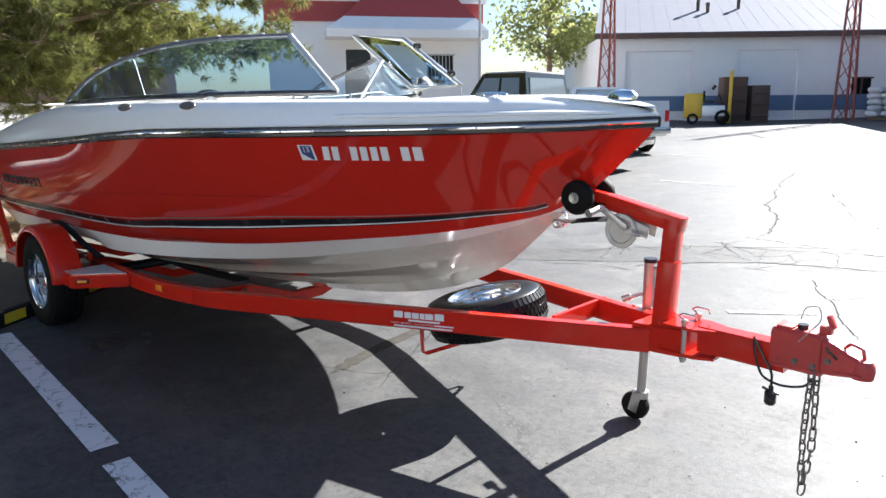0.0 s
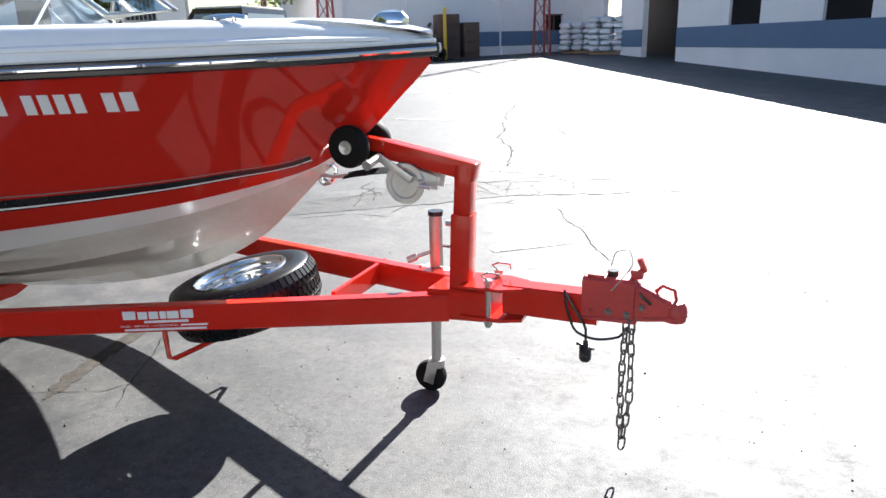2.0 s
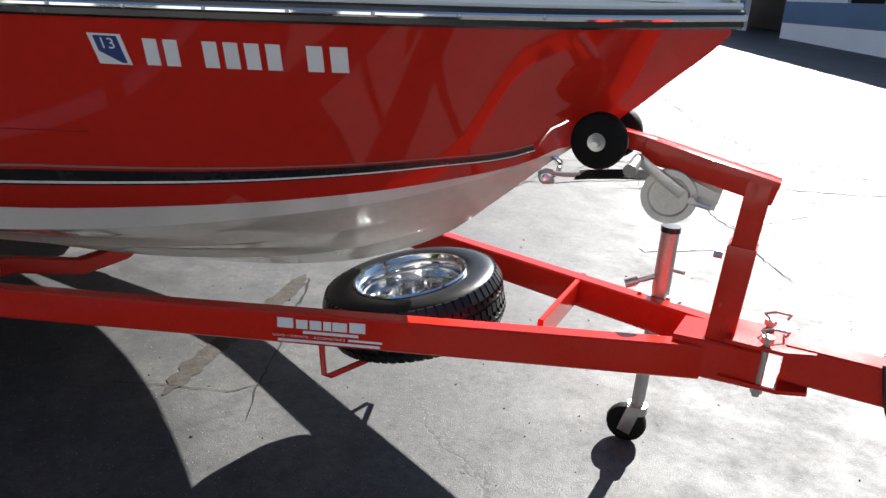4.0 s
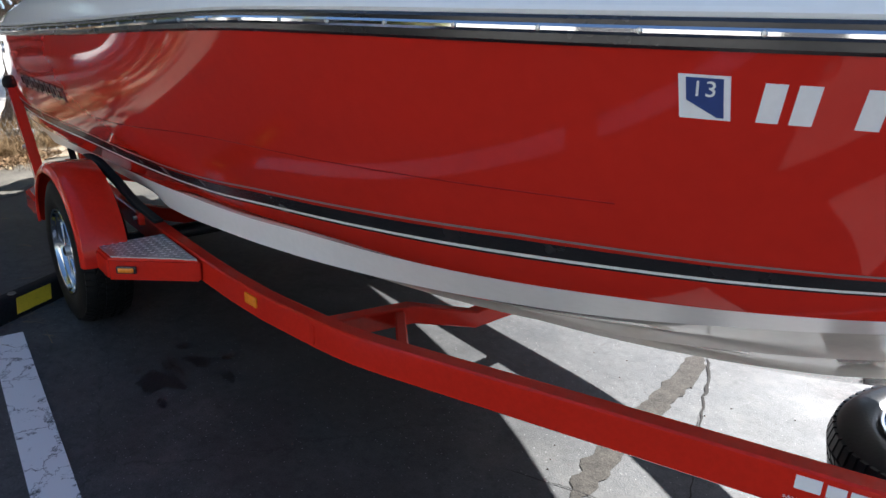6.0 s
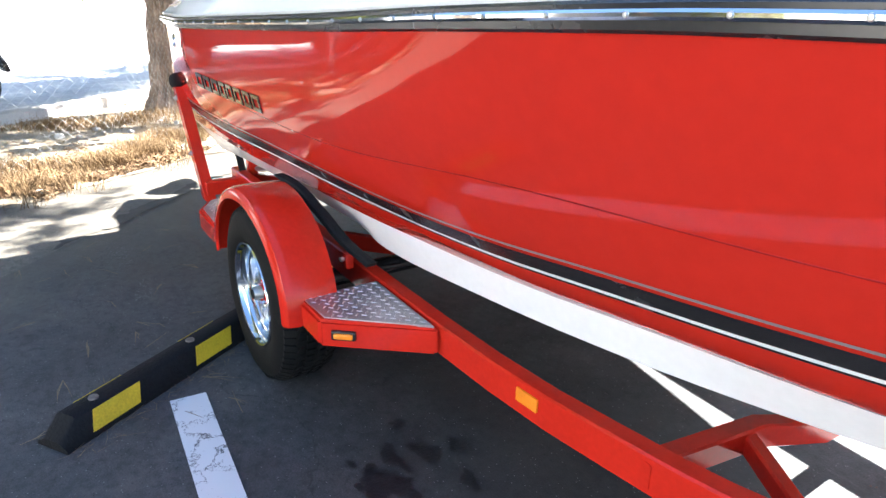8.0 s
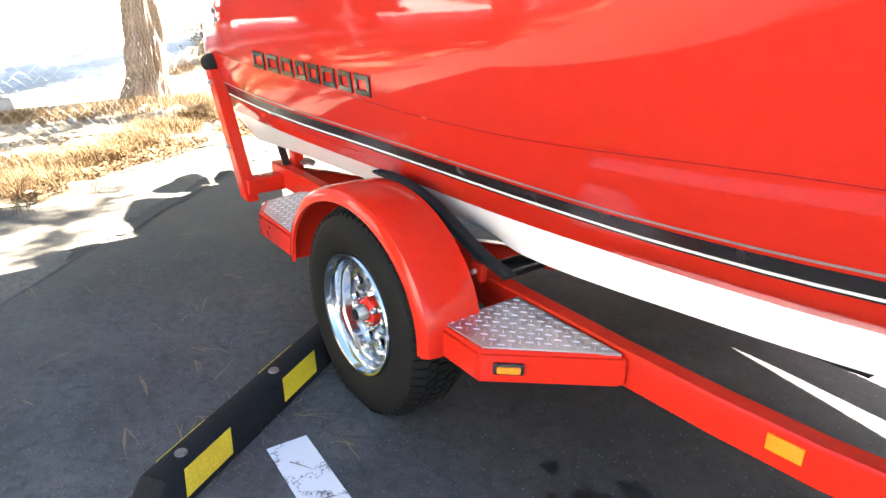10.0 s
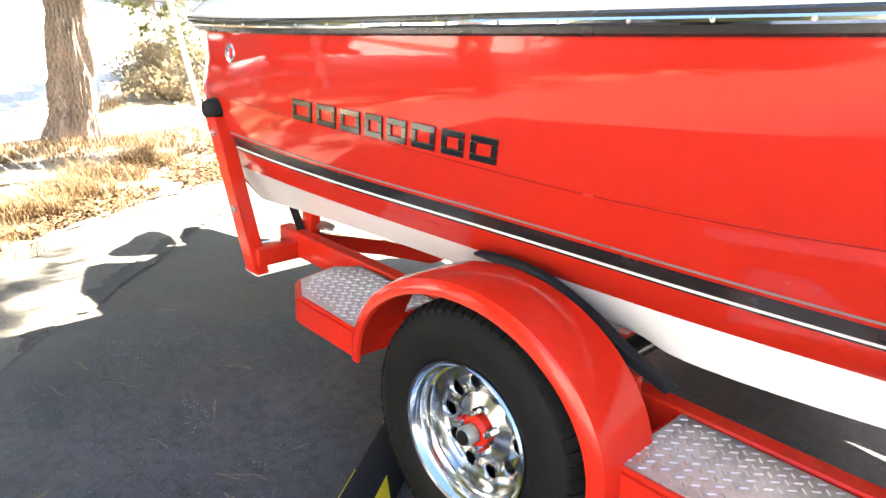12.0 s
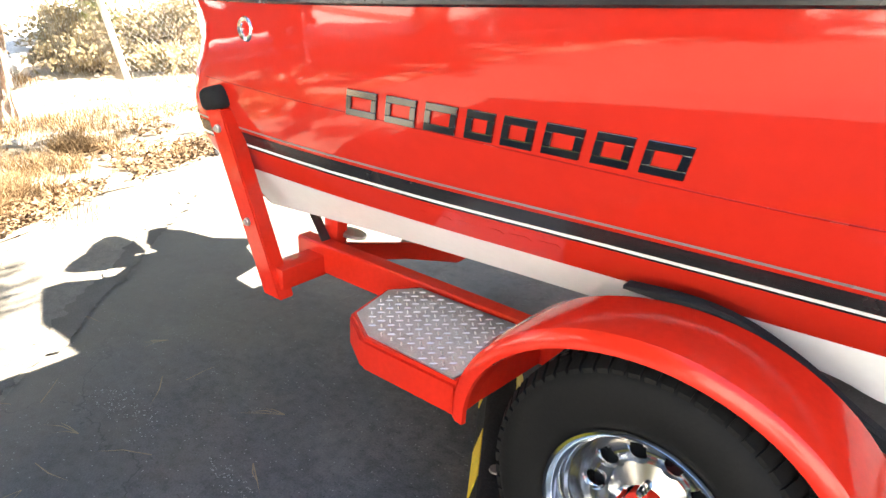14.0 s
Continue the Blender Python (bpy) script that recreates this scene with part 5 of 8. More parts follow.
    cyl(bm, (4.335, -0.09, 1.07), (4.395, -0.09, 1.06), 0.008, seg=8)
    part("crank", bm, ZINC, winch, "zinc crank arm")
    bm = bmesh.new()
    cyl(bm, (4.18, -0.075, 1.165), (4.18, -0.17, 1.15), 0.016, seg=14)
    cyl(bm, (4.18, -0.165, 1.151), (4.18, -0.178, 1.149), 0.019, seg=14)
    part("crank_grip", bm, STEEL, winch, "steel crank grip")
    bm = bmesh.new()
    sweep(bm, [[(x, -0.027, z - 0.010), (x, -0.027, z - 0.006), (x, 0.027, z + 0.010), (x, 0.027, z + 0.006)] for x, z in ((4.262, 1.108), (4.21, 1.107), (4.12, 1.096), (4.04, 1.083), (3.985, 1.072))])
    part("winch_strap", bm, CARPET, trailer, "black webbing winch strap")
    bm = bmesh.new()
    tube(bm, along([(3.995, 0, 1.074), (3.93, 0, 1.066), (3.885, 0.0, 1.070), (3.865, 0, 1.052), (3.88, 0, 1.032), (3.915, 0, 1.04)], 18), 0.008, 8)
    part("strap_hook", bm, STEEL, trailer, "zinc strap hook")


build_tower()


def build_jack():
    x, y = 4.235, 0.30
    bm = bmesh.new()
    cyl(bm, (x + 0.015, y, 0.56), (x + 0.015, y, 0.86), 0.031, seg=24)
    jack = part("jack", bm, STEEL, trailer, "zinc tongue jack on a swivel castor")
    bm = bmesh.new()
    cyl(bm, (x + 0.015, y, 0.855), (x + 0.015, y, 0.875), 0.034, seg=24)
    part("jack_cap", bm, BLACK_GLOSS, jack, "dark jack cap")
    bm = bmesh.new()
    cyl(bm, (x, y, 0.15), (x + 0.01, y, 0.58), 0.024, seg=18)
    part("inner_tube", bm, STEEL, jack, "zinc inner tube")
    bm = bmesh.new()
    box(bm, (x, y - 0.01, 0.605), (0.15, 0.11, 0.014), (0, 0, -24), 0.003)
    box(bm, (x, y - 0.05, 0.56), (0.13, 0.012, 0.1), (0, 0, -24), 0.003)
    for dx in (-0.05, 0.05):
        cyl(bm, (x + dx, y - 0.03, 0.605), (x + dx, y - 0.03, 0.63), 0.009, seg=6)
    part("mount_plate", bm, STEEL, jack, "zinc mounting plate")
    bm = bmesh.new()
    cyl(bm, (x + 0.04, y, 0.72), (x + 0.085, y - 0.01, 0.72), 0.008, seg=8)
    part("stop_pin", bm, STEEL, jack, "steel pin")
    bm = bmesh.new()
    cyl(bm, (x - 0.01, y - 0.02, 0.69), (x - 0.075, y - 0.05, 0.665), 0.01, seg=8)
    cyl(bm, (x - 0.06, y - 0.045, 0.672), (x - 0.1, y - 0.06, 0.655), 0.017, seg=12)
    part("jack_crank", bm, STEEL, jack, "crank with grip")
    bm = bmesh.new()
    cyl(bm, (x + 0.002, y, 0.13), (x + 0.002, y, 0.165), 0.038, seg=18)
    for dy in (-0.035, 0.035):
        box(bm, (x - 0.018, y + dy, 0.105), (0.05, 0.006, 0.11), (0, 14, 0), 0.002)
    part("castor_fork", bm, STEEL, jack, "zinc castor fork")
    bm = bmesh.new()
    lathe(bm, [(0.02, -0.026), (0.06, -0.026), (0.072, -0.018), (0.076, 0), (0.072, 0.018), (0.06, 0.026), (0.02, 0.026)], (x - 0.03, y, 0.077), 'y', 32, closed=True)
    part("castor_wheel", bm, RUBBER, jack, "black castor wheel")


build_jack()


def make_wheel(parent, c, matrix, shiny, name):
    """Tyre, chrome modular rim with round holes, hub; built round the y axis (outer face to -y) and then placed by matrix."""
    m = Matrix.Translation(c) @ matrix
    R = 0.338
    grow = 0.0 if shiny else 0.030

    def put(bm):
        bmesh.ops.transform(bm, matrix=m, verts=bm.verts[:])
        return bm

    def loaded(bm):
        """The road tyres are taller than the spare, flattened and bulged where they stand."""
        if shiny:
            return
        for v in bm.verts:
            r = math.hypot(v.co.x, v.co.z)
            k = (r + grow * (r - 0.205) / 0.133) / r
            v.co.x, v.co.z = v.co.x * k, v.co.z * k
            side = min(1.0, max(0.0, (r - 0.205) / 0.05))
            low = max(0.0, -v.co.z - 0.24) / 0.13
            v.co.y *= 1 + side * ((0.07 if v.co.y < 0 else 0.22) + 0.08 * low)
            floor_z = 0.003 - c[2]
            if v.co.z < floor_z:
                v.co.z = floor_z - 0.002 * (r < 0.33)
    bm = bmesh.new()
    prof = [(0.205, -0.085), (0.216, -0.098), (0.24, -0.108), (0.275, -0.108), (0.30, -0.101), (0.313, -0.092), (0.323, -0.078), (R - 0.007, -0.05),
            (R - 0.007, 0.05), (0.323, 0.078), (0.313, 0.092), (0.30, 0.101), (0.275, 0.108), (0.24, 0.108), (0.216, 0.098), (0.205, 0.085)]
    lathe(bm, prof, (0, 0, 0), 'y', 72, closed=True)
    loaded(bm)
    wheel = part(name, put(bm), RUBBER_SHINE if shiny else RUBBER, parent, "black trailer tyre on a chrome wheel")
    # tread blocks
    bm = bmesh.new()
    n = 64
    for i in range(n):
        t0 = 2 * math.pi * i / n
        for y0, y1, sh in ((-0.092, -0.055, 0.0), (-0.05, -0.02, 0.5), (-0.015, 0.015, 0.0), (0.02, 0.05, 0.5), (0.055, 0.092, 0.0)):
            a0, a1 = t0 + sh * 2 * math.pi / n, t0 + (sh + 0.72) * 2 * math.pi / n
            vs = []
            for rr in (0, 1):
                for a, y in ((a0, y0), (a1, y0 + (0.012 if sh else 0)), (a1, y1), (a0, y1 - (0.012 if sh else 0))):
                    base = 0.326 if abs(y) < 0.06 else 0.314
                    top = 0.3385 if abs(y) < 0.06 else (0.337 if abs(y) < 0.07 else 0.322)
                    r = top if rr else base - 0.006
                    vs.append(bm.verts.new((r * math.cos(a), y, r * math.sin(a))))
            for f in ((4, 5, 6, 7), (0, 1, 5, 4), (1, 2, 6, 5), (2, 3, 7, 6), (3, 0, 4, 7)):
                bm.faces.new([vs[q] for q in f])
    bmesh.ops.recalc_face_normals(bm, faces=bm.faces[:])
    loaded(bm)
    part("tread", put(bm), RUBBER_SHINE if shiny else RUBBER, wheel, "tread blocks", smooth=False, kind="stuff")
    # rim barrel and lip
    bm = bmesh.new()
    lathe(bm, [(0.211, -0.092), (0.216, -0.102), (0.212, -0.109), (0.205, -0.106), (0.200, -0.092), (0.197, -0.086), (0.190, -0.082), (0.186, -0.072), (0.185, -0.058), (0.179, -0.054), (0.176, -0.044), (0.175, -0.03), (0.170, -0.02), (0.168, 0.08), (0.205, 0.095), (0.212, 0.09)], (0, 0, 0), 'y', 64)
    part("rim", put(bm), RIM_METAL, wheel, "chrome rim")
    # disc with round holes
    bm = bmesh.new()
    holes, hr, hc = 10, 0.023, 0.128
    ring = 120
    inner_r, outer_r = 0.052, 0.172

    def dish(r):
        return -0.012 - 0.022 * max(0, (0.10 - r) / 0.05) if r < 0.10 else -0.012 - 0.014 * math.sin((r - 0.10) / 0.072 * math.pi)
    rad = [inner_r, 0.06, 0.072, 0.085, 0.097, 0.106, 0.112, 0.118, 0.124, 0.130, 0.136, 0.142, 0.148, 0.155, 0.163, outer_r]
    grid = [[bm.verts.new((r * math.cos(2 * math.pi * i / ring), dish(r), r * math.sin(2 * math.pi * i / ring))) for i in range(ring)] for r in rad]
    for a in range(len(rad) - 1):
        for i in range(ring):
            j = (i + 1) % ring
            rm, tm = (rad[a] + rad[a + 1]) / 2, 2 * math.pi * (i + 0.5) / ring
            near = round(tm / (2 * math.pi / holes)) * (2 * math.pi / holes)
            if (rm * math.cos(tm) - hc * math.cos(near)) ** 2 + (rm * math.sin(tm) - hc * math.sin(near)) ** 2 < hr ** 2:
                continue
            bm.faces.new((grid[a][i], grid[a][j], grid[a + 1][j], grid[a + 1][i]))
    disc = bm
    for h in range(holes):
        bm = bmesh.new()
        t = 2 * math.pi * h / holes
        cx, cz = hc * math.cos(t), hc * math.sin(t)
        lo, hi = [], []
        for q in range(16):
            u = 2 * math.pi * q / 16
            for lst, r, y in ((lo, hr + 0.006, dish(hc) - 0.001), (hi, hr, dish(hc) + 0.008)):
                lst.append(bm.verts.new((cx + r * math.cos(u), y, cz + r * math.sin(u))))
        for q in range(16):
            p2 = (q + 1) % 16
            bm.faces.new((lo[q], lo[p2], hi[p2], hi[q]))
        bmesh.ops.recalc_face_normals(bm, faces=bm.faces[:])
        part("hole_rim", put(bm), DISC_METAL, wheel)
    bmesh.ops.recalc_face_normals(disc, faces=disc.faces[:])
    part("wheel_disc", put(disc), DISC_METAL, wheel, "chrome wheel disc with round holes")
    # dark drum behind
    bm = bmesh.new()
    if not shiny:
        lathe(bm, [(0.0005, 0.02), (0.15, 0.02), (0.15, 0.08), (0.0005, 0.08)], (0, 0, 0), 'y', 28)
        part("brake_drum", put(bm), BLACK_GLOSS, wheel, "dark brake drum behind the wheel")
    else:
        bm.free()
    for i in range(5):
        t = 2 * math.pi * (i + 0.3) / 5
        bm = bmesh.new()
        cx, cz = 0.058 * math.cos(t), 0.058 * math.sin(t)
        lathe(bm, [(0.011, -0.03), (0.011, -0.062), (0.008, -0.074), (0.0005, -0.076)], (cx, 0, cz), 'y', 6)
        part("lug_nut", put(bm), CHROME, wheel)
    if not shiny:
        bm = bmesh.new()
        lathe(bm, [(0.046, -0.0), (0.045, -0.052), (0.038, -0.060), (0.030, -0.062), (0.030, -0.066)], (0, 0, 0), 'y', 28)
        part("hub", put(bm), RED_PAINT, wheel, "red painted hub")
        bm = bmesh.new()
        lathe(bm, [(0.026, -0.055), (0.027, -0.096), (0.024, -0.101), (0.017, -0.099), (0.0005, -0.097)], (0, 0, 0), 'y', 24)
        cap = part("hub_cap", put(bm), STEEL, wheel, "bright metal bearing cap")
        bm = bmesh.new()
        lathe(bm, [(0.0205, -0.092), (0.0205, -0.1035), (0.018, -0.1055), (0.0005, -0.1055)], (0, 0, 0), 'y', 20)
        part("rubber_plug", put(bm), RUBBER, cap, "dark rubber plug")
    return wheel


make_wheel(trailer, (0, -1.195, 0.338), Matrix.Identity(4), False, "wheel")
make_wheel(trailer, (0, 1.195, 0.338), Matrix.Rotation(math.pi, 4, 'Z'), False, "wheel")
spare_m = Euler((radians(-90 + 4), radians(0), 0)).to_matrix().to_4x4()
make_wheel(trailer, (3.415, 0.02, 0.495), Matrix.Rotation(radians(-11), 4, 'Y') @ spare_m, True, "spare_wheel")


def build_fender(s):
    cx, cz = 0.0, 0.40
    yo, yi = 1.317, 1.115
    prof = [(0.0, yi), (0.010, yi + 0.0), (0.012, yo - 0.045), (0.004, yo - 0.014), (-0.012, yo - 0.002), (-0.036, yo), (-0.039, yo - 0.012), (-0.018, yo - 0.016), (-0.008, yo - 0.045), (-0.006, yi)]
    secs = []
    n = 36
    Rx, Rz = 0.435, 0.360
    for i in range(-1, n + 2):
        if i < 0:
            ang, drop = 0.0, -i * 0.018
        elif i > n:
            ang, drop = math.pi, (i - n) * 0.018
        else:
            ang, drop = math.pi * i / n, 0.0
        row = []
        for dr, y in prof:
            reach = Rx if math.cos(ang) > 0 else Rx + 0.038
            row.append((cx + (reach + dr) * math.cos(ang), s * y, cz + (Rz + dr) * math.sin(ang) - drop))
        secs.append(row)
    bm = bmesh.new()
    sweep(bm, secs)
    bmesh.ops.recalc_face_normals(bm, faces=bm.faces[:])
    f = part("fender", bm, RED_PAINT, trailer, "glossy red rounded wheel fender")
    # carpeted guide board that rises from the rail to the fender top
    bm = bmesh.new()
    path = along([(0.385, 0.95, 0.53), (0.29, 1.02, 0.615), (0.18, 1.06, 0.70), (0.05, 1.088, 0.758), (-0.07, 1.095, 0.772), (-0.17, 1.095, 0.768)], 25)
    secs = []
    for i, p in enumerate(path):
        d = (path[min(i + 1, 24)] - path[max(i - 1, 0)]).normalized()
        up = Vector((-d.z, 0, d.x)) if d.x > 0 else Vector((d.z, 0, -d.x))
        up = up if up.z > 0 else -up
        c = Vector((p.x, s * p.y, p.z))
        o = Vector((0, 0.02, 0))
        up = up * min(1.0, 0.25 + (24 - i) / 9)
        secs.append([c - o - up * 0.016, c - o + up * 0.010, c - o * 0.6 + up * 0.016, c + o * 0.6 + up * 0.016, c + o + up * 0.010, c + o - up * 0.016])
    sweep(bm, secs)
    bmesh.ops.recalc_face_normals(bm, faces=bm.faces[:])
    part("guide_board", bm, CARPET, trailer, "dark carpeted guide board")
    bm = bmesh.new()
    box(bm, (0.30, s * 1.01, 0.535), (0.05, 0.03, 0.06), (0, 0, 0), 0.005)
    gb = part("board_bracket", bm, RED_PAINT, trailer, "red guide board bracket")
    bm = bmesh.new()
    cyl(bm, (0.30, s * 1.02, 0.54), (0.30, s * 1.04, 0.54), 0.009, seg=6)
    part("bolt", bm, STEEL, gb, "zinc bolt")
    return f


for side in (-1, 1):
    build_fender(side)


def lugs(bm, inside, z, x0, x1, y0, y1):
    """Raised diamond-plate bars over a rectangle, kept where inside() holds."""
    p = 0.036
    i = 0
    y = y0
    while y < y1:
        x = x0 + (p / 2 if i % 2 else 0)
        while x < x1:
            if inside(x, y):
                a = radians(45 if i % 2 else -45)
                ca, sa = math.cos(a), math.sin(a)
                L, Wd, H = 0.0125, 0.0034, 0.0026
                vs = [bm.verts.new((x + u * ca - v * sa, y + u * sa + v * ca, z + h)) for u, v, h in
                      ((-L, 0, -0.0005), (-L * 0.5, Wd, -0.0005), (L * 0.5, Wd, -0.0005), (L, 0, -0.0005), (L * 0.5, -Wd, -0.0005), (-L * 0.5, -Wd, -0.0005), (-L * 0.6, 0, H), (L * 0.6, 0, H))]
                for f in ((0, 6, 1), (1, 6, 7, 2), (2, 7, 3), (3, 7, 4), (4, 7, 6, 5), (5, 6, 0)):
                    bm.faces.new([vs[q] for q in f][::-1])
            x += p
        y += p * 0.5
        i += 1


def in_poly(poly):
    def f(x, y):
        ok = False
        n = len(poly)
        for i in range(n):
            (xa, ya), (xb, yb) = poly[i], poly[(i + 1) % n]
            if (ya > y) != (yb > y) and x < (xb - xa) * (y - ya) / (yb - ya) + xa:
                ok = not ok
        return ok
    return f


def inset_poly(poly, d):
    cx, cy = sum(p[0] for p in poly) / len(poly), sum(p[1] for p in poly) / len(poly)
    out = []
    for x, y in poly:
        v = Vector((x - cx, y - cy))
        out.append((cx + v.x * (1 - d / max(0.05, v.length)), cy + v.y * (1 - d / max(0.05, v.length))))
    return out


def build_step(poly, z0, z1, s):
    poly = [(x, y * s) for x, y in poly]
    if s < 0:
        poly = poly[::-1]
    bm = bmesh.new()
    prism(bm, poly, z0, z1, 0.011)
    st = part("step", bm, RED_PAINT, trailer, "red fender step box")
    pl = inset_poly(poly, 0.024)
    bm = bmesh.new()
    prism(bm, pl, z1 - 0.004, z1 + 0.004, 0.001)
    inner = in_poly(inset_poly(poly, 0.042))
    xs, ys = [p[0] for p in pl], [p[1] for p in pl]
    lugs(bm, inner, z1 + 0.004, min(xs), max(xs), min(ys), max(ys))
    plate_ob = part("tread_plate", bm, PLATE, st, "aluminium diamond tread plate", smooth=False)
    # lugs take the lighter metal that stands in for their glint
    plate_ob.data.materials.append(LUG_GLINT_METAL)
    for f in plate_ob.data.polygons:
        if f.center.z > z1 + 0.0041:
            f.material_index = 1
    return st


for side in (-1, 1):
    build_step([(0.40, 1.255), (0.60, 1.255), (0.86, 0.94), (0.40, 0.93)], 0.372, 0.472, side)
    build_step([(-0.47, 1.30), (-0.80, 1.30), (-0.93, 1.22), (-0.97, 1.03), (-0.90, 0.94), (-0.45, 0.94)], 0.372, 0.472, side)


def build_lamps():
    # marker on the front step
    for s in (-1, 1):
        bm = bmesh.new()
        d = Vector((0.86 - 0.60, s * (0.94 - 1.255), 0)).normalized()
        nrm = Vector((-d.y, d.x, 0)) * (1 if s > 0 else -1)
        nrm = nrm if nrm.y * s > 0 else -nrm
        c = Vector((0.655, s * 1.19, 0.425)) + nrm * 0.004
        ang = math.degrees(math.atan2(d.y, d.x))
        box(bm, c, (0.085, 0.018, 0.034), (0, 0, ang), 0.006)
        bez = part("marker_bezel", bm, BLACK_GLOSS, trailer, "black lamp bezel")
        bm = bmesh.new()
        box(bm, c + nrm * 0.007, (0.066, 0.018, 0.020), (0, 0, ang), 0.006)
        part("marker_lens", bm, AMBER, bez, "amber side marker lens")
        # amber reflector on the rail
        bm = bmesh.new()
        box(bm, (1.285, s * (0.919 if s < 0 else 0.939), 0.437), (0.085, 0.008, 0.042), (0, 0, 4 if s < 0 else 0), 0.002)
        part("reflector", bm, AMBER, trailer, "amber side reflector")
    # rear guide posts with caps and lights
    for s in (-1, 1):
        bm = bmesh.new()
        lo, hi = Vector((-1.41, s * 1.10, 0.325)), Vector((-1.585, s * 1.155, 0.955))
        d = (hi - lo).normalized()
        secs = []
        for t in (0, 1):
            p = lo + (hi - lo) * t
            secs.append([p + Vector((u, v, 0)) for u, v in ((-0.045, -0.03), (0.045, -0.03), (0.045, 0.03), (-0.045, 0.03))])
        sweep(bm, secs)
        bmesh.ops.bevel(bm, geom=bm.edges[:], offset=0.005, segments=2, affect='EDGES')
        post = part("guide_post", bm, RED_PAINT, trailer, "red leaning rear guide post")
        bm = bmesh.new()
        box(bm, (-1.592, s * 1.157, 0.985), (0.115, 0.085, 0.075), (0, -15.5, 0), 0.034, 4)
        part("post_cap", bm, CARPET, post, "dark carpet cap")
        for t in (0.9, 0.42):
            p = lo + (hi - lo) * t + Vector((0, s * 0.032, 0))
            bm = bmesh.new()
            lathe(bm, [(0.014, -0.006), (0.014, 0.006), (0.008, 0.007), (0.008, 0.014), (0.0005, 0.015)], (0, 0, 0), 'y', 10)
            if s < 0:
                bmesh.ops.scale(bm, vec=(1, -1, 1), verts=bm.verts[:])
            bmesh.ops.translate(bm, vec=p, verts=bm.verts[:])
            bmesh.ops.recalc_face_normals(bm, faces=bm.faces[:])
            part("bolt", bm, STEEL, post, "zinc bolt")
        bm = bmesh.new()
        box(bm, (-1.405, s * 1.02, 0.40), (0.09, 0.2, 0.075), bevel=0.004)
        part("post_bracket", bm, RED_PAINT, trailer, "red guide post bracket")
        bm = bmesh.new()
        box(bm, (-1.452, s * 1.1, 0.38), (0.012, 0.055, 0.10), (0, -15, 0), 0.004)
        part("tail_lamp", bm, TAIL_RED, trailer, "red tail lamp")
        bm = bmesh.new()
        box(bm, (-1.40, s * 0.84, 0.53), (0.07, 0.05, 0.16), (0, 4, 0), 0.005)
        part("bunk_bracket", bm, RED_PAINT, trailer, "red bunk bracket")
        bm = bmesh.new()
        lathe(bm, [(0.045, 0), (0.045, 0.012), (0.03, 0.02), (0.0005, 0.022)], (0, 0, 0), 'z', 18)
        bmesh.ops.scale(bm, vec=(1.5, 0.8, 1), verts=bm.verts[:])
        bmesh.ops.translate(bm, vec=(-1.36, s * 0.80, 0.478), verts=bm.verts[:])
        part("tie_down_ring", bm, STEEL, trailer, "zinc tie-down plate")
        # bunks
        bm = bmesh.new()
        sec = []
        for x in [-1.55 + 0.12 * i for i in range(24)]:
            y = 0.25
            z = keel_z(x) + (chine_z(x) - keel_z(x)) * (y / chine_y(x)) - 0.025
            sec.append([(x, s * (y - 0.06), z - 0.045), (x, s * (y - 0.06), z - 0.018), (x, s * (y + 0.06), z + 0.012), (x, s * (y + 0.06), z - 0.03)])
        sweep(bm, sec)
        bmesh.ops.recalc_face_normals(bm, faces=bm.faces[:])
        part("bunk", bm, CARPET, trailer, "dark carpeted bunk board")
        # transom strap
        bm = bmesh.new()
        sweep(bm, [[(x, s * 0.90 - 0.02, z), (x, s * 0.90 + 0.02, z), (x - 0.004, s * 0.90 + 0.02, z), (x - 0.004, s * 0.90 - 0.02, z)] for x, z in ((-1.38, 0.47), (-1.47, 0.60), (-1.60, 0.78))])
        part("tie_down_strap", bm, BLACK_GLOSS, trailer, "black tie-down strap")
    # wire rests under the spare wheel
    for s, yy in ((-1, -0.35), (1, 0.45)):
        bm = bmesh.new()
        y_in = yy * 0.4
        tube(bm, [(3.24, yy - s * 0.02, 0.46), (3.27, yy, 0.315), (3.29, yy - s * 0.01, 0.31), (3.42, y_in, 0.36), (3.46, 0, 0.385)], 0.011, 8)
        part("spare_rest", bm, RED_PAINT, trailer, "red bent rod under the spare wheel")
    # printed decal on the rail: plain pale bars
    yf = lambda x: -(0.812 + (0.035 - 0.812) * ((x - 1.92) / (4.44 - 1.92))) - 0.0335
    def bar(xa, xb, za, zb):
        bm = bmesh.new()
        secs = []
        for x in (xa, xb):
            zt = rail_top(x)
            y = yf(x)
            secs.append([(x, y, zt + za), (x, y - 0.0015, zt + za), (x, y - 0.0015, zt + zb), (x, y, zt + zb)])
        sweep(bm, secs)
        bmesh.ops.recalc_face_normals(bm, faces=bm.faces[:])
        part("decal_bar", bm, STICKER, trailer, "plain white bar of a printed decal")
    def words(body, xa, xb, za, zb):
        cu = bpy.data.curves.new("words", 'FONT')
        cu.body, cu.size, cu.extrude, cu.resolution_u = body, 0.01, 0.0, 2
        tmp = new("words", cu)
        bpy.context.view_layer.update()
        me = bpy.data.meshes.new_from_object(tmp)
        bpy.data.objects.remove(tmp)
        lo, hi = min(v.co.x for v in me.vertices), max(v.co.x for v in me.vertices)
        top = max(v.co.y for v in me.vertices)
        for v in me.vertices:
            x = xa + (xb - xa) * (v.co.x - lo) / (hi - lo)
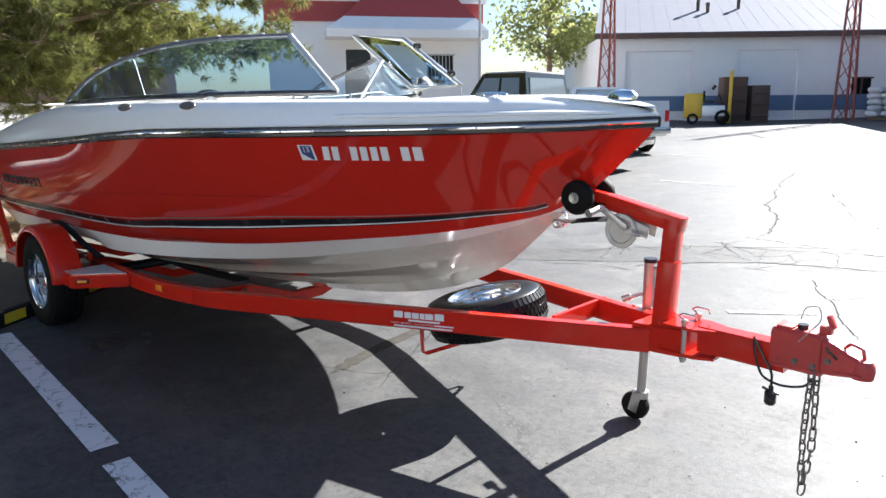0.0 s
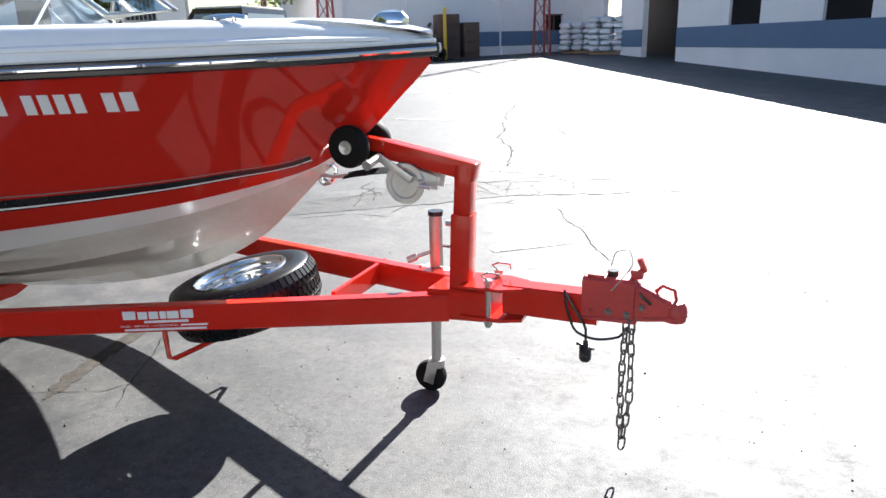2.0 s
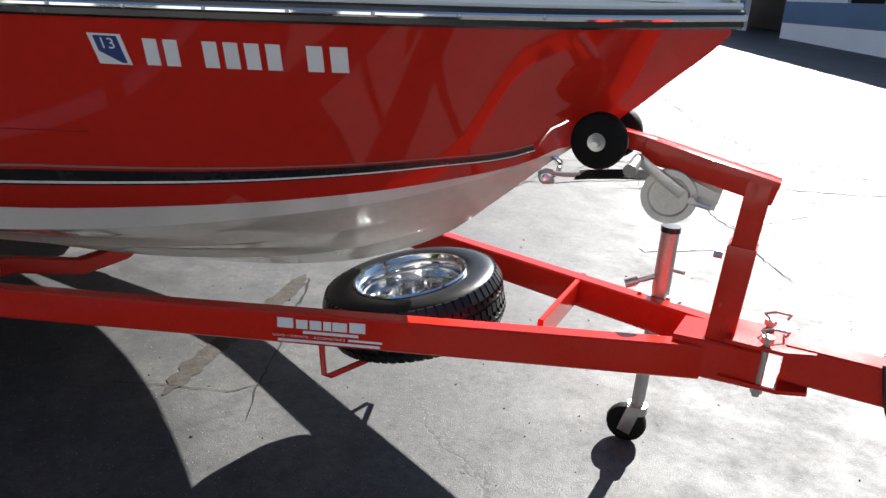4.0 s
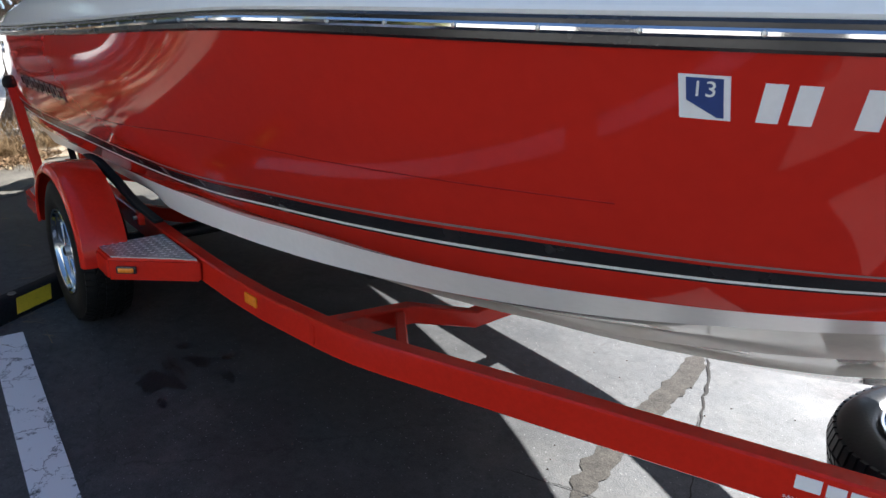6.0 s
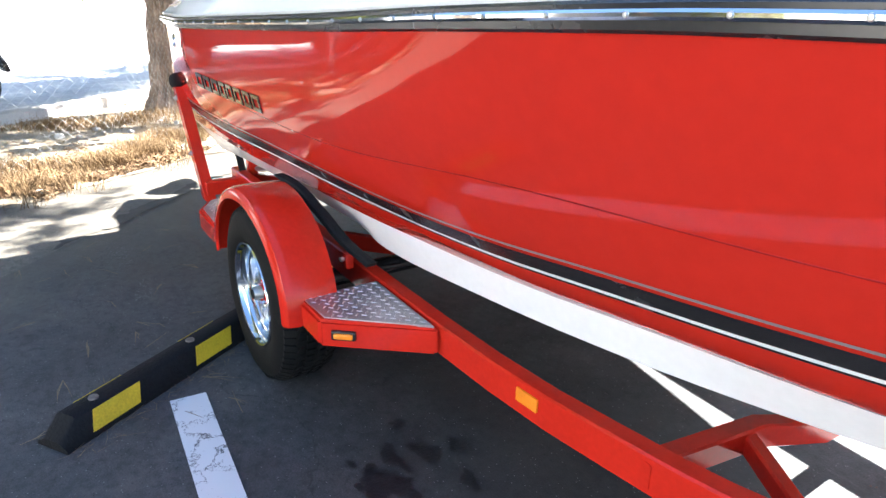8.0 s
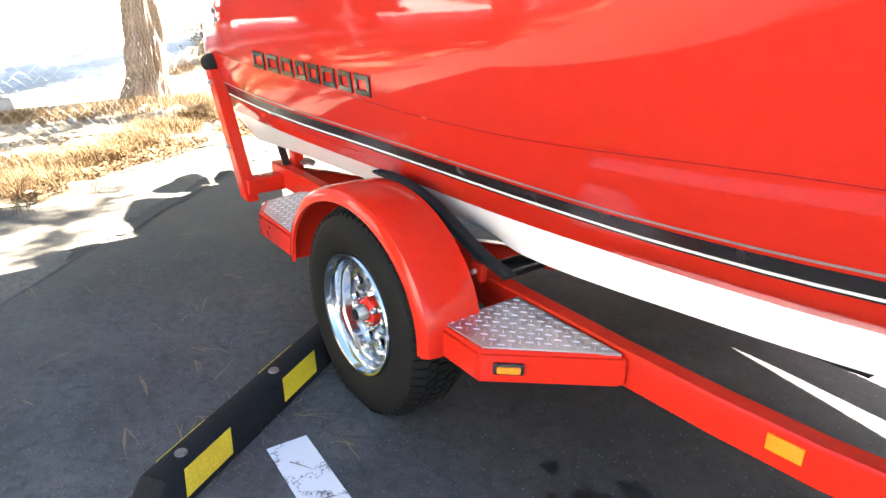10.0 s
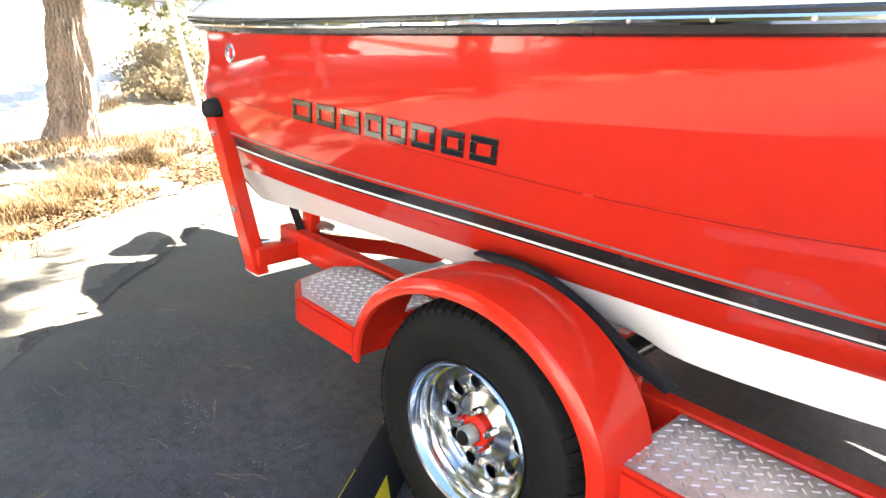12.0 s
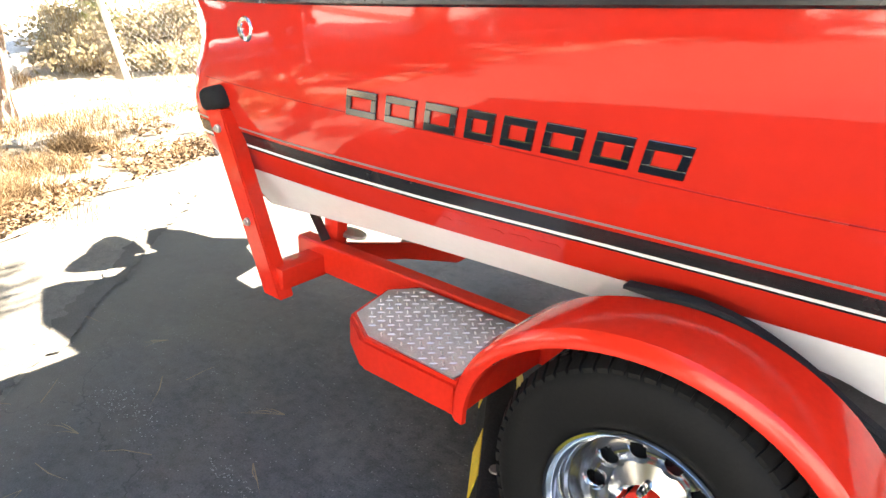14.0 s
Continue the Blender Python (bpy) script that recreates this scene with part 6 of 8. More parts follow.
            v.co = (x, yf(x) - 0.0015, rail_top(x) + za + (zb - za) * v.co.y / top)
        me.materials.append(STICKER)
        ob = new("decal_words", me)
        ob.parent = trailer
        tagged(ob, "small white printed words on the rail")

    for i, w in enumerate((0.062, 0.045, 0.045, 0.03, 0.055, 0.06)):
        xs = 3.165 + sum((0.062, 0.045, 0.045, 0.03, 0.055, 0.06)[:i])
        bar(xs, xs + w * 0.84, -0.052, -0.016 if i in (0, 5) else -0.02)
    bar(3.25, 3.43, -0.069, -0.059)
    words("SALES - SERVICE - ACCESSORIES", 3.147, 3.388, -0.085, -0.077)
    bar(3.398, 3.507, -0.085, -0.078)
    bar(3.165, 3.50, -0.102, -0.093)


build_lamps()

# ---- wheel stop ----


def build_stop(at, ang, label):
    st = thing("wheel_stop", label, "wheel stop", "wheel stops", at=at)
    L = 1.83
    H, B, T = 0.10, 0.075, 0.035
    bm = bmesh.new()
    secs = []
    for u, k in ((-L / 2, 0.35), (-L / 2 + 0.07, 1.0), (L / 2 - 0.07, 1.0), (L / 2, 0.35)):
        h = H * k
        secs.append([(u, -B, 0), (u, -B, 0.012), (u, -T - 0.012, h - 0.008), (u, -T, h), (u, T, h), (u, T + 0.012, h - 0.008), (u, B, 0.012), (u, B, 0)])
    sweep(bm, secs)
    bmesh.ops.recalc_face_normals(bm, faces=bm.faces[:])
    m = Matrix.Rotation(ang, 4, 'Z')

    def fin(bm):
        bmesh.ops.transform(bm, matrix=Matrix.Translation(at) @ m, verts=bm.verts[:])
        return bm
    part("body", fin(bm), STOP_BLACK, st, "black recycled rubber body")
    for u in (-0.70, -0.195, 0.31, 0.755):
        for s in (-1, 1):
            bm = bmesh.new()
            w = 0.105
            o = 0.0025
            q = [(-w, 0.02), (w, 0.02), (w, 0.09), (-w, 0.09)]
            pts = []
            for dx, z in q:
                y = B + (T + 0.012 - B) * (z - 0.012) / (0.092 - 0.012)
                pts.append((u + dx + (0.03 if z > 0.05 else 0), s * (y + o), z + o))
            ins = [(a, b - s * 0.005, c - 0.004) for a, b, c in pts]
            sweep(bm, [pts, ins])
            bmesh.ops.recalc_face_normals(bm, faces=bm.faces[:])
            part("reflective_panel", fin(bm), STOP_YELLOW, st, "scuffed yellow reflective panel")
    for u in (-0.73, -0.25, 0.25, 0.73):
        bm = bmesh.new()
        lathe(bm, [(0.02, 0.098), (0.018, 0.106), (0.0005, 0.108)], (u, 0, 0), 'z', 12)
        part("anchor_bolt", fin(bm), RUSTY, st, "rusty anchor bolt")
    return st


build_stop((-0.33, -1.316, 0.0), math.atan2(0.62, -0.40), "black rubber wheel stop with yellow panels against the tyre")

# ---- pine tree ----
rnd = random.Random(11)


def limb_path(p0, d, length, n=7, droop=0.0, wander=0.25):
    pts = [Vector(p0)]
    d = Vector(d).normalized()
    for i in range(n):
        d = (d + Vector((rnd.uniform(-wander, wander), rnd.uniform(-wander, wander), rnd.uniform(-wander, wander) * 0.6 - droop))).normalized()
        pts.append(pts[-1] + d * (length / n))
    return pts


def build_pine(base, h, label, low_at=1.95, count=64, shade_limbs=()):
    tree = thing("pine_tree", label, "tree", at=(base[0], base[1], 0))
    bm = bmesh.new()
    secs = []
    lean = Vector((0.02, 0.0, 0))
    n, rings = 64, 110
    for i in range(rings):
        z = -0.25 + (h + 0.25) * (i / (rings - 1)) ** 1.9
        r = 0.215 * (1 - 0.8 * z / h) + 0.12 * math.exp(-max(0, z + 0.08) / 0.16)
        row = []
        for k in range(n):
            t = 2 * math.pi * k / n
            g = noise.noise((math.cos(t) * 2.0, math.sin(t) * 2.0, z * 1.2)) * 0.09 - abs(noise.noise((math.cos(t) * 6, math.sin(t) * 6, z * 2.2 + 9))) * 0.10 + noise.noise((math.cos(t) * 14, math.sin(t) * 14, z * 7)) * 0.035
            rr = r + g * (0.6 + r)
            row.append((base[0] + lean.x * z + rr * math.cos(t) + 0.03 * math.sin(z * 1.5), base[1] + rr * math.sin(t), z))
        secs.append(row)
    sweep(bm, secs)
    part("trunk", bm, BARK, tree, "grey-brown furrowed pine trunk")
    tufts = []
    limbs_bm = bmesh.new()
    for i in range(count):
        z = low_at + (h - 0.45 - low_at) * (i / (count - 1)) ** 1.25
        a = i * 2.399 + rnd.uniform(-0.3, 0.3)
        toward = math.cos(a - radians(35 if z > 3.1 else 125))
        low = z < 2.9 and radians(20) < a % (2 * math.pi) < radians(113)
        L = (1.7 if low else 3.3 + 1.9 * max(0, toward)) * (1 - 0.62 * (z - 1.9) / (h - 1.9)) * rnd.uniform(0.75, 1.1)
        p0 = Vector((base[0] + lean.x * z, base[1], z))
        path = limb_path(p0, (math.cos(a), math.sin(a), rnd.uniform(-0.05, 0.35)), L, 8, 0.03, 0.16)
        r0 = 0.065 * (1 - 0.6 * z / h)
        tube(limbs_bm, path, r0, 6, radii=[r0 * (1 - 0.85 * k / 8) for k in range(9)])
        for k in range(2, 9):
            for _ in range(9):
                sub = limb_path(path[k], (rnd.uniform(-1, 1), rnd.uniform(-1, 1), rnd.uniform(-0.35, 0.7)), rnd.uniform(0.35, 0.95), 4, 0.02, 0.3)
                tube(limbs_bm, sub, 0.01, 4, radii=[0.011, 0.009, 0.008, 0.006, 0.004])
                for q in (1, 2, 3, 4):
                    for _ in range(3):
                        tufts.append((sub[q] + Vector((rnd.uniform(-0.06, 0.06), rnd.uniform(-0.06, 0.06), rnd.uniform(-0.05, 0.05))), (sub[q] - sub[q - 1]).normalized()))
    # extra heavy limbs, added for the shade they cast on street, dirt and lot
    for ex, ey, ez in shade_limbs:
        p0, p1 = Vector((base[0], base[1], 2.3)), Vector((ex, ey, ez))
        path = [p0 + (p1 - p0) * (k / 8) + Vector((rnd.uniform(-0.1, 0.1), rnd.uniform(-0.1, 0.1), 0.3 * math.sin(math.pi * k / 8))) for k in range(9)]
        tube(limbs_bm, path, 0.05, 6, radii=[0.06 * (1 - 0.8 * k / 8) for k in range(9)])
        for k in range(4, 9):
            for _ in range(7):
                sub = limb_path(path[k], (rnd.uniform(-1, 1), rnd.uniform(-1, 1), rnd.uniform(-0.4, 0.5)), rnd.uniform(0.3, 0.8), 4, 0.02, 0.3)
                tube(limbs_bm, sub, 0.01, 4, radii=[0.011, 0.009, 0.008, 0.006, 0.004])
                for j in (1, 2, 3, 4):
                    for _ in range(3):
                        tufts.append((sub[j] + Vector((rnd.uniform(-0.06, 0.06), rnd.uniform(-0.06, 0.06), rnd.uniform(-0.05, 0.05))), (sub[j] - sub[j - 1]).normalized()))
    part("limb", limbs_bm, BARK, tree, "brown pine limbs", kind="stuff")
    verts, faces = [], []
    for c, d in tufts:
        a, b = axis_frame(d)
        for _ in range(15):
            t = rnd.uniform(0, 2 * math.pi)
            sp = rnd.uniform(0.35, 1.1)
            v = (d * rnd.uniform(0.5, 1.0) + (a * math.cos(t) + b * math.sin(t)) * sp).normalized() * rnd.uniform(0.11, 0.19)
            w = v.cross(Vector((rnd.uniform(-1, 1), rnd.uniform(-1, 1), rnd.uniform(-1, 1)))).normalized() * 0.0062
            i = len(verts)
            verts += [c - w, c + w, c + v]
            faces.append((i, i + 1, i + 2))
    solid_mesh("crown", verts, faces, NEEDLE, tree, "yellow-green long pine needles", kind="stuff")
    return tree


# ends of the added limbs, set where their shadows should fall
SHADE_LIMBS = [(-8.9, 3.6, 3.0), (-10.0, 4.2, 3.1), (-9.6, 2.6, 2.7), (-9.4, 5.8, 3.0), (-10.2, 6.8, 3.0), (-8.6, 5.6, 2.9), (-11.2, 7.6, 3.2), (-9.8, 4.8, 2.9),
               (-8.9, 7.0, 3.2), (-7.6, 3.4, 2.9), (-8.0, 2.6, 2.9), (-4.9, 4.4, 2.8), (-2.2, 2.75, 3.1), (-4.6, 2.6, 2.8), (-4.1, 2.0, 3.0), (-5.5, 1.7, 3.0), (-3.1, 1.5, 3.5), (-2.9, 0.4, 3.9), (-3.8, -0.6, 3.9), (-4.9, 0.2, 3.2), (-5.2, -2.0, 3.2)]
build_pine((-6.62, -0.22), 7.6, "pine tree with furrowed trunk and spreading needle crown", shade_limbs=SHADE_LIMBS)
build_pine((-4.75, -6.0), 7.2, "pine tree whose low branches show mirrored in the hull", 2.5, 44)
build_pine((-4.3, -10.6), 7.4, "pine tree farther along the dirt strip", 1.3, 36)


def leaf_tree(base, h, spread, label, n=2600, seed=3, leaf=0.16, mat=LEAF):
    r2 = random.Random(seed)
    z0 = ground_z(base[0], base[1])
    tree = thing("leafy_tree", label, "tree", at=(base[0], base[1], z0))
    bm = bmesh.new()
    tube(bm, [(base[0], base[1], z0 - 0.1), (base[0] + 0.1, base[1], z0 + h * 0.3), (base[0] - 0.1, base[1] + 0.1, z0 + h * 0.6), (base[0], base[1], z0 + h * 0.9)], 0.2, 10, radii=[0.24, 0.17, 0.11, 0.03])
    part("trunk", bm, BARK, tree, "grey trunk")
    bm = bmesh.new()
    blobs = []
    for i in range(22):
        a = i * 2.4
        z = h * (0.28 + 0.66 * i / 22)
        L = spread * (1.0 - 0.55 * abs(i / 22 - 0.35)) * r2.uniform(0.5, 1.0)
        p0 = Vector((base[0], base[1], z0 + z * 0.9))
        p1 = p0 + Vector((math.cos(a) * L, math.sin(a) * L, r2.uniform(0.2, 0.9)))
        tube(bm, [p0, (p0 + p1) / 2 + Vector((0, 0, 0.2)), p1], 0.04, 5, radii=[0.06, 0.04, 0.015])
        blobs += [(p1, 0.8), ((p0 + p1) / 2, 0.6)]
    part("limb", bm, BARK, tree, "grey limbs", kind="stuff")
    verts, faces = [], []
    for k in range(n):
        c, r = blobs[k % len(blobs)]
        p = c + Vector((r2.gauss(0, 1), r2.gauss(0, 1), r2.gauss(0, 0.8))) * r * 0.62
        u = Vector((r2.uniform(-1, 1), r2.uniform(-1, 1), r2.uniform(-1, 1))).normalized() * leaf
        v = u.cross(Vector((r2.uniform(-1, 1), r2.uniform(-1, 1), r2.uniform(-1, 1)))).normalized() * leaf * 0.5
        i = len(verts)
        verts += [p - u, p + v, p + u, p - v]
        faces.append((i, i + 1, i + 2, i + 3))
    solid_mesh("crown", verts, faces, mat, tree, "many small leaves", kind="stuff")


def build_shrub(base, r, h, label, seed, n=3000):
    """A dry bush of many thin stems with small dusty leaves."""
    r2 = random.Random(seed)
    z0 = ground_z(base[0], base[1])
    bush = thing("shrub", label, "shrub", "shrubs behind the fence", at=(base[0], base[1], z0))
    bm = bmesh.new()
    tips = []
    for k in range(46):
        a, q = r2.uniform(0, 6.283), r2.uniform(0.2, 1.0)
        p0 = Vector((base[0] + 0.25 * r * r2.uniform(-1, 1), base[1] + 0.25 * r * r2.uniform(-1, 1), z0 - 0.05))
        p2 = Vector((base[0] + r * q * math.cos(a), base[1] + r * q * math.sin(a), z0 + h * (1.05 - 0.45 * q) * r2.uniform(0.6, 1.05)))
        p1 = (p0 + p2) / 2 + Vector((0.1 * r2.uniform(-1, 1), 0.1 * r2.uniform(-1, 1), 0.15 * h))
        tube(bm, [p0, p1, p2], 0.012, 4, radii=[0.016, 0.010, 0.004])
        tips.append((p0, p1, p2))
    part("stem", bm, BARK, bush, "thin grey stems", kind="stuff")
    verts, faces = [], []
    for k in range(n):
        p0, p1, p2 = tips[k % len(tips)]
        t = r2.uniform(0.25, 1.08)
        c = (p1 + (p2 - p1) * (2 * t - 1) if t > 0.5 else p0 + (p1 - p0) * (2 * t)) + Vector((r2.gauss(0, 1), r2.gauss(0, 1), r2.gauss(0, 0.8))) * 0.11 * r
        c.z = max(c.z, z0 + 0.02)
        u = Vector((r2.uniform(-1, 1), r2.uniform(-1, 1), r2.uniform(-1, 1))).normalized() * r2.uniform(0.025, 0.06)
        v = u.cross(Vector((r2.uniform(-1, 1), r2.uniform(-1, 1), r2.uniform(-1, 1)))).normalized() * u.length * 0.5
        i = len(verts)
        verts += [c - u, c + v, c + u, c - v]
        faces.append((i, i + 1, i + 2, i + 3))
    solid_mesh("leaves", verts, faces, SHRUB, bush, "small dusty brown leaves", kind="stuff")


build_shrub((-9.3, 3.3), 0.95, 0.8, "dusty brown shrub growing behind the wire fence", 31)
build_shrub((-10.3, 4.6), 1.25, 1.2, "wide dusty brown shrub growing behind the wire fence", 32)
build_shrub((-8.9, 1.75), 0.7, 0.36, "low dry brown brush growing behind the wire fence", 34)
build_shrub((-9.9, 2.3), 0.9, 0.5, "low dry brown brush growing behind the wire fence", 35)
build_shrub((-8.2, 2.45), 0.6, 0.3, "low dry brown brush growing behind the wire fence", 36)
build_shrub((-10.9, 2.6), 1.0, 0.6, "dry brown brush growing behind the wire fence", 37)
build_shrub((-9.9, 6.6), 1.2, 1.3, "dusty brown shrub growing behind the wire fence", 33)

# ---- dirt strip cover ----


def strip_point(r):
    """A random place on the dirt strip."""
    while True:
        i = r.randrange(len(fine_rows) - 14)
        (a, b) = fine_rows[i]
        t = r.random()
        x, y = a[0] + (b[0] - a[0]) * t + r.uniform(-0.1, 0.1), a[1] + (b[1] - a[1]) * t + r.uniform(-0.35, 0.35)
        return x, y, t


def build_cover():
    r = random.Random(21)
    verts, faces = [], []
    clumps = 0
    while clumps < 2600:
        x, y, t = strip_point(r)
        dens = noise.noise((x * 0.9, y * 0.9, 4.0))
        band_w = 0.5 + 0.5 * math.cos((t - 0.25) * 5)
        if dens * 1.5 + band_w * 0.6 < 0.52 + 0.12 * r.random():
            continue
        clumps += 1
        hgt = r.uniform(0.03, 0.13) * (0.7 + 0.9 * max(0, dens))
        for _ in range(13):
            a = r.uniform(0, 6.28)
            px, py = x + r.gauss(0, 0.05), y + r.gauss(0, 0.05)
            z = ground_z(px, py) + 0.008
            dx, dy = math.cos(a) * hgt * r.uniform(0.1, 0.9), math.sin(a) * hgt * r.uniform(0.1, 0.9)
            w = r.uniform(0.0009, 0.0021)
            hh = hgt * r.uniform(0.5, 1.1)
            i = len(verts)
            ox, oy = -w * math.sin(a), w * math.cos(a)
            mx, my, mz = px + dx * 0.45, py + dy * 0.45, z + hh * 0.7
            verts += [(px + ox, py + oy, z), (px - ox, py - oy, z), (mx - ox, my - oy, mz), (mx + ox, my + oy, mz), (px + dx, py + dy, z + hh)]
            faces += [(i, i + 1, i + 2, i + 3), (i + 3, i + 2, i + 4)]
    # a thick dry tussock row along the edge of the strip
    for q in range(700):
        t = r.random()
        x, y = -5.25 + 1.5 * t + r.gauss(0, 0.12), 0.1 - 1.65 * t + r.gauss(0, 0.14)
        if q > 580:
            x, y = -3.75 + 0.85 * t + r.gauss(0, 0.16), -1.4 - 1.0 * t + r.gauss(0, 0.16)
        if noise.noise((x * 2.6, y * 2.6, 7.0)) + 0.5 * noise.noise((x * 7, y * 7, 2.0)) < 0.02:
            continue
        for _ in range(30):
            a, hgt = r.uniform(0, 6.28), r.uniform(0.06, 0.19)
            px, py = x + r.gauss(0, 0.05), y + r.gauss(0, 0.05)
            z = ground_z(px, py) + 0.01
            w = r.uniform(0.0009, 0.0022)
            i = len(verts)
            ox, oy = -w * math.sin(a), w * math.cos(a)
            mx, my, mz = px + math.cos(a) * hgt * 0.4, py + math.sin(a) * hgt * 0.4, z + hgt * 0.6
            verts += [(px + ox, py + oy, z), (px - ox, py - oy, z), (mx - ox, my - oy, mz), (mx + ox, my + oy, mz), (px + math.cos(a) * hgt * 0.9, py + math.sin(a) * hgt * 0.9, z + hgt * r.uniform(0.5, 1.0))]
            faces += [(i, i + 1, i + 2, i + 3), (i + 3, i + 2, i + 4)]
    tagged(solid_mesh("dry_grass", verts, faces, STRAW), "straw-coloured dry weeds along the fence", "dry grass", kind="stuff")
    verts, faces = [], []
    for _ in range(9000):
        x, y, t = strip_point(r)
        if r.random() > 0.55 + 0.6 * noise.noise((x * 1.3, y * 1.3, 1.0)):
            continue
        z = ground_z(x, y) + 0.016 + r.uniform(0, 0.02)
        s = r.uniform(0.005, 0.017)
        a = r.uniform(0, 6.28)
        u, v = Vector((math.cos(a), math.sin(a), r.uniform(-0.5, 0.5))) * s, Vector((-math.sin(a), math.cos(a), r.uniform(-0.5, 0.5))) * s * 0.55
        p = Vector((x, y, z))
        i = len(verts)
        verts += [p - u, p + v, p + u, p - v]
        faces += [(i, i + 1, i + 2, i + 3)]
    tagged(solid_mesh("leaf_litter", verts, faces, LITTER), "scattered pale fallen leaves and needles", "leaf litter", kind="stuff")
    verts, faces = [], []
    for k in range(22000):
        i0 = r.randrange(6, len(fine_rows) - 20)
        (a0, b0), (a1, b1) = fine_rows[i0], fine_rows[i0 + 1]
        q, t = r.random(), abs(r.gauss(0.06, 0.16))
        ex, ey = a0[0] + (a1[0] - a0[0]) * q, a0[1] + (a1[1] - a0[1]) * q
        x, y = ex + (b0[0] - a0[0]) * t, ey + (b0[1] - a0[1]) * t + r.uniform(-0.1, 0.1)
        if noise.noise((x * 1.9, y * 1.9, 3.3)) + 0.45 * noise.noise((x * 6, y * 6, 1.3)) < -0.08:
            continue
        z = ground_z(x, y) + 0.016 + r.uniform(0, 0.035)
        sz, an = r.uniform(0.010, 0.028), r.uniform(0, 6.28)
        u, v = Vector((math.cos(an), math.sin(an), r.uniform(-0.7, 0.7))) * sz, Vector((-math.sin(an), math.cos(an), r.uniform(-0.7, 0.7))) * sz * r.uniform(0.25, 0.6)
        p = Vector((x, y, z))
        i = len(verts)
        verts += [p - u, p + v, p + u, p - v]
        faces.append((i, i + 1, i + 2, i + 3))
    tagged(solid_mesh("dead_leaves", verts, faces, DEAD_LEAF), "brown dead leaves and twigs heaped along the asphalt's edge", "dead leaves", kind="stuff")
    # pine needles fallen on the asphalt
    verts, faces = [], []
    for k in range(48):
        x, y = r.uniform(-2.7, 0.3), r.uniform(-2.7, -1.25)
        for q in range(r.choice((1, 2, 3))):
            a = r.uniform(0, 6.28) if q == 0 else a + r.uniform(-0.35, 0.35)
            L = r.uniform(0.08, 0.19)
            w = 0.0019
            d, n2 = Vector((math.cos(a), math.sin(a), 0)), Vector((-math.sin(a), math.cos(a), 0))
            p = Vector((x, y, 0.003))
            m1 = p + d * L * 0.5 + n2 * r.uniform(-0.012, 0.012) + Vector((0, 0, 0.005))
            e1 = p + d * L + Vector((0, 0, 0.001))
            i = len(verts)
            verts += [p - n2 * w, p + n2 * w, m1 + n2 * w, m1 - n2 * w, e1]
            faces += [(i, i + 1, i + 2, i + 3), (i + 3, i + 2, i + 4)]
    for k in range(80):
        u = r.uniform(-0.95, 0.1)
        o = 0.085 + abs(r.gauss(0, 0.035))
        x, y = -0.33 - 0.542 * u + 0.84 * o, -1.316 + 0.84 * u + 0.542 * o
        a, L = r.uniform(0, 6.28) if k % 3 else 2.14 + r.uniform(-0.3, 0.3), r.uniform(0.03, 0.10)
        d, n2 = Vector((math.cos(a), math.sin(a), 0)), Vector((-math.sin(a), math.cos(a), 0)) * 0.0014
        p = Vector((x, y, 0.003 + r.uniform(0, 0.004)))
        i = len(verts)
        verts += [p - n2, p + n2, p + d * L + Vector((0, 0, 0.003))]
        faces.append((i, i + 1, i + 2))
    tagged(solid_mesh("fallen_needles", verts, faces, DRY_NEEDLE), "brown fallen pine needles on the asphalt", "pine needles", kind="stuff")
    # chips of gravel on the lot
    verts, faces = [], []
    for k in range(900):
        x, y = r.uniform(1.4, 8.0), r.uniform(-2.2, 5.0)
        s = r.uniform(0.002, 0.006) * (1.6 if r.random() < 0.06 else 1)
        i = len(verts)
        verts += [(x + s, y, 0.0), (x - s * 0.5, y + s * 0.8, 0.0), (x - s * 0.5, y - s * 0.8, 0.0), (x, y, s)]
        faces += [(i, i + 1, i + 3), (i + 1, i + 2, i + 3), (i + 2, i, i + 3)]
    tagged(solid_mesh("gravel_chips", verts, faces, BROWN), "small dark chips of gravel on the asphalt", "gravel", kind="stuff")
    # stones and clods in the strip
    verts, faces = [], []
    for k in range(70):
        x, y, t = strip_point(r)
        s = r.uniform(0.02, 0.06)
        bm = bmesh.new()
        bmesh.ops.create_icosphere(bm, subdivisions=1, radius=s, matrix=Matrix.Translation((x, y, ground_z(x, y) + 0.012 + s * 0.3)) @ Matrix.Diagonal((1, r.uniform(0.6, 1), 0.6, 1)))
        i = len(verts)
        for v in bm.verts:
            verts.append(v.co + Vector((r.uniform(-1, 1), r.uniform(-1, 1), r.uniform(-1, 1))) * s * 0.2)
        for f in bm.faces:
            faces.append(tuple(i + v.index for v in f.verts))
        bm.free()
    tagged(solid_mesh("stones", verts, faces, CONCRETE), "pale stones in the dirt", "stones", kind="stuff")


build_cover()

# ---- chain-link fence ----
FENCE = [(-4.3, -9.0), (-4.1, -6.2), (-3.9, -3.3), (-3.9, -1.3), (-6.98, 1.32), (-8.6, 5.0), (-10.2, 10.0), (-12.4, 17.0)]


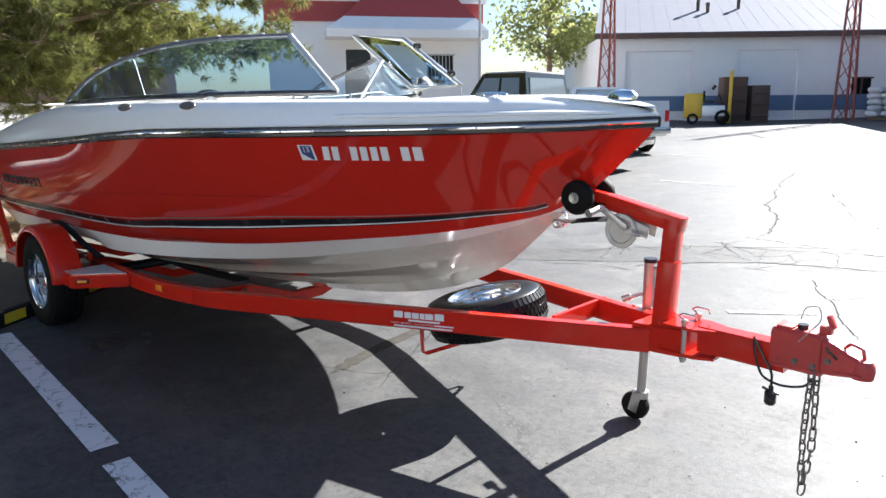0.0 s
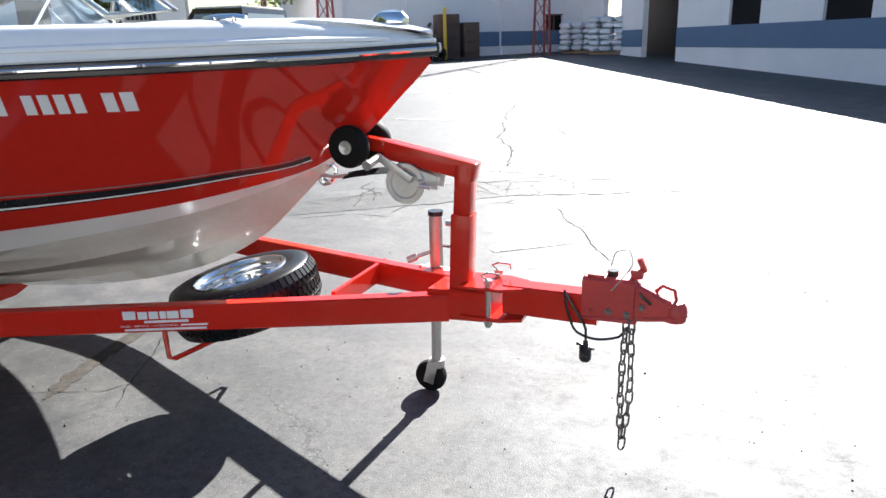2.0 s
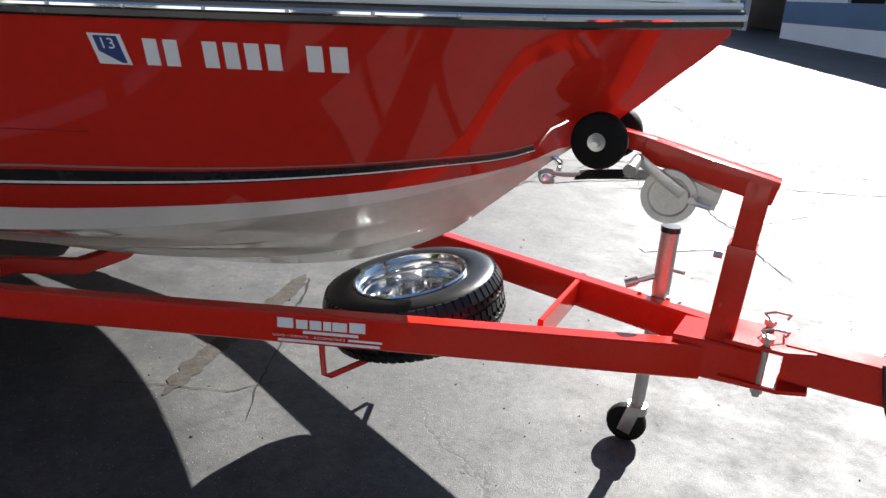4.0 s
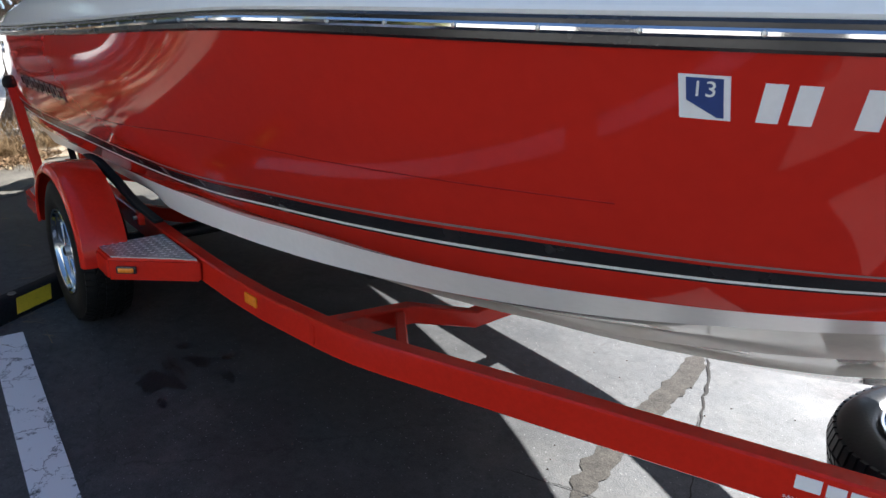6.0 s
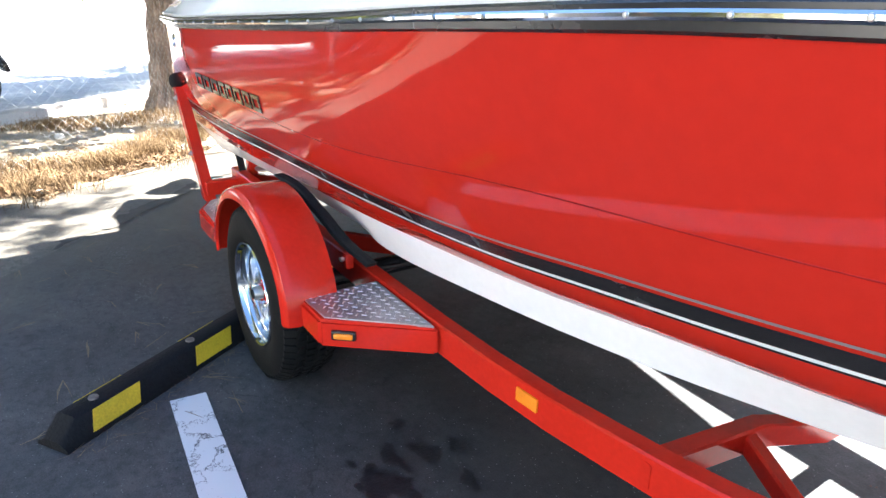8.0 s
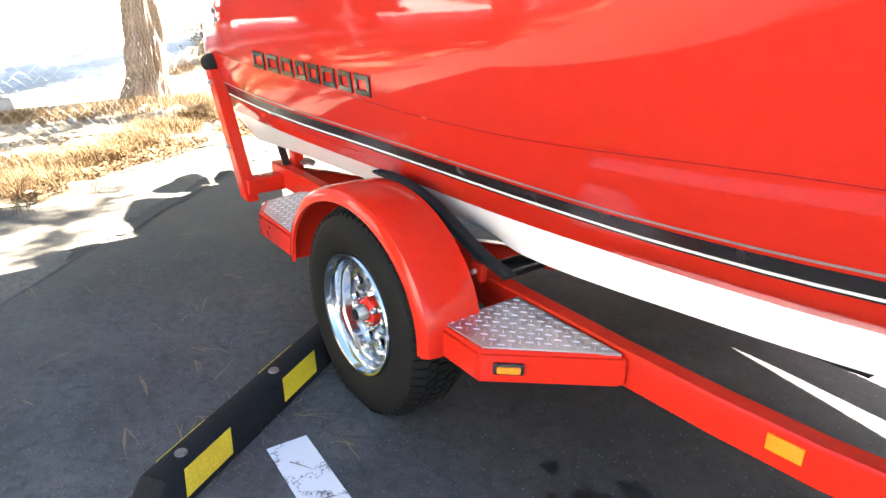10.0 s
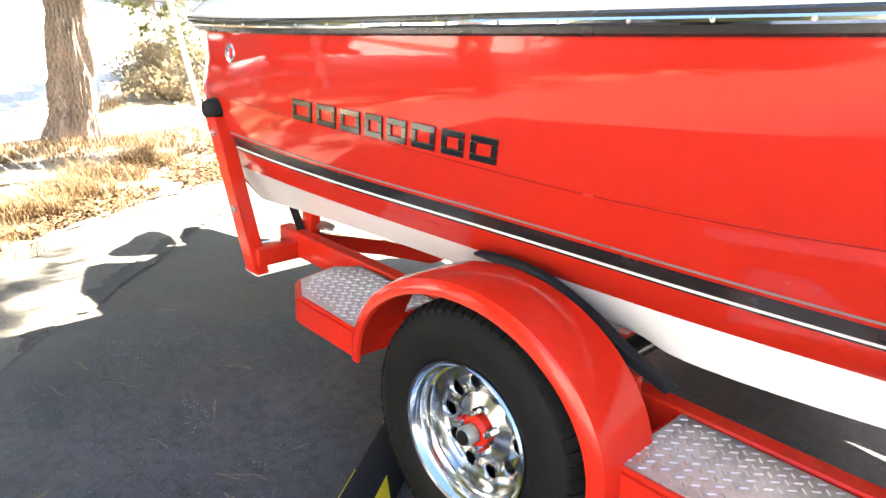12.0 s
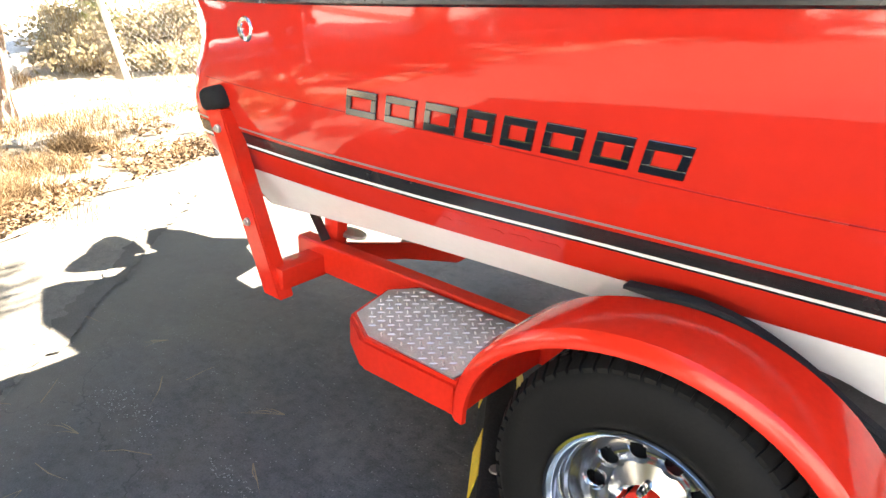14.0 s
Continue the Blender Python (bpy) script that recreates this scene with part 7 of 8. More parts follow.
def build_fence():
    fence = thing("chain_link_fence", "galvanised chain-link fence along the dirt strip", "fence", at=(-7.5, -1.6, 0))
    H = 1.75
    posts = []
    for (a, b) in zip(FENCE, FENCE[1:]):
        L = math.dist(a, b)
        n = max(1, round(L / 3.0))
        for k in range(n):
            posts.append((a[0] + (b[0] - a[0]) * k / n, a[1] + (b[1] - a[1]) * k / n))
    posts.append(FENCE[-1])
    lean_at, lean_by = Vector((-6.98, 1.32)), Vector((-0.20, -0.33))
    for i, (x, y) in enumerate(posts):
        bm = bmesh.new()
        z = ground_z(x, y)
        if (x, y) == (-3.9, -1.3):
            bm.free()
            continue
        lean = lean_by if (Vector((x, y)) - lean_at).length < 0.1 else Vector((0.03, 0.02))
        cyl(bm, (x, y, z - 0.1), (x + lean.x, y + lean.y, z + H + 0.05), 0.033, seg=10)
        part("post", bm, GALV, fence, "galvanised fence post")
    for (x0, y0), (x1, y1) in zip(posts, posts[1:]):
        bm = bmesh.new()
        ends = [Vector((x, y, ground_z(x, y) + H)) for x, y in ((x0, y0), (x1, y1))]
        for e in ends:
            if (e.xy - lean_at).length < 0.1:
                e.xy += lean_by
        cyl(bm, ends[0], ends[1], 0.018, seg=8)
        part("top_rail", bm, GALV, fence, "galvanised top rail")
    p = 0.043
    verts, faces = [], []
    for (x0, y0), (x1, y1) in zip(posts, posts[1:]):
        L = math.dist((x0, y0), (x1, y1))
        u = Vector(((x1 - x0) / L, (y1 - y0) / L, 0))
        nrm = Vector((-u.y, u.x, 0))
        m = int(L / p)
        rows_n = int(H / p)
        for c in range(m):
            prev = None
            for k in range(rows_n + 1):
                sx = (c + (k % 2 if c % 2 == 0 else 1 - k % 2)) * p
                z = k * p + 0.03
                px, py = x0 + u.x * sx, y0 + u.y * sx
                bulge_y = 0.03 * math.sin(c * 0.21 + k * 0.13)
                tip = lean_by * (z / H * max(0.0, 1 - (Vector((px, py)) - lean_at).length / 3.2))
                px, py = px + tip.x, py + tip.y
                q = Vector((px, py, ground_z(px, py) + z)) + nrm * (bulge_y + 0.004 * (1 if k % 2 else -1))
                r = 0.0013
                i = len(verts)
                verts += [q + u * r, q + nrm * r, q - u * r * 0.7 - nrm * r * 0.7]
                if prev is not None:
                    for e in range(3):
                        f = (e + 1) % 3
                        faces.append((prev + e, prev + f, i + f, i + e))
                prev = i
    solid_mesh("wire_mesh", verts, faces, WIRE, fence, "diamond chain-link mesh", kind="stuff")


build_fence()

# ---- vehicles ----


def car_wheel(parent, c, r, w, s):
    bm = bmesh.new()
    lathe(bm, [(r * 0.58, -w / 2), (r * 0.92, -w / 2), (r, -w * 0.32), (r, w * 0.32), (r * 0.92, w / 2), (r * 0.58, w / 2)], (0, 0, 0), 'y', 28, closed=True)
    return bm


def build_vehicle(name, label, pos, yaw, length, width, profile, glass_poly, paint, wheel_x, wheel_r, bed=None, category="truck", bumper=None, back=None, cap=None):
    """A road vehicle from a side profile in x (forward) and z."""
    z0 = ground_z(pos[0], pos[1])
    v = thing(name, label, category, at=(pos[0], pos[1], z0))
    M = Matrix.Translation((pos[0], pos[1], z0)) @ Matrix.Rotation(yaw, 4, 'Z')

    def fin(bm):
        bmesh.ops.recalc_face_normals(bm, faces=bm.faces[:])
        bmesh.ops.transform(bm, matrix=M, verts=bm.verts[:])
        return bm
    bm = bmesh.new()
    hw = width / 2
    secs = []
    top = max(z for _, z in profile)
    waist = 0.62 * top
    for y, k in ((-hw, 0.0), (-hw, 0.0), (-hw * 0.5, 1), (0, 1), (hw * 0.5, 1), (hw, 0), (hw, 0)):
        secs.append([(x, y * (1 - 0.13 * max(0, (z - waist) / (top - waist)) if abs(y) == hw else 1), z) for x, z in profile])
    sweep(bm, secs[1:6])
    bmesh.ops.bevel(bm, geom=[e for e in bm.edges if e.is_boundary is False and len(e.link_faces) == 2 and e.calc_face_angle(0) > 0.5], offset=0.03, segments=2, affect='EDGES')
    part("body", fin(bm), paint, v, "painted body")
    for poly in glass_poly:
        for s in (-1, 1):
            bm = bmesh.new()
            a = [(x, s * hw * (1 - 0.13 * max(0, (z - waist) / (top - waist))) + s * 0.004, z) for x, z in poly]
            b = [(x, y - s * 0.02, z) for x, y, z in a]
            sweep(bm, [a, b])
            part("side_window", fin(bm), CAR_GLASS, v, "side window")
    if back:
        (xa, za), (xb, zb) = back
        bm = bmesh.new()
        ring = [(xa, -hw * 0.84, za), (xa, hw * 0.84, za), (xb, hw * 0.74, zb), (xb, -hw * 0.74, zb)]
        sweep(bm, [[(x - 0.012, y, z) for x, y, z in ring], [(x + 0.03, y, z) for x, y, z in ring]])
        part("rear_window", fin(bm), CAR_GLASS, v, "rear window")
    if cap:
        bm = bmesh.new()
        box(bm, (0.16, 0, top + 0.005), (1.12, width * 0.84, 0.05), bevel=0.015)
        part("roof_cap", fin(bm), cap, v, "cream roof")
    for x in wheel_x:
        for s in (-1, 1):
            bm = car_wheel(v, None, wheel_r, 0.24, s)
            bmesh.ops.translate(bm, vec=(x, s * (hw - 0.1), wheel_r), verts=bm.verts[:])
            wh = part("wheel", fin(bm), RUBBER, v, "black tyre")
            bm = bmesh.new()
            lathe(bm, [(0.0005, -0.05), (wheel_r * 0.3, -0.06), (wheel_r * 0.5, -0.03), (wheel_r * 0.6, -0.1), (wheel_r * 0.6, 0.1), (0.0005, 0.1)], (x, s * (hw - 0.1), wheel_r), 'y', 20)
            if s > 0:
                bmesh.ops.rotate(bm, cent=(x, s * (hw - 0.1), wheel_r), matrix=Matrix.Rotation(math.pi, 3, 'Z'), verts=bm.verts[:])
            part("rim", fin(bm), STEEL, wh, "metal rim")
    xf, xr = max(x for x, _ in profile), min(x for x, _ in profile)
    for x, nm in ((xf + 0.03, "front_bumper"), (xr - 0.04, "rear_bumper")):
        bm = bmesh.new()
        box(bm, (x, 0, 0.62), (0.16, width * 0.98, 0.18), bevel=0.04)
        part(nm, fin(bm), CHROME if bumper else BLACK_GLOSS, v, "bumper")
    for s in (-1, 1):
        bm = bmesh.new()
        box(bm, (xr - 0.005, s * (hw - 0.1), 1.0), (0.03, 0.12, 0.3), bevel=0.01)
        part("tail_lamp", fin(bm), TAIL_RED, v, "red tail lamp")
        bm = bmesh.new()
        box(bm, (xf + 0.0, s * (hw - 0.22), 0.92), (0.05, 0.24, 0.16), bevel=0.02)
        part("headlamp", fin(bm), CHROME, v, "headlamp")
    return v


PICKUP = [(-2.6, 0.55), (-2.6, 1.40), (-0.55, 1.40), (-0.42, 2.12), (0.75, 2.14), (1.25, 1.42), (2.45, 1.32), (2.55, 0.6), (2.4, 0.45), (-2.4, 0.45)]
PICKUP_GLASS = [[(-0.33, 1.42), (-0.27, 2.02), (0.2, 2.03), (0.2, 1.42)], [(0.27, 1.42), (0.27, 2.03), (0.7, 2.03), (1.05, 1.46)]]


def cam_dir(az, d):
    return (5.88 + d * math.cos(radians(az)), -2.88 + d * math.sin(radians(az)))


build_vehicle("pickup_truck", "black pickup truck with a cream roof, parked", cam_dir(127.0, 17.0), radians(184), 5.2, 1.95, PICKUP, PICKUP_GLASS, BLACK_CAR, (-1.6, 1.6), 0.40, back=((-0.545, 1.36), (-0.45, 2.02)), cap=LINER)
build_vehicle("pickup_truck", "white pickup truck with chrome bumper, parked", (-5.75, 15.55), radians(151), 5.2, 1.95, [(x, z if z < 1.5 else 1.5 + (z - 1.5) * 0.5) for x, z in PICKUP], [[(x, z if z < 1.5 else 1.5 + (z - 1.5) * 0.5) for x, z in g] for g in PICKUP_GLASS], WHITE_CAR, (-1.6, 1.6), 0.38, bumper=True, back=((-0.545, 1.44), (-0.49, 1.75)))
SEDAN = [(-2.2, 0.4), (-2.25, 0.85), (-1.6, 0.98), (-1.0, 1.42), (0.35, 1.44), (1.05, 0.98), (2.15, 0.82), (2.25, 0.4), (2.0, 0.24), (-2.0, 0.24)]
SEDAN_GLASS = [[(-1.35, 0.98), (-0.9, 1.36), (-0.35, 1.38), (-0.35, 0.98)], [(-0.28, 0.98), (-0.28, 1.38), (0.3, 1.38), (0.85, 0.98)]]
build_vehicle("parked_car", "tan car parked in the street behind the fence", (-20.6, 0.6), radians(62), 4.5, 1.8, SEDAN, SEDAN_GLASS, TAN_CAR, (-1.35, 1.4), 0.33, category="car")
JEEP = [(-1.9, 0.62), (-1.95, 1.18), (-1.9, 1.82), (-0.2, 1.88), (0.28, 1.28), (1.48, 1.2), (1.52, 0.72), (1.3, 0.6), (-1.7, 0.58)]
JEEP_GLASS = [[(-1.75, 1.22), (-1.72, 1.74), (-0.98, 1.78), (-0.98, 1.22)], [(-0.88, 1.22), (-0.88, 1.78), (-0.26, 1.8), (0.14, 1.28)]]
GUARD_AT, GUARD_YAW = (-7.62, -3.78), radians(106)
off_roader = build_vehicle("off_road_car", "dark grey off-road car with bull bar at the kerb", GUARD_AT, GUARD_YAW, 3.8, 1.7, JEEP, JEEP_GLASS, GREY_CAR, (-1.2, 1.2), 0.43, category="car")


def build_guard(car):
    """Bull bar, arch flares and raised letters on the tyres of the off-road car."""
    M = Matrix.Translation((*GUARD_AT, ground_z(*GUARD_AT))) @ Matrix.Rotation(GUARD_YAW, 4, 'Z')

    def put(name, bm, mat, label):
        bmesh.ops.recalc_face_normals(bm, faces=bm.faces[:])
        bmesh.ops.transform(bm, matrix=M, verts=bm.verts[:])
        part(name, bm, mat, car, label)
    for s in (-1, 1):
        bm = bmesh.new()
        y = s * 0.72
        tube(bm, [(1.52, y, 1.02), (1.66, y, 1.02), (1.74, y, 1.10), (1.76, y, 1.25), (1.74, y, 1.42), (1.67, y, 1.55), (1.55, y, 1.60), (1.38, y, 1.60)], 0.042, 10)
        put("bull_bar_hoop", bm, WORN_STEEL, "worn grey steel hoop")
        bm = bmesh.new()
        box(bm, (1.50, y, 0.99), (0.44, 0.12, 0.15), bevel=0.015)
        put("bumper_bracket", bm, BROWN, "dark steel bumper end")
        for xw in (-1.2, 1.2):
            bm = bmesh.new()
            secs = []
            for k in range(13):
                a = radians(10 + 160 * k / 12)
                c, z = math.cos(a), math.sin(a)
                secs.append([(xw + c * q, s * yy, 0.45 + z * q) for q, yy in ((0.50, 0.70), (0.50, 0.93), (0.54, 0.94), (0.56, 0.70))])
            sweep(bm, secs)
            put("wheel_arch_flare", bm, BLACK_GLOSS, "black wheel arch flare")
            for k in range(9):
                bm = bmesh.new()
                a = radians(-58 + 14.5 * k)
                box(bm, (xw + 0.345 * math.cos(a), s * 0.873, 0.43 + 0.345 * math.sin(a)), (0.06, 0.008, 0.045), rot=(0, -math.degrees(a), 0), bevel=0.004)
                put("raised_mark", bm, CONCRETE, "pale raised mark on the tyre")
    bm = bmesh.new()
    tube(bm, [(1.62, -0.72, 1.58), (1.62, 0.72, 1.58)], 0.035, 10)
    put("bull_bar_rail", bm, WORN_STEEL, "worn grey steel cross rail")


build_guard(off_roader)

# ---- buildings ----


def wall_frame(p, q):
    """Origin, direction along the wall, direction into the building."""
    a, b = Vector((p[0], p[1], 0)), Vector((q[0], q[1], 0))
    u = (b - a).normalized()
    return a, u, Vector((-u.y, u.x, 0)), (b - a).length


def wall_box(bm, a, u, n, x0, x1, d0, d1, z0, z1, bevel=0.0):
    lo = [a + u * x + n * d + Vector((0, 0, z0)) for x, d in ((x0, d0), (x1, d0), (x1, d1), (x0, d1))]
    hi = [p + Vector((0, 0, z1 - z0)) for p in lo]
    sweep(bm, [lo, hi])
    bmesh.ops.recalc_face_normals(bm, faces=bm.faces[:])


def holed_wall(bm, a, u, n, length, thick, z0, z1, holes):
    """One connected wall with openings (x0, x1, za, zb)."""
    xs = sorted({0.0, length, *[h[0] for h in holes], *[h[1] for h in holes]})
    zs = sorted({z0, z1, *[max(z0, h[2]) for h in holes], *[h[3] for h in holes]})

    def solid(i, k):
        if not (0 <= i < len(xs) - 1 and 0 <= k < len(zs) - 1):
            return False
        x, z = (xs[i] + xs[i + 1]) / 2, (zs[k] + zs[k + 1]) / 2
        return not any(h[0] < x < h[1] and h[2] < z < h[3] for h in holes)
    made = {}

    def v(i, k, d):
        if (i, k, d) not in made:
            made[(i, k, d)] = bm.verts.new(a + u * xs[i] + n * (thick * d) + Vector((0, 0, zs[k])))
        return made[(i, k, d)]
    for i in range(len(xs) - 1):
        for k in range(len(zs) - 1):
            if not solid(i, k):
                continue
            for d in (0, 1):
                bm.faces.new((v(i, k, d), v(i + 1, k, d), v(i + 1, k + 1, d), v(i, k + 1, d)))
            if not solid(i - 1, k):
                bm.faces.new((v(i, k, 0), v(i, k + 1, 0), v(i, k + 1, 1), v(i, k, 1)))
            if not solid(i + 1, k):
                bm.faces.new((v(i + 1, k, 0), v(i + 1, k + 1, 0), v(i + 1, k + 1, 1), v(i + 1, k, 1)))
            if not solid(i, k - 1):
                bm.faces.new((v(i, k, 0), v(i + 1, k, 0), v(i + 1, k, 1), v(i, k, 1)))
            if not solid(i, k + 1):
                bm.faces.new((v(i, k + 1, 0), v(i + 1, k + 1, 0), v(i + 1, k + 1, 1), v(i, k + 1, 1)))
    bmesh.ops.recalc_face_normals(bm, faces=bm.faces[:])


def shutter(parent, a, u, n, x0, x1, z0, z1, mat):
    bm = bmesh.new()
    wall_box(bm, a, u, n, x0, x1, 0.16, 0.2, z0, z1)
    door = part("shutter_door", bm, mat, parent, "closed white sectional door", smooth=False)
    k = max(4, int((z1 - z0) / 0.45))
    for i in range(k):
        bm = bmesh.new()
        za, zb = z0 + (z1 - z0) * i / k, z0 + (z1 - z0) * (i + 1) / k - 0.02
        wall_box(bm, a, u, n, x0 + 0.01, x1 - 0.01, 0.12, 0.158, za, zb)
        part("door_panel", bm, mat, door, smooth=False)


def build_warehouse():
    L, C = (-13.56, 28.8), (-2.5, 38.4)
    zg = 0.2
    wh = thing("warehouse", "white warehouse with a blue band and pale metal roof", "building", at=(L[0], L[1], 0))
    a, u, n, length = wall_frame(L, C)
    eave = 5.0
    bm = bmesh.new()
    doors = [(1.2, 4.5, zg, 4.25), (6.75, 9.7, zg, 4.25)]
    holed_wall(bm, a, u, n, length + 0.3, 0.25, zg, eave, doors + [(12.35, 13.35, 2.05, 2.85)])
    part("wall", bm, STUCCO, wh, "white painted wall", smooth=False)
    bm = bmesh.new()
    wall_box(bm, a, u, n, 0, 0.25, 0.25, 16, zg, eave)
    part("wall", bm, STUCCO, wh, "white painted wall", smooth=False)
    bm = bmesh.new()
    for x0, x1 in ((-0.004, 1.2), (4.5, 6.75), (9.7, length)):
        wall_box(bm, a, u, n, x0, x1, -0.02, 0.01, 1.3, 2.05)
    for x0, x1, _, _ in doors:
        wall_box(bm, a, u, n, x0 + 0.06, x1 - 0.06, 0.10, 0.13, 1.3, 2.05)
    part("blue_band", bm, BLUE_BAND, wh, "faded blue painted band", smooth=False)
    for x0, x1, za, zb in doors:
        shutter(wh, a, u, n, x0, x1, za, zb, DOOR_WHITE)
    bm = bmesh.new()
    wall_box(bm, a, u, n, 12.35, 13.35, 0.12, 0.15, 2.05, 2.85)
    win = part("window", bm, RUBBER, wh, "dark window", smooth=False)
    bm = bmesh.new()
    for x0, x1, z0, z1 in ((12.3, 13.4, 2.0, 2.07), (12.3, 13.4, 2.83, 2.9), (12.82, 12.88, 2.07, 2.83)):
        wall_box(bm, a, u, n, x0, x1, -0.015, 0.1, z0, z1)
    part("frame", bm, BROWN, win, "dark window frame", smooth=False)
    # roof with standing seams, and gutter
    bm = bmesh.new()
    e0, e1 = a + u * -0.4 + n * -0.35 + Vector((0, 0, eave)), a + u * (length + 14) + n * -0.35 + Vector((0, 0, eave))
    r0, r1 = a + u * 2.2 + n * 13 + Vector((0, 0, eave + 5.2)), a + u * (length + 14) + n * 13 + Vector((0, 0, eave + 5.2))
    dz = Vector((0, 0, 0.12))
    sweep(bm, [[e0, e0 + dz, e1 + dz, e1], [r0, r0 + dz, r1 + dz, r1]])
    part("roof", bm, METAL_ROOF, wh, "pale ribbed metal roof", smooth=False)
    bm = bmesh.new()
    for i in range(40):
        t = i / 39
        p0, p1 = e0 + (e1 - e0) * t + dz, r0 + (r1 - r0) * t + dz
        sweep(bm, [[p0 - u * 0.02, p0 + u * 0.02, p0 + u * 0.02 + Vector((0, 0, 0.005)), p0 - u * 0.02 + Vector((0, 0, 0.005))],
                   [p1 - u * 0.02, p1 + u * 0.02, p1 + u * 0.02 + Vector((0, 0, 0.005)), p1 - u * 0.02 + Vector((0, 0, 0.005))]])
    part("roof_seams", bm, METAL_ROOF, wh, "roof seams", smooth=False)
    bm = bmesh.new()
    wall_box(bm, a, u, n, -0.45, length + 0.2, -0.48, -0.30, eave - 0.16, eave + 0.06)
    part("gutter", bm, BROWN, wh, "dark eaves gutter", smooth=False)
    for x, d, hh in ((5.6, 3.4, 0.9), (6.0, 3.0, 0.5), (7.8, 3.6, 0.6)):
        bm = bmesh.new()
        b0 = a + u * x + n * d + Vector((0, 0, eave + 5.2 * (d + 0.35) / 13.35))
        cyl(bm, b0, b0 + Vector((0, 0, hh)), 0.09, seg=10)
        cyl(bm, b0 + Vector((0, 0, hh)), b0 + Vector((0, 0, hh + 0.12)), 0.14, 0.1, seg=10)
        part("vent_pipe", bm, BROWN, wh, "dark roof vent pipe")
    # downpipe and lamp
    bm = bmesh.new()
    cyl(bm, a + u * 5.6 + n * -0.06 + Vector((0, 0, 2.4)), a + u * 5.6 + n * -0.3 + Vector((0, 0, 2.5)), 0.08, seg=10)
    part("wall_lamp", bm, BROWN, wh, "small wall lamp")
    # the shaded wing
    wg = thing("warehouse_wing", "white warehouse wing in shade with open bays", "building", at=(C[0], C[1], 0))
    E2 = (15.5, 6.8)
    a, u, n, length = wall_frame(C, E2)
    bm = bmesh.new()
    bays = [(3.2, 5.6, zg, 3.9), (8.2, 11.6, zg - 0.1, 3.9), (15.5, 17.4, 1.7, 2.9), (20.5, 22.4, 1.6, 2.8)]
    holed_wall(bm, a, u, n, length, 0.25, -0.2, 5.0, bays)
    part("wall", bm, STUCCO, wg, "white painted wall", smooth=False)
    bm = bmesh.new()
    wall_box(bm, a, u, n, length - 0.25, length, 0.25, 12, -0.2, 5.0)
    part("wall", bm, STUCCO, wg, "white painted wall", smooth=False)
    bm = bmesh.new()
    xs = 0.0
    for h0, h1, za, zb in bays + [(length, length, 0, 0)]:
        if za < 1.3:
            wall_box(bm, a, u, n, xs, h0, -0.02, 0.01, 1.15, 1.9)
            xs = h1
    part("blue_band", bm, BLUE_BAND, wg, "faded blue painted band", smooth=False)
    bm = bmesh.new()
    wall_box(bm, a, u, n, 2.0, 13.0, 2.1, 2.3, -0.2, 5.0)
    part("inner_wall", bm, BROWN, wg, "dark inner wall of the bays", smooth=False)
    for h0, h1, za, zb in bays[2:]:
        bm = bmesh.new()
        wall_box(bm, a, u, n, h0, h1, 0.1, 0.13, za, zb)
        part("window", bm, RUBBER, wg, "dark window", smooth=False)
    bm = bmesh.new()
    e0, e1 = a + n * -0.35 + Vector((0, 0, 5.0)), a + u * length + n * -0.35 + Vector((0, 0, 5.0))
    r0, r1 = e0 + n * 12 + Vector((0, 0, 1.2)), e1 + n * 12 + Vector((0, 0, 1.2))
    sweep(bm, [[e0, e0 + dz, e1 + dz, e1], [r0, r0 + dz, r1 + dz, r1]])
    part("roof", bm, METAL_ROOF, wg, "pale metal roof", smooth=False)


build_warehouse()


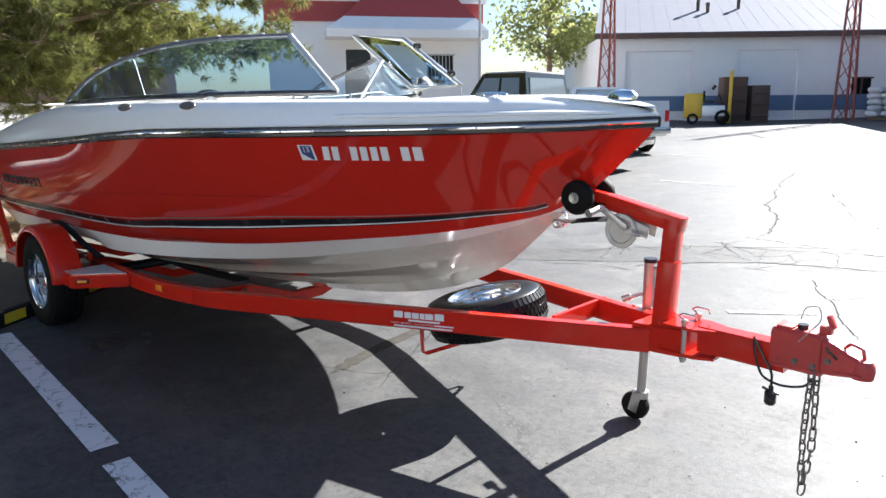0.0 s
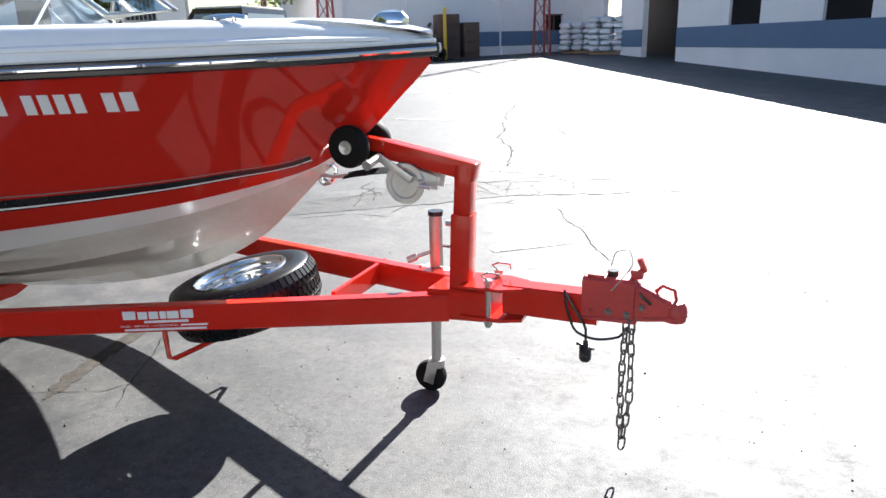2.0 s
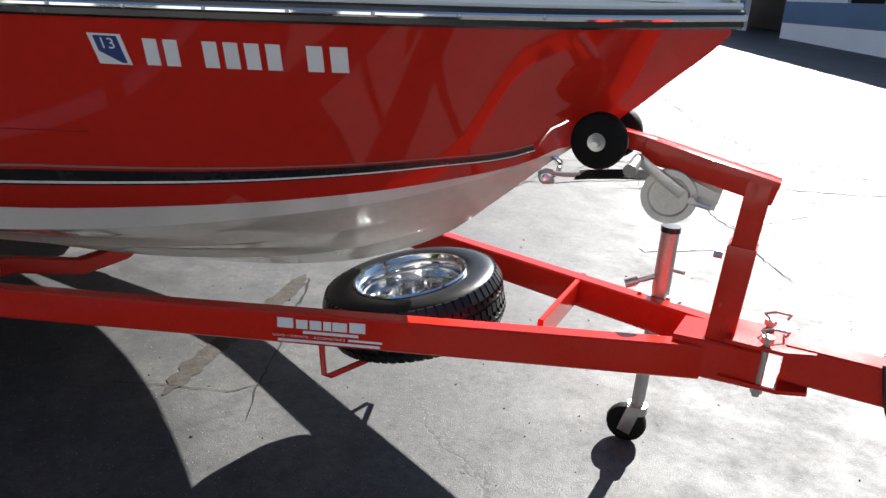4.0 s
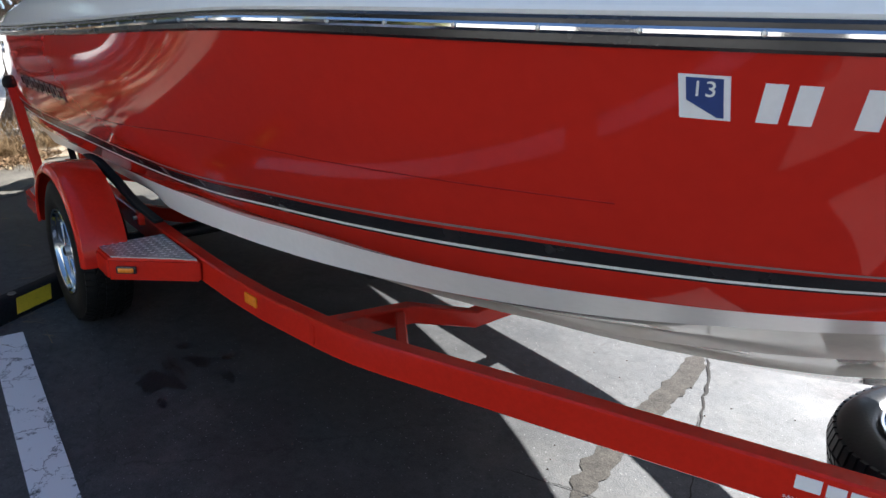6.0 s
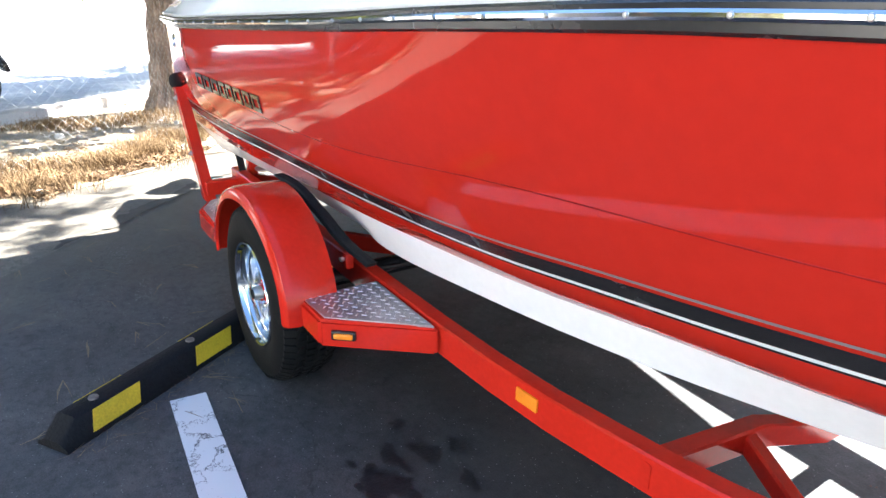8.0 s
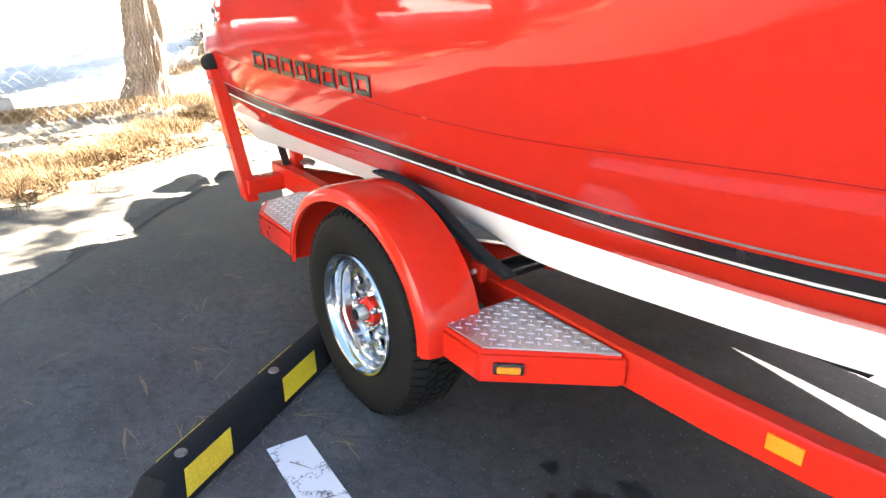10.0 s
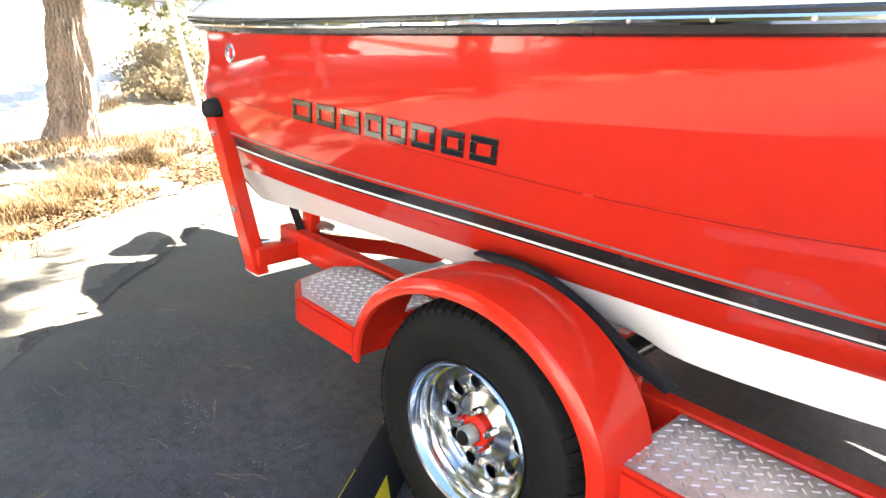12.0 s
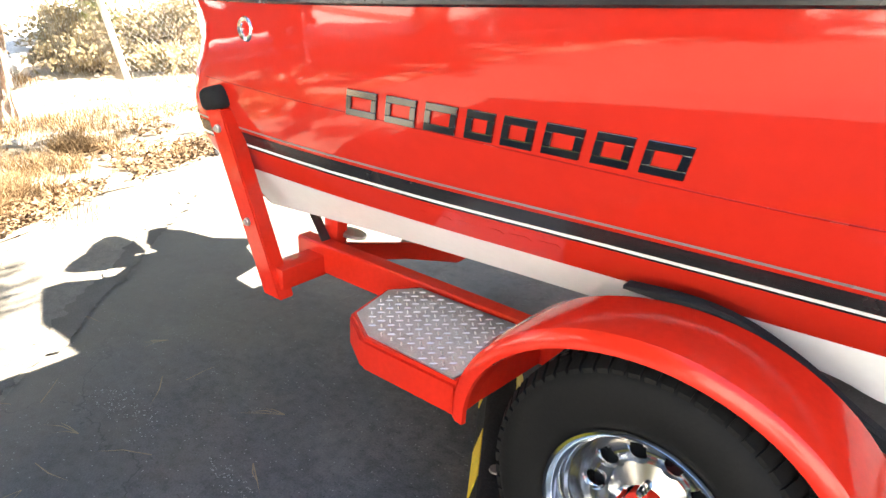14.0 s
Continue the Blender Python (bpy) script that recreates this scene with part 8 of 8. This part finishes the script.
def build_shop():
    """The white shop with a red mansard and a white awning."""
    P, Q = cam_dir(147.5, 29.0), cam_dir(131.0, 30.0)
    sh = thing("shop_building", "white shop building with a red mansard roof band", "building", at=(P[0], P[1], 0))
    a, u, n, length = wall_frame(P, Q)
    zg = ground_z(*Q) - 0.4
    bm = bmesh.new()
    holed_wall(bm, a, u, n, length, 0.3, zg, 4.95, [(3.0, 4.0, 1.6, 3.9), (6.3, 7.4, 2.6, 3.7)])
    part("wall", bm, STUCCO, sh, "white painted wall", smooth=False)
    bm = bmesh.new()
    wall_box(bm, a, u, n, length - 0.3, length, 0.3, 14, zg, 4.95)
    part("wall", bm, STUCCO, sh, "white painted wall", smooth=False)
    bm = bmesh.new()
    wall_box(bm, a, u, n, 3.0, 4.0, 0.15, 0.2, 1.6, 3.9)
    part("entrance", bm, BLACK_GLOSS, sh, "dark glazed entrance", smooth=False)
    bm = bmesh.new()
    wall_box(bm, a, u, n, 6.3, 7.4, 0.15, 0.18, 2.6, 3.7)
    win = part("window", bm, BLACK_GLOSS, sh, "barred window", smooth=False)
    bm = bmesh.new()
    for i in range(8):
        wall_box(bm, a, u, n, 6.32 + i * 0.15, 6.34 + i * 0.15, -0.03, 0.0, 2.6, 3.7)
    wall_box(bm, a, u, n, 6.25, 7.45, -0.03, 0.02, 2.56, 2.62)
    wall_box(bm, a, u, n, 6.25, 7.45, -0.03, 0.02, 3.68, 3.74)
    part("bars", bm, GALV, win, "window bars", smooth=False)
    bm = bmesh.new()
    wall_box(bm, a, u, n, -0.1, length + 0.1, -0.12, 14, 4.95, 5.7)
    part("red_band", bm, RED_ROOF, sh, "red parapet band", smooth=False)
    bm = bmesh.new()
    wall_box(bm, a, u, n, -0.2, length + 0.2, -0.2, 14.1, 5.7, 7.0)
    part("parapet", bm, STUCCO, sh, "white parapet", smooth=False)
    # hipped canopy over the entrance
    def P3(x, d, z):
        return a + u * x + n * d + Vector((0, 0, z))
    bm = bmesh.new()
    sweep(bm, [[P3(2.2, 0, 4.25), P3(8.5, 0, 4.25), P3(8.5, -1.4, 4.25), P3(2.2, -1.4, 4.25)], [P3(2.2, 0, 4.55), P3(8.5, 0, 4.55), P3(8.5, -1.4, 4.55), P3(2.2, -1.4, 4.55)],
               [P3(2.9, 0, 5.05), P3(8.1, 0, 5.05), P3(8.1, -1.0, 5.05), P3(2.9, -1.0, 5.05)]])
    part("canopy_fascia", bm, STUCCO, sh, "white sloping canopy fascia", smooth=False)
    bm = bmesh.new()
    sweep(bm, [[P3(2.9, -0.02, 5.055), P3(8.1, -0.02, 5.055), P3(8.1, -1.0, 5.055), P3(2.9, -1.0, 5.055)], [P3(4.2, -0.02, 6.3), P3(7.0, -0.02, 6.3), P3(7.0, -0.3, 6.3), P3(4.2, -0.3, 6.3)]])
    part("canopy_roof", bm, RED_ROOF, sh, "red hipped canopy roof", smooth=False)
    bm = bmesh.new()
    wall_box(bm, a, u, n, 1.9, 2.35, -0.03, 0.0, 2.6, 3.2)
    part("wall_sign", bm, STICKER, sh, "small white wall sign", smooth=False)
    # flag pole
    fp = thing("flag_pole", "tall thin white pole beside the shop", "pole", at=(*cam_dir(131.0, 26), 0))
    bm = bmesh.new()
    c = cam_dir(131.0, 26)
    cyl(bm, (c[0], c[1], ground_z(*c) - 0.1), (c[0], c[1], 9.0), 0.06, 0.04, 10)
    part("shaft", bm, GALV, fp)


build_shop()
leaf_tree(cam_dir(125.6, 44), 8.6, 3.4, "yellow-green leafy tree behind the lot", 3800, 5, 0.16)
leaf_tree(cam_dir(123.0, 58), 6.0, 3.5, "dark green leafy tree behind the lot", 3200, 8, 0.2)


# trees added to keep the bright horizon out of the hull's reflections
for k, (x, y) in enumerate(((-41, 13), (-38, 4), (-40, -5), (-37, -14), (-39, -24))):
    leaf_tree((x, y), 8.5, 4.2, "dark green leafy tree added across the street to darken the hull's reflections", 2400, 40 + k, 0.36, LEAF_DARK)


def build_backdrop_building():
    """A plain low building, added across the street to darken the hull's reflections."""
    P, Q = (-46.0, 22.0), (-44.0, -40.0)
    sb = thing("backdrop_building", "plain low brown building added across the street to darken the hull's reflections", "building", at=(P[0], P[1], 1.3))
    a, u, n, length = wall_frame(Q, P)
    bm = bmesh.new()
    wall_box(bm, a, u, n, 0, length, 0, 0.3, 1.0, 4.6)
    part("wall", bm, BROWN, sb, "brown wall", smooth=False)
    bm = bmesh.new()
    wall_box(bm, a, u, n, -0.3, length + 0.3, -0.4, 9, 4.6, 4.9)
    part("roof", bm, METAL_ROOF, sb, "flat roof", smooth=False)


build_backdrop_building()


def build_gantry(az, d, label):
    c = Vector((*cam_dir(az, d), 0))
    z0 = ground_z(c.x, c.y)
    g = thing("lattice_mast", label, "mast", "lattice masts", at=(c.x, c.y, z0))
    side = Vector((math.sin(radians(az)), -math.cos(radians(az)), 0))
    fwd = Vector((math.cos(radians(az)), math.sin(radians(az)), 0))
    H = 8.5
    tops = []
    for k, (s, f) in enumerate(((-0.42, -0.3), (0.42, -0.3), (0.12, 0.4))):
        b = c + side * s + fwd * f + Vector((0, 0, z0 - 0.05))
        t = c + side * s * 0.3 + fwd * f * 0.3 + Vector((0, 0, z0 + H))
        tops.append((b, t))
        bm = bmesh.new()
        cyl(bm, b, t, 0.065, 0.045, 8)
        part("leg", bm, RED_STEEL, g, "rust-red pipe leg")
    for i in range(9):
        for j in range(3):
            (b0, t0), (b1, t1) = tops[j], tops[(j + 1) % 3]
            bm = bmesh.new()
            cyl(bm, b0 + (t0 - b0) * (i / 9), b1 + (t1 - b1) * ((i + 1) / 9), 0.022, seg=5)
            part("lattice_bar", bm, RED_STEEL, g)
    for s in (-1, 1):
        bm = bmesh.new()
        top = c + Vector((0, 0, z0 + 6.0))
        cyl(bm, top, top + side * s * 1.7 + Vector((0, 0, 1.7)), 0.035, seg=6)
        part("strut", bm, RED_STEEL, g, "rust-red strut")


build_gantry(121.1, 34.5, "rust-red lattice steel mast before the warehouse")
build_gantry(104.6, 37.0, "rust-red lattice steel mast before the warehouse")


def build_forklift():
    c = cam_dir(113.4, 36.0)
    z0 = ground_z(*c)
    yaw = radians(113.4 - 90)
    f = thing("forklift", "yellow and white forklift parked by the warehouse", "forklift", at=(c[0], c[1], z0))
    M = Matrix.Translation((c[0], c[1], z0)) @ Matrix.Rotation(yaw, 4, 'Z')

    def fin(bm):
        bmesh.ops.transform(bm, matrix=M, verts=bm.verts[:])
        return bm
    bm = bmesh.new()
    box(bm, (-0.75, 0, 0.85), (0.85, 1.0, 1.15), bevel=0.1)
    part("counterweight", fin(bm), YELLOW, f, "yellow counterweight")
    bm = bmesh.new()
    box(bm, (0.15, 0, 0.62), (1.0, 1.0, 0.5), bevel=0.06)
    part("body", fin(bm), WHITE_CAR, f, "white body")
    bm = bmesh.new()
    box(bm, (-0.05, 0, 1.05), (0.45, 0.5, 0.12), bevel=0.04)
    box(bm, (-0.3, 0, 1.3), (0.1, 0.5, 0.5), bevel=0.04)
    part("seat", fin(bm), BLACK_GLOSS, f, "dark seat")
    bm = bmesh.new()
    tube(bm, [(0.55, 0, 0.9), (0.4, 0, 1.3), (0.3, 0, 1.38)], 0.03, 6)
    part("steering_column", fin(bm), BLACK_GLOSS, f)
    bm = bmesh.new()
    for y in (-0.35, 0.35):
        box(bm, (0.85, y, 1.25), (0.14, 0.09, 2.4), bevel=0.01)
    box(bm, (0.85, 0, 2.4), (0.12, 0.7, 0.1), bevel=0.01)
    box(bm, (0.85, 0, 1.3), (0.12, 0.7, 0.08), bevel=0.01)
    part("mast", fin(bm), YELLOW, f, "yellow lifting mast")
    bm = bmesh.new()
    for y in (-0.25, 0.25):
        box(bm, (1.45, y, 0.12), (1.0, 0.1, 0.04), bevel=0.01)
    box(bm, (0.96, 0, 0.4), (0.05, 0.8, 0.5), bevel=0.01)
    part("forks", fin(bm), BROWN, f, "dark forks")
    for x, r in ((-0.75, 0.25), (0.55, 0.33)):
        for s in (-1, 1):
            bm = car_wheel(f, None, r, 0.2, s)
            bmesh.ops.translate(bm, vec=(x, s * 0.48, r), verts=bm.verts[:])
            part("wheel", fin(bm), RUBBER, f, "black tyre")
    # brown crates beside it
    cr = cam_dir(111.0, 37.2)
    zc = ground_z(*cr)
    for nm, dx, w, h in (("steel_crate", -0.5, 1.1, 2.15), ("steel_crate", 0.45, 0.8, 1.75)):
        b = thing(nm, "dark brown steel crate against the warehouse", "crate", "crates", at=(cr[0] + dx, cr[1] + dx * 0.7, zc))
        bm = bmesh.new()
        box(bm, (cr[0] + dx, cr[1] + dx * 0.7, zc + h / 2), (w, 0.9, h), (0, 0, 40), 0.03)
        part("body", bm, BROWN, b)
        for i in range(3):
            bm = bmesh.new()
            box(bm, (cr[0] + dx + 0.36, cr[1] + dx * 0.7 - 0.42, zc + h * (0.2 + 0.3 * i)), (w * 0.9, 0.06, 0.08), (0, 0, 40), 0.01)
            part("rib", bm, BROWN, b)


build_forklift()


def build_sacks():
    r2 = random.Random(9)
    for az, d, nlay in ((101.7, 39.0, 5), (99.6, 37.5, 6)):
        c = cam_dir(az, d)
        z0 = ground_z(*c)
        pal = thing("pallet", "wooden pallet with stacked sacks", "pallet", "pallets", at=(c[0], c[1], z0))
        bm = bmesh.new()
        bm.free()
        for i in range(5):
            bm = bmesh.new()
            box(bm, (c[0] - 0.7 + 0.35 * i, c[1], z0 + 0.13), (0.14, 1.4, 0.03), bevel=0.005)
            part("slat", bm, WOOD, pal)
        for i in (-0.6, 0, 0.6):
            bm = bmesh.new()
            box(bm, (c[0], c[1] + i, z0 + 0.06), (1.6, 0.1, 0.11), bevel=0.005)
            part("bearer", bm, WOOD, pal)
        for lay in range(nlay):
            for i in range(3):
                for j in range(2):
                    sk = thing("sack", "plump white plastic sack on a pallet", "sack", "stacked sacks", at=(c[0], c[1], z0))
                    bm = bmesh.new()
                    bmesh.ops.create_icosphere(bm, subdivisions=2, radius=0.5)
                    for v in bm.verts:
                        v.co = Vector((math.copysign(abs(v.co.x * 2) ** 0.6, v.co.x) * 0.33, math.copysign(abs(v.co.y * 2) ** 0.6, v.co.y) * 0.42, math.copysign(abs(v.co.z * 2) ** 0.7, v.co.z) * 0.15)) + Vector((r2.uniform(-1, 1), r2.uniform(-1, 1), r2.uniform(-1, 1))) * 0.02
                    bmesh.ops.transform(bm, matrix=Matrix.Translation((c[0] - 0.62 + 0.62 * i + r2.uniform(-0.06, 0.06), c[1] - 0.42 + 0.84 * j, z0 + 0.29 + lay * 0.27)) @ Matrix.Rotation(r2.uniform(-0.2, 0.2), 4, 'Z'), verts=bm.verts[:])
                    part("bag", bm, BAG, sk)


build_sacks()


def build_rear_building():
    """A plain sunlit building, added out of view to close the lot behind the camera."""
    P, Q = (16.0, -13.5), (-14.0, -11.5)
    rb = thing("unseen_lot_building", "plain tan stucco building added out of view across the lot", "building", at=(P[0], P[1], 0))
    a, u, n, length = wall_frame(P, Q)
    bm = bmesh.new()
    holed_wall(bm, a, u, n, length, 0.3, -0.1, 5.0, [(5, 7.2, -0.1, 2.4), (12, 14, 1.0, 2.2), (20, 22, 1.0, 2.2)])
    part("wall", bm, TAN_STUCCO, rb, "tan stucco wall", smooth=False)
    for h0, h1, za, zb in ((5, 7.2, -0.1, 2.4), (12, 14, 1.0, 2.2), (20, 22, 1.0, 2.2)):
        bm = bmesh.new()
        wall_box(bm, a, u, n, h0, h1, 0.15, 0.2, za, zb)
        part("window", bm, BLACK_GLOSS, rb, "dark window", smooth=False)
    bm = bmesh.new()
    wall_box(bm, a, u, n, -0.3, length + 0.3, -0.3, 9, 5.0, 5.3)
    part("roof", bm, METAL_ROOF, rb, "flat roof", smooth=False)


build_rear_building()
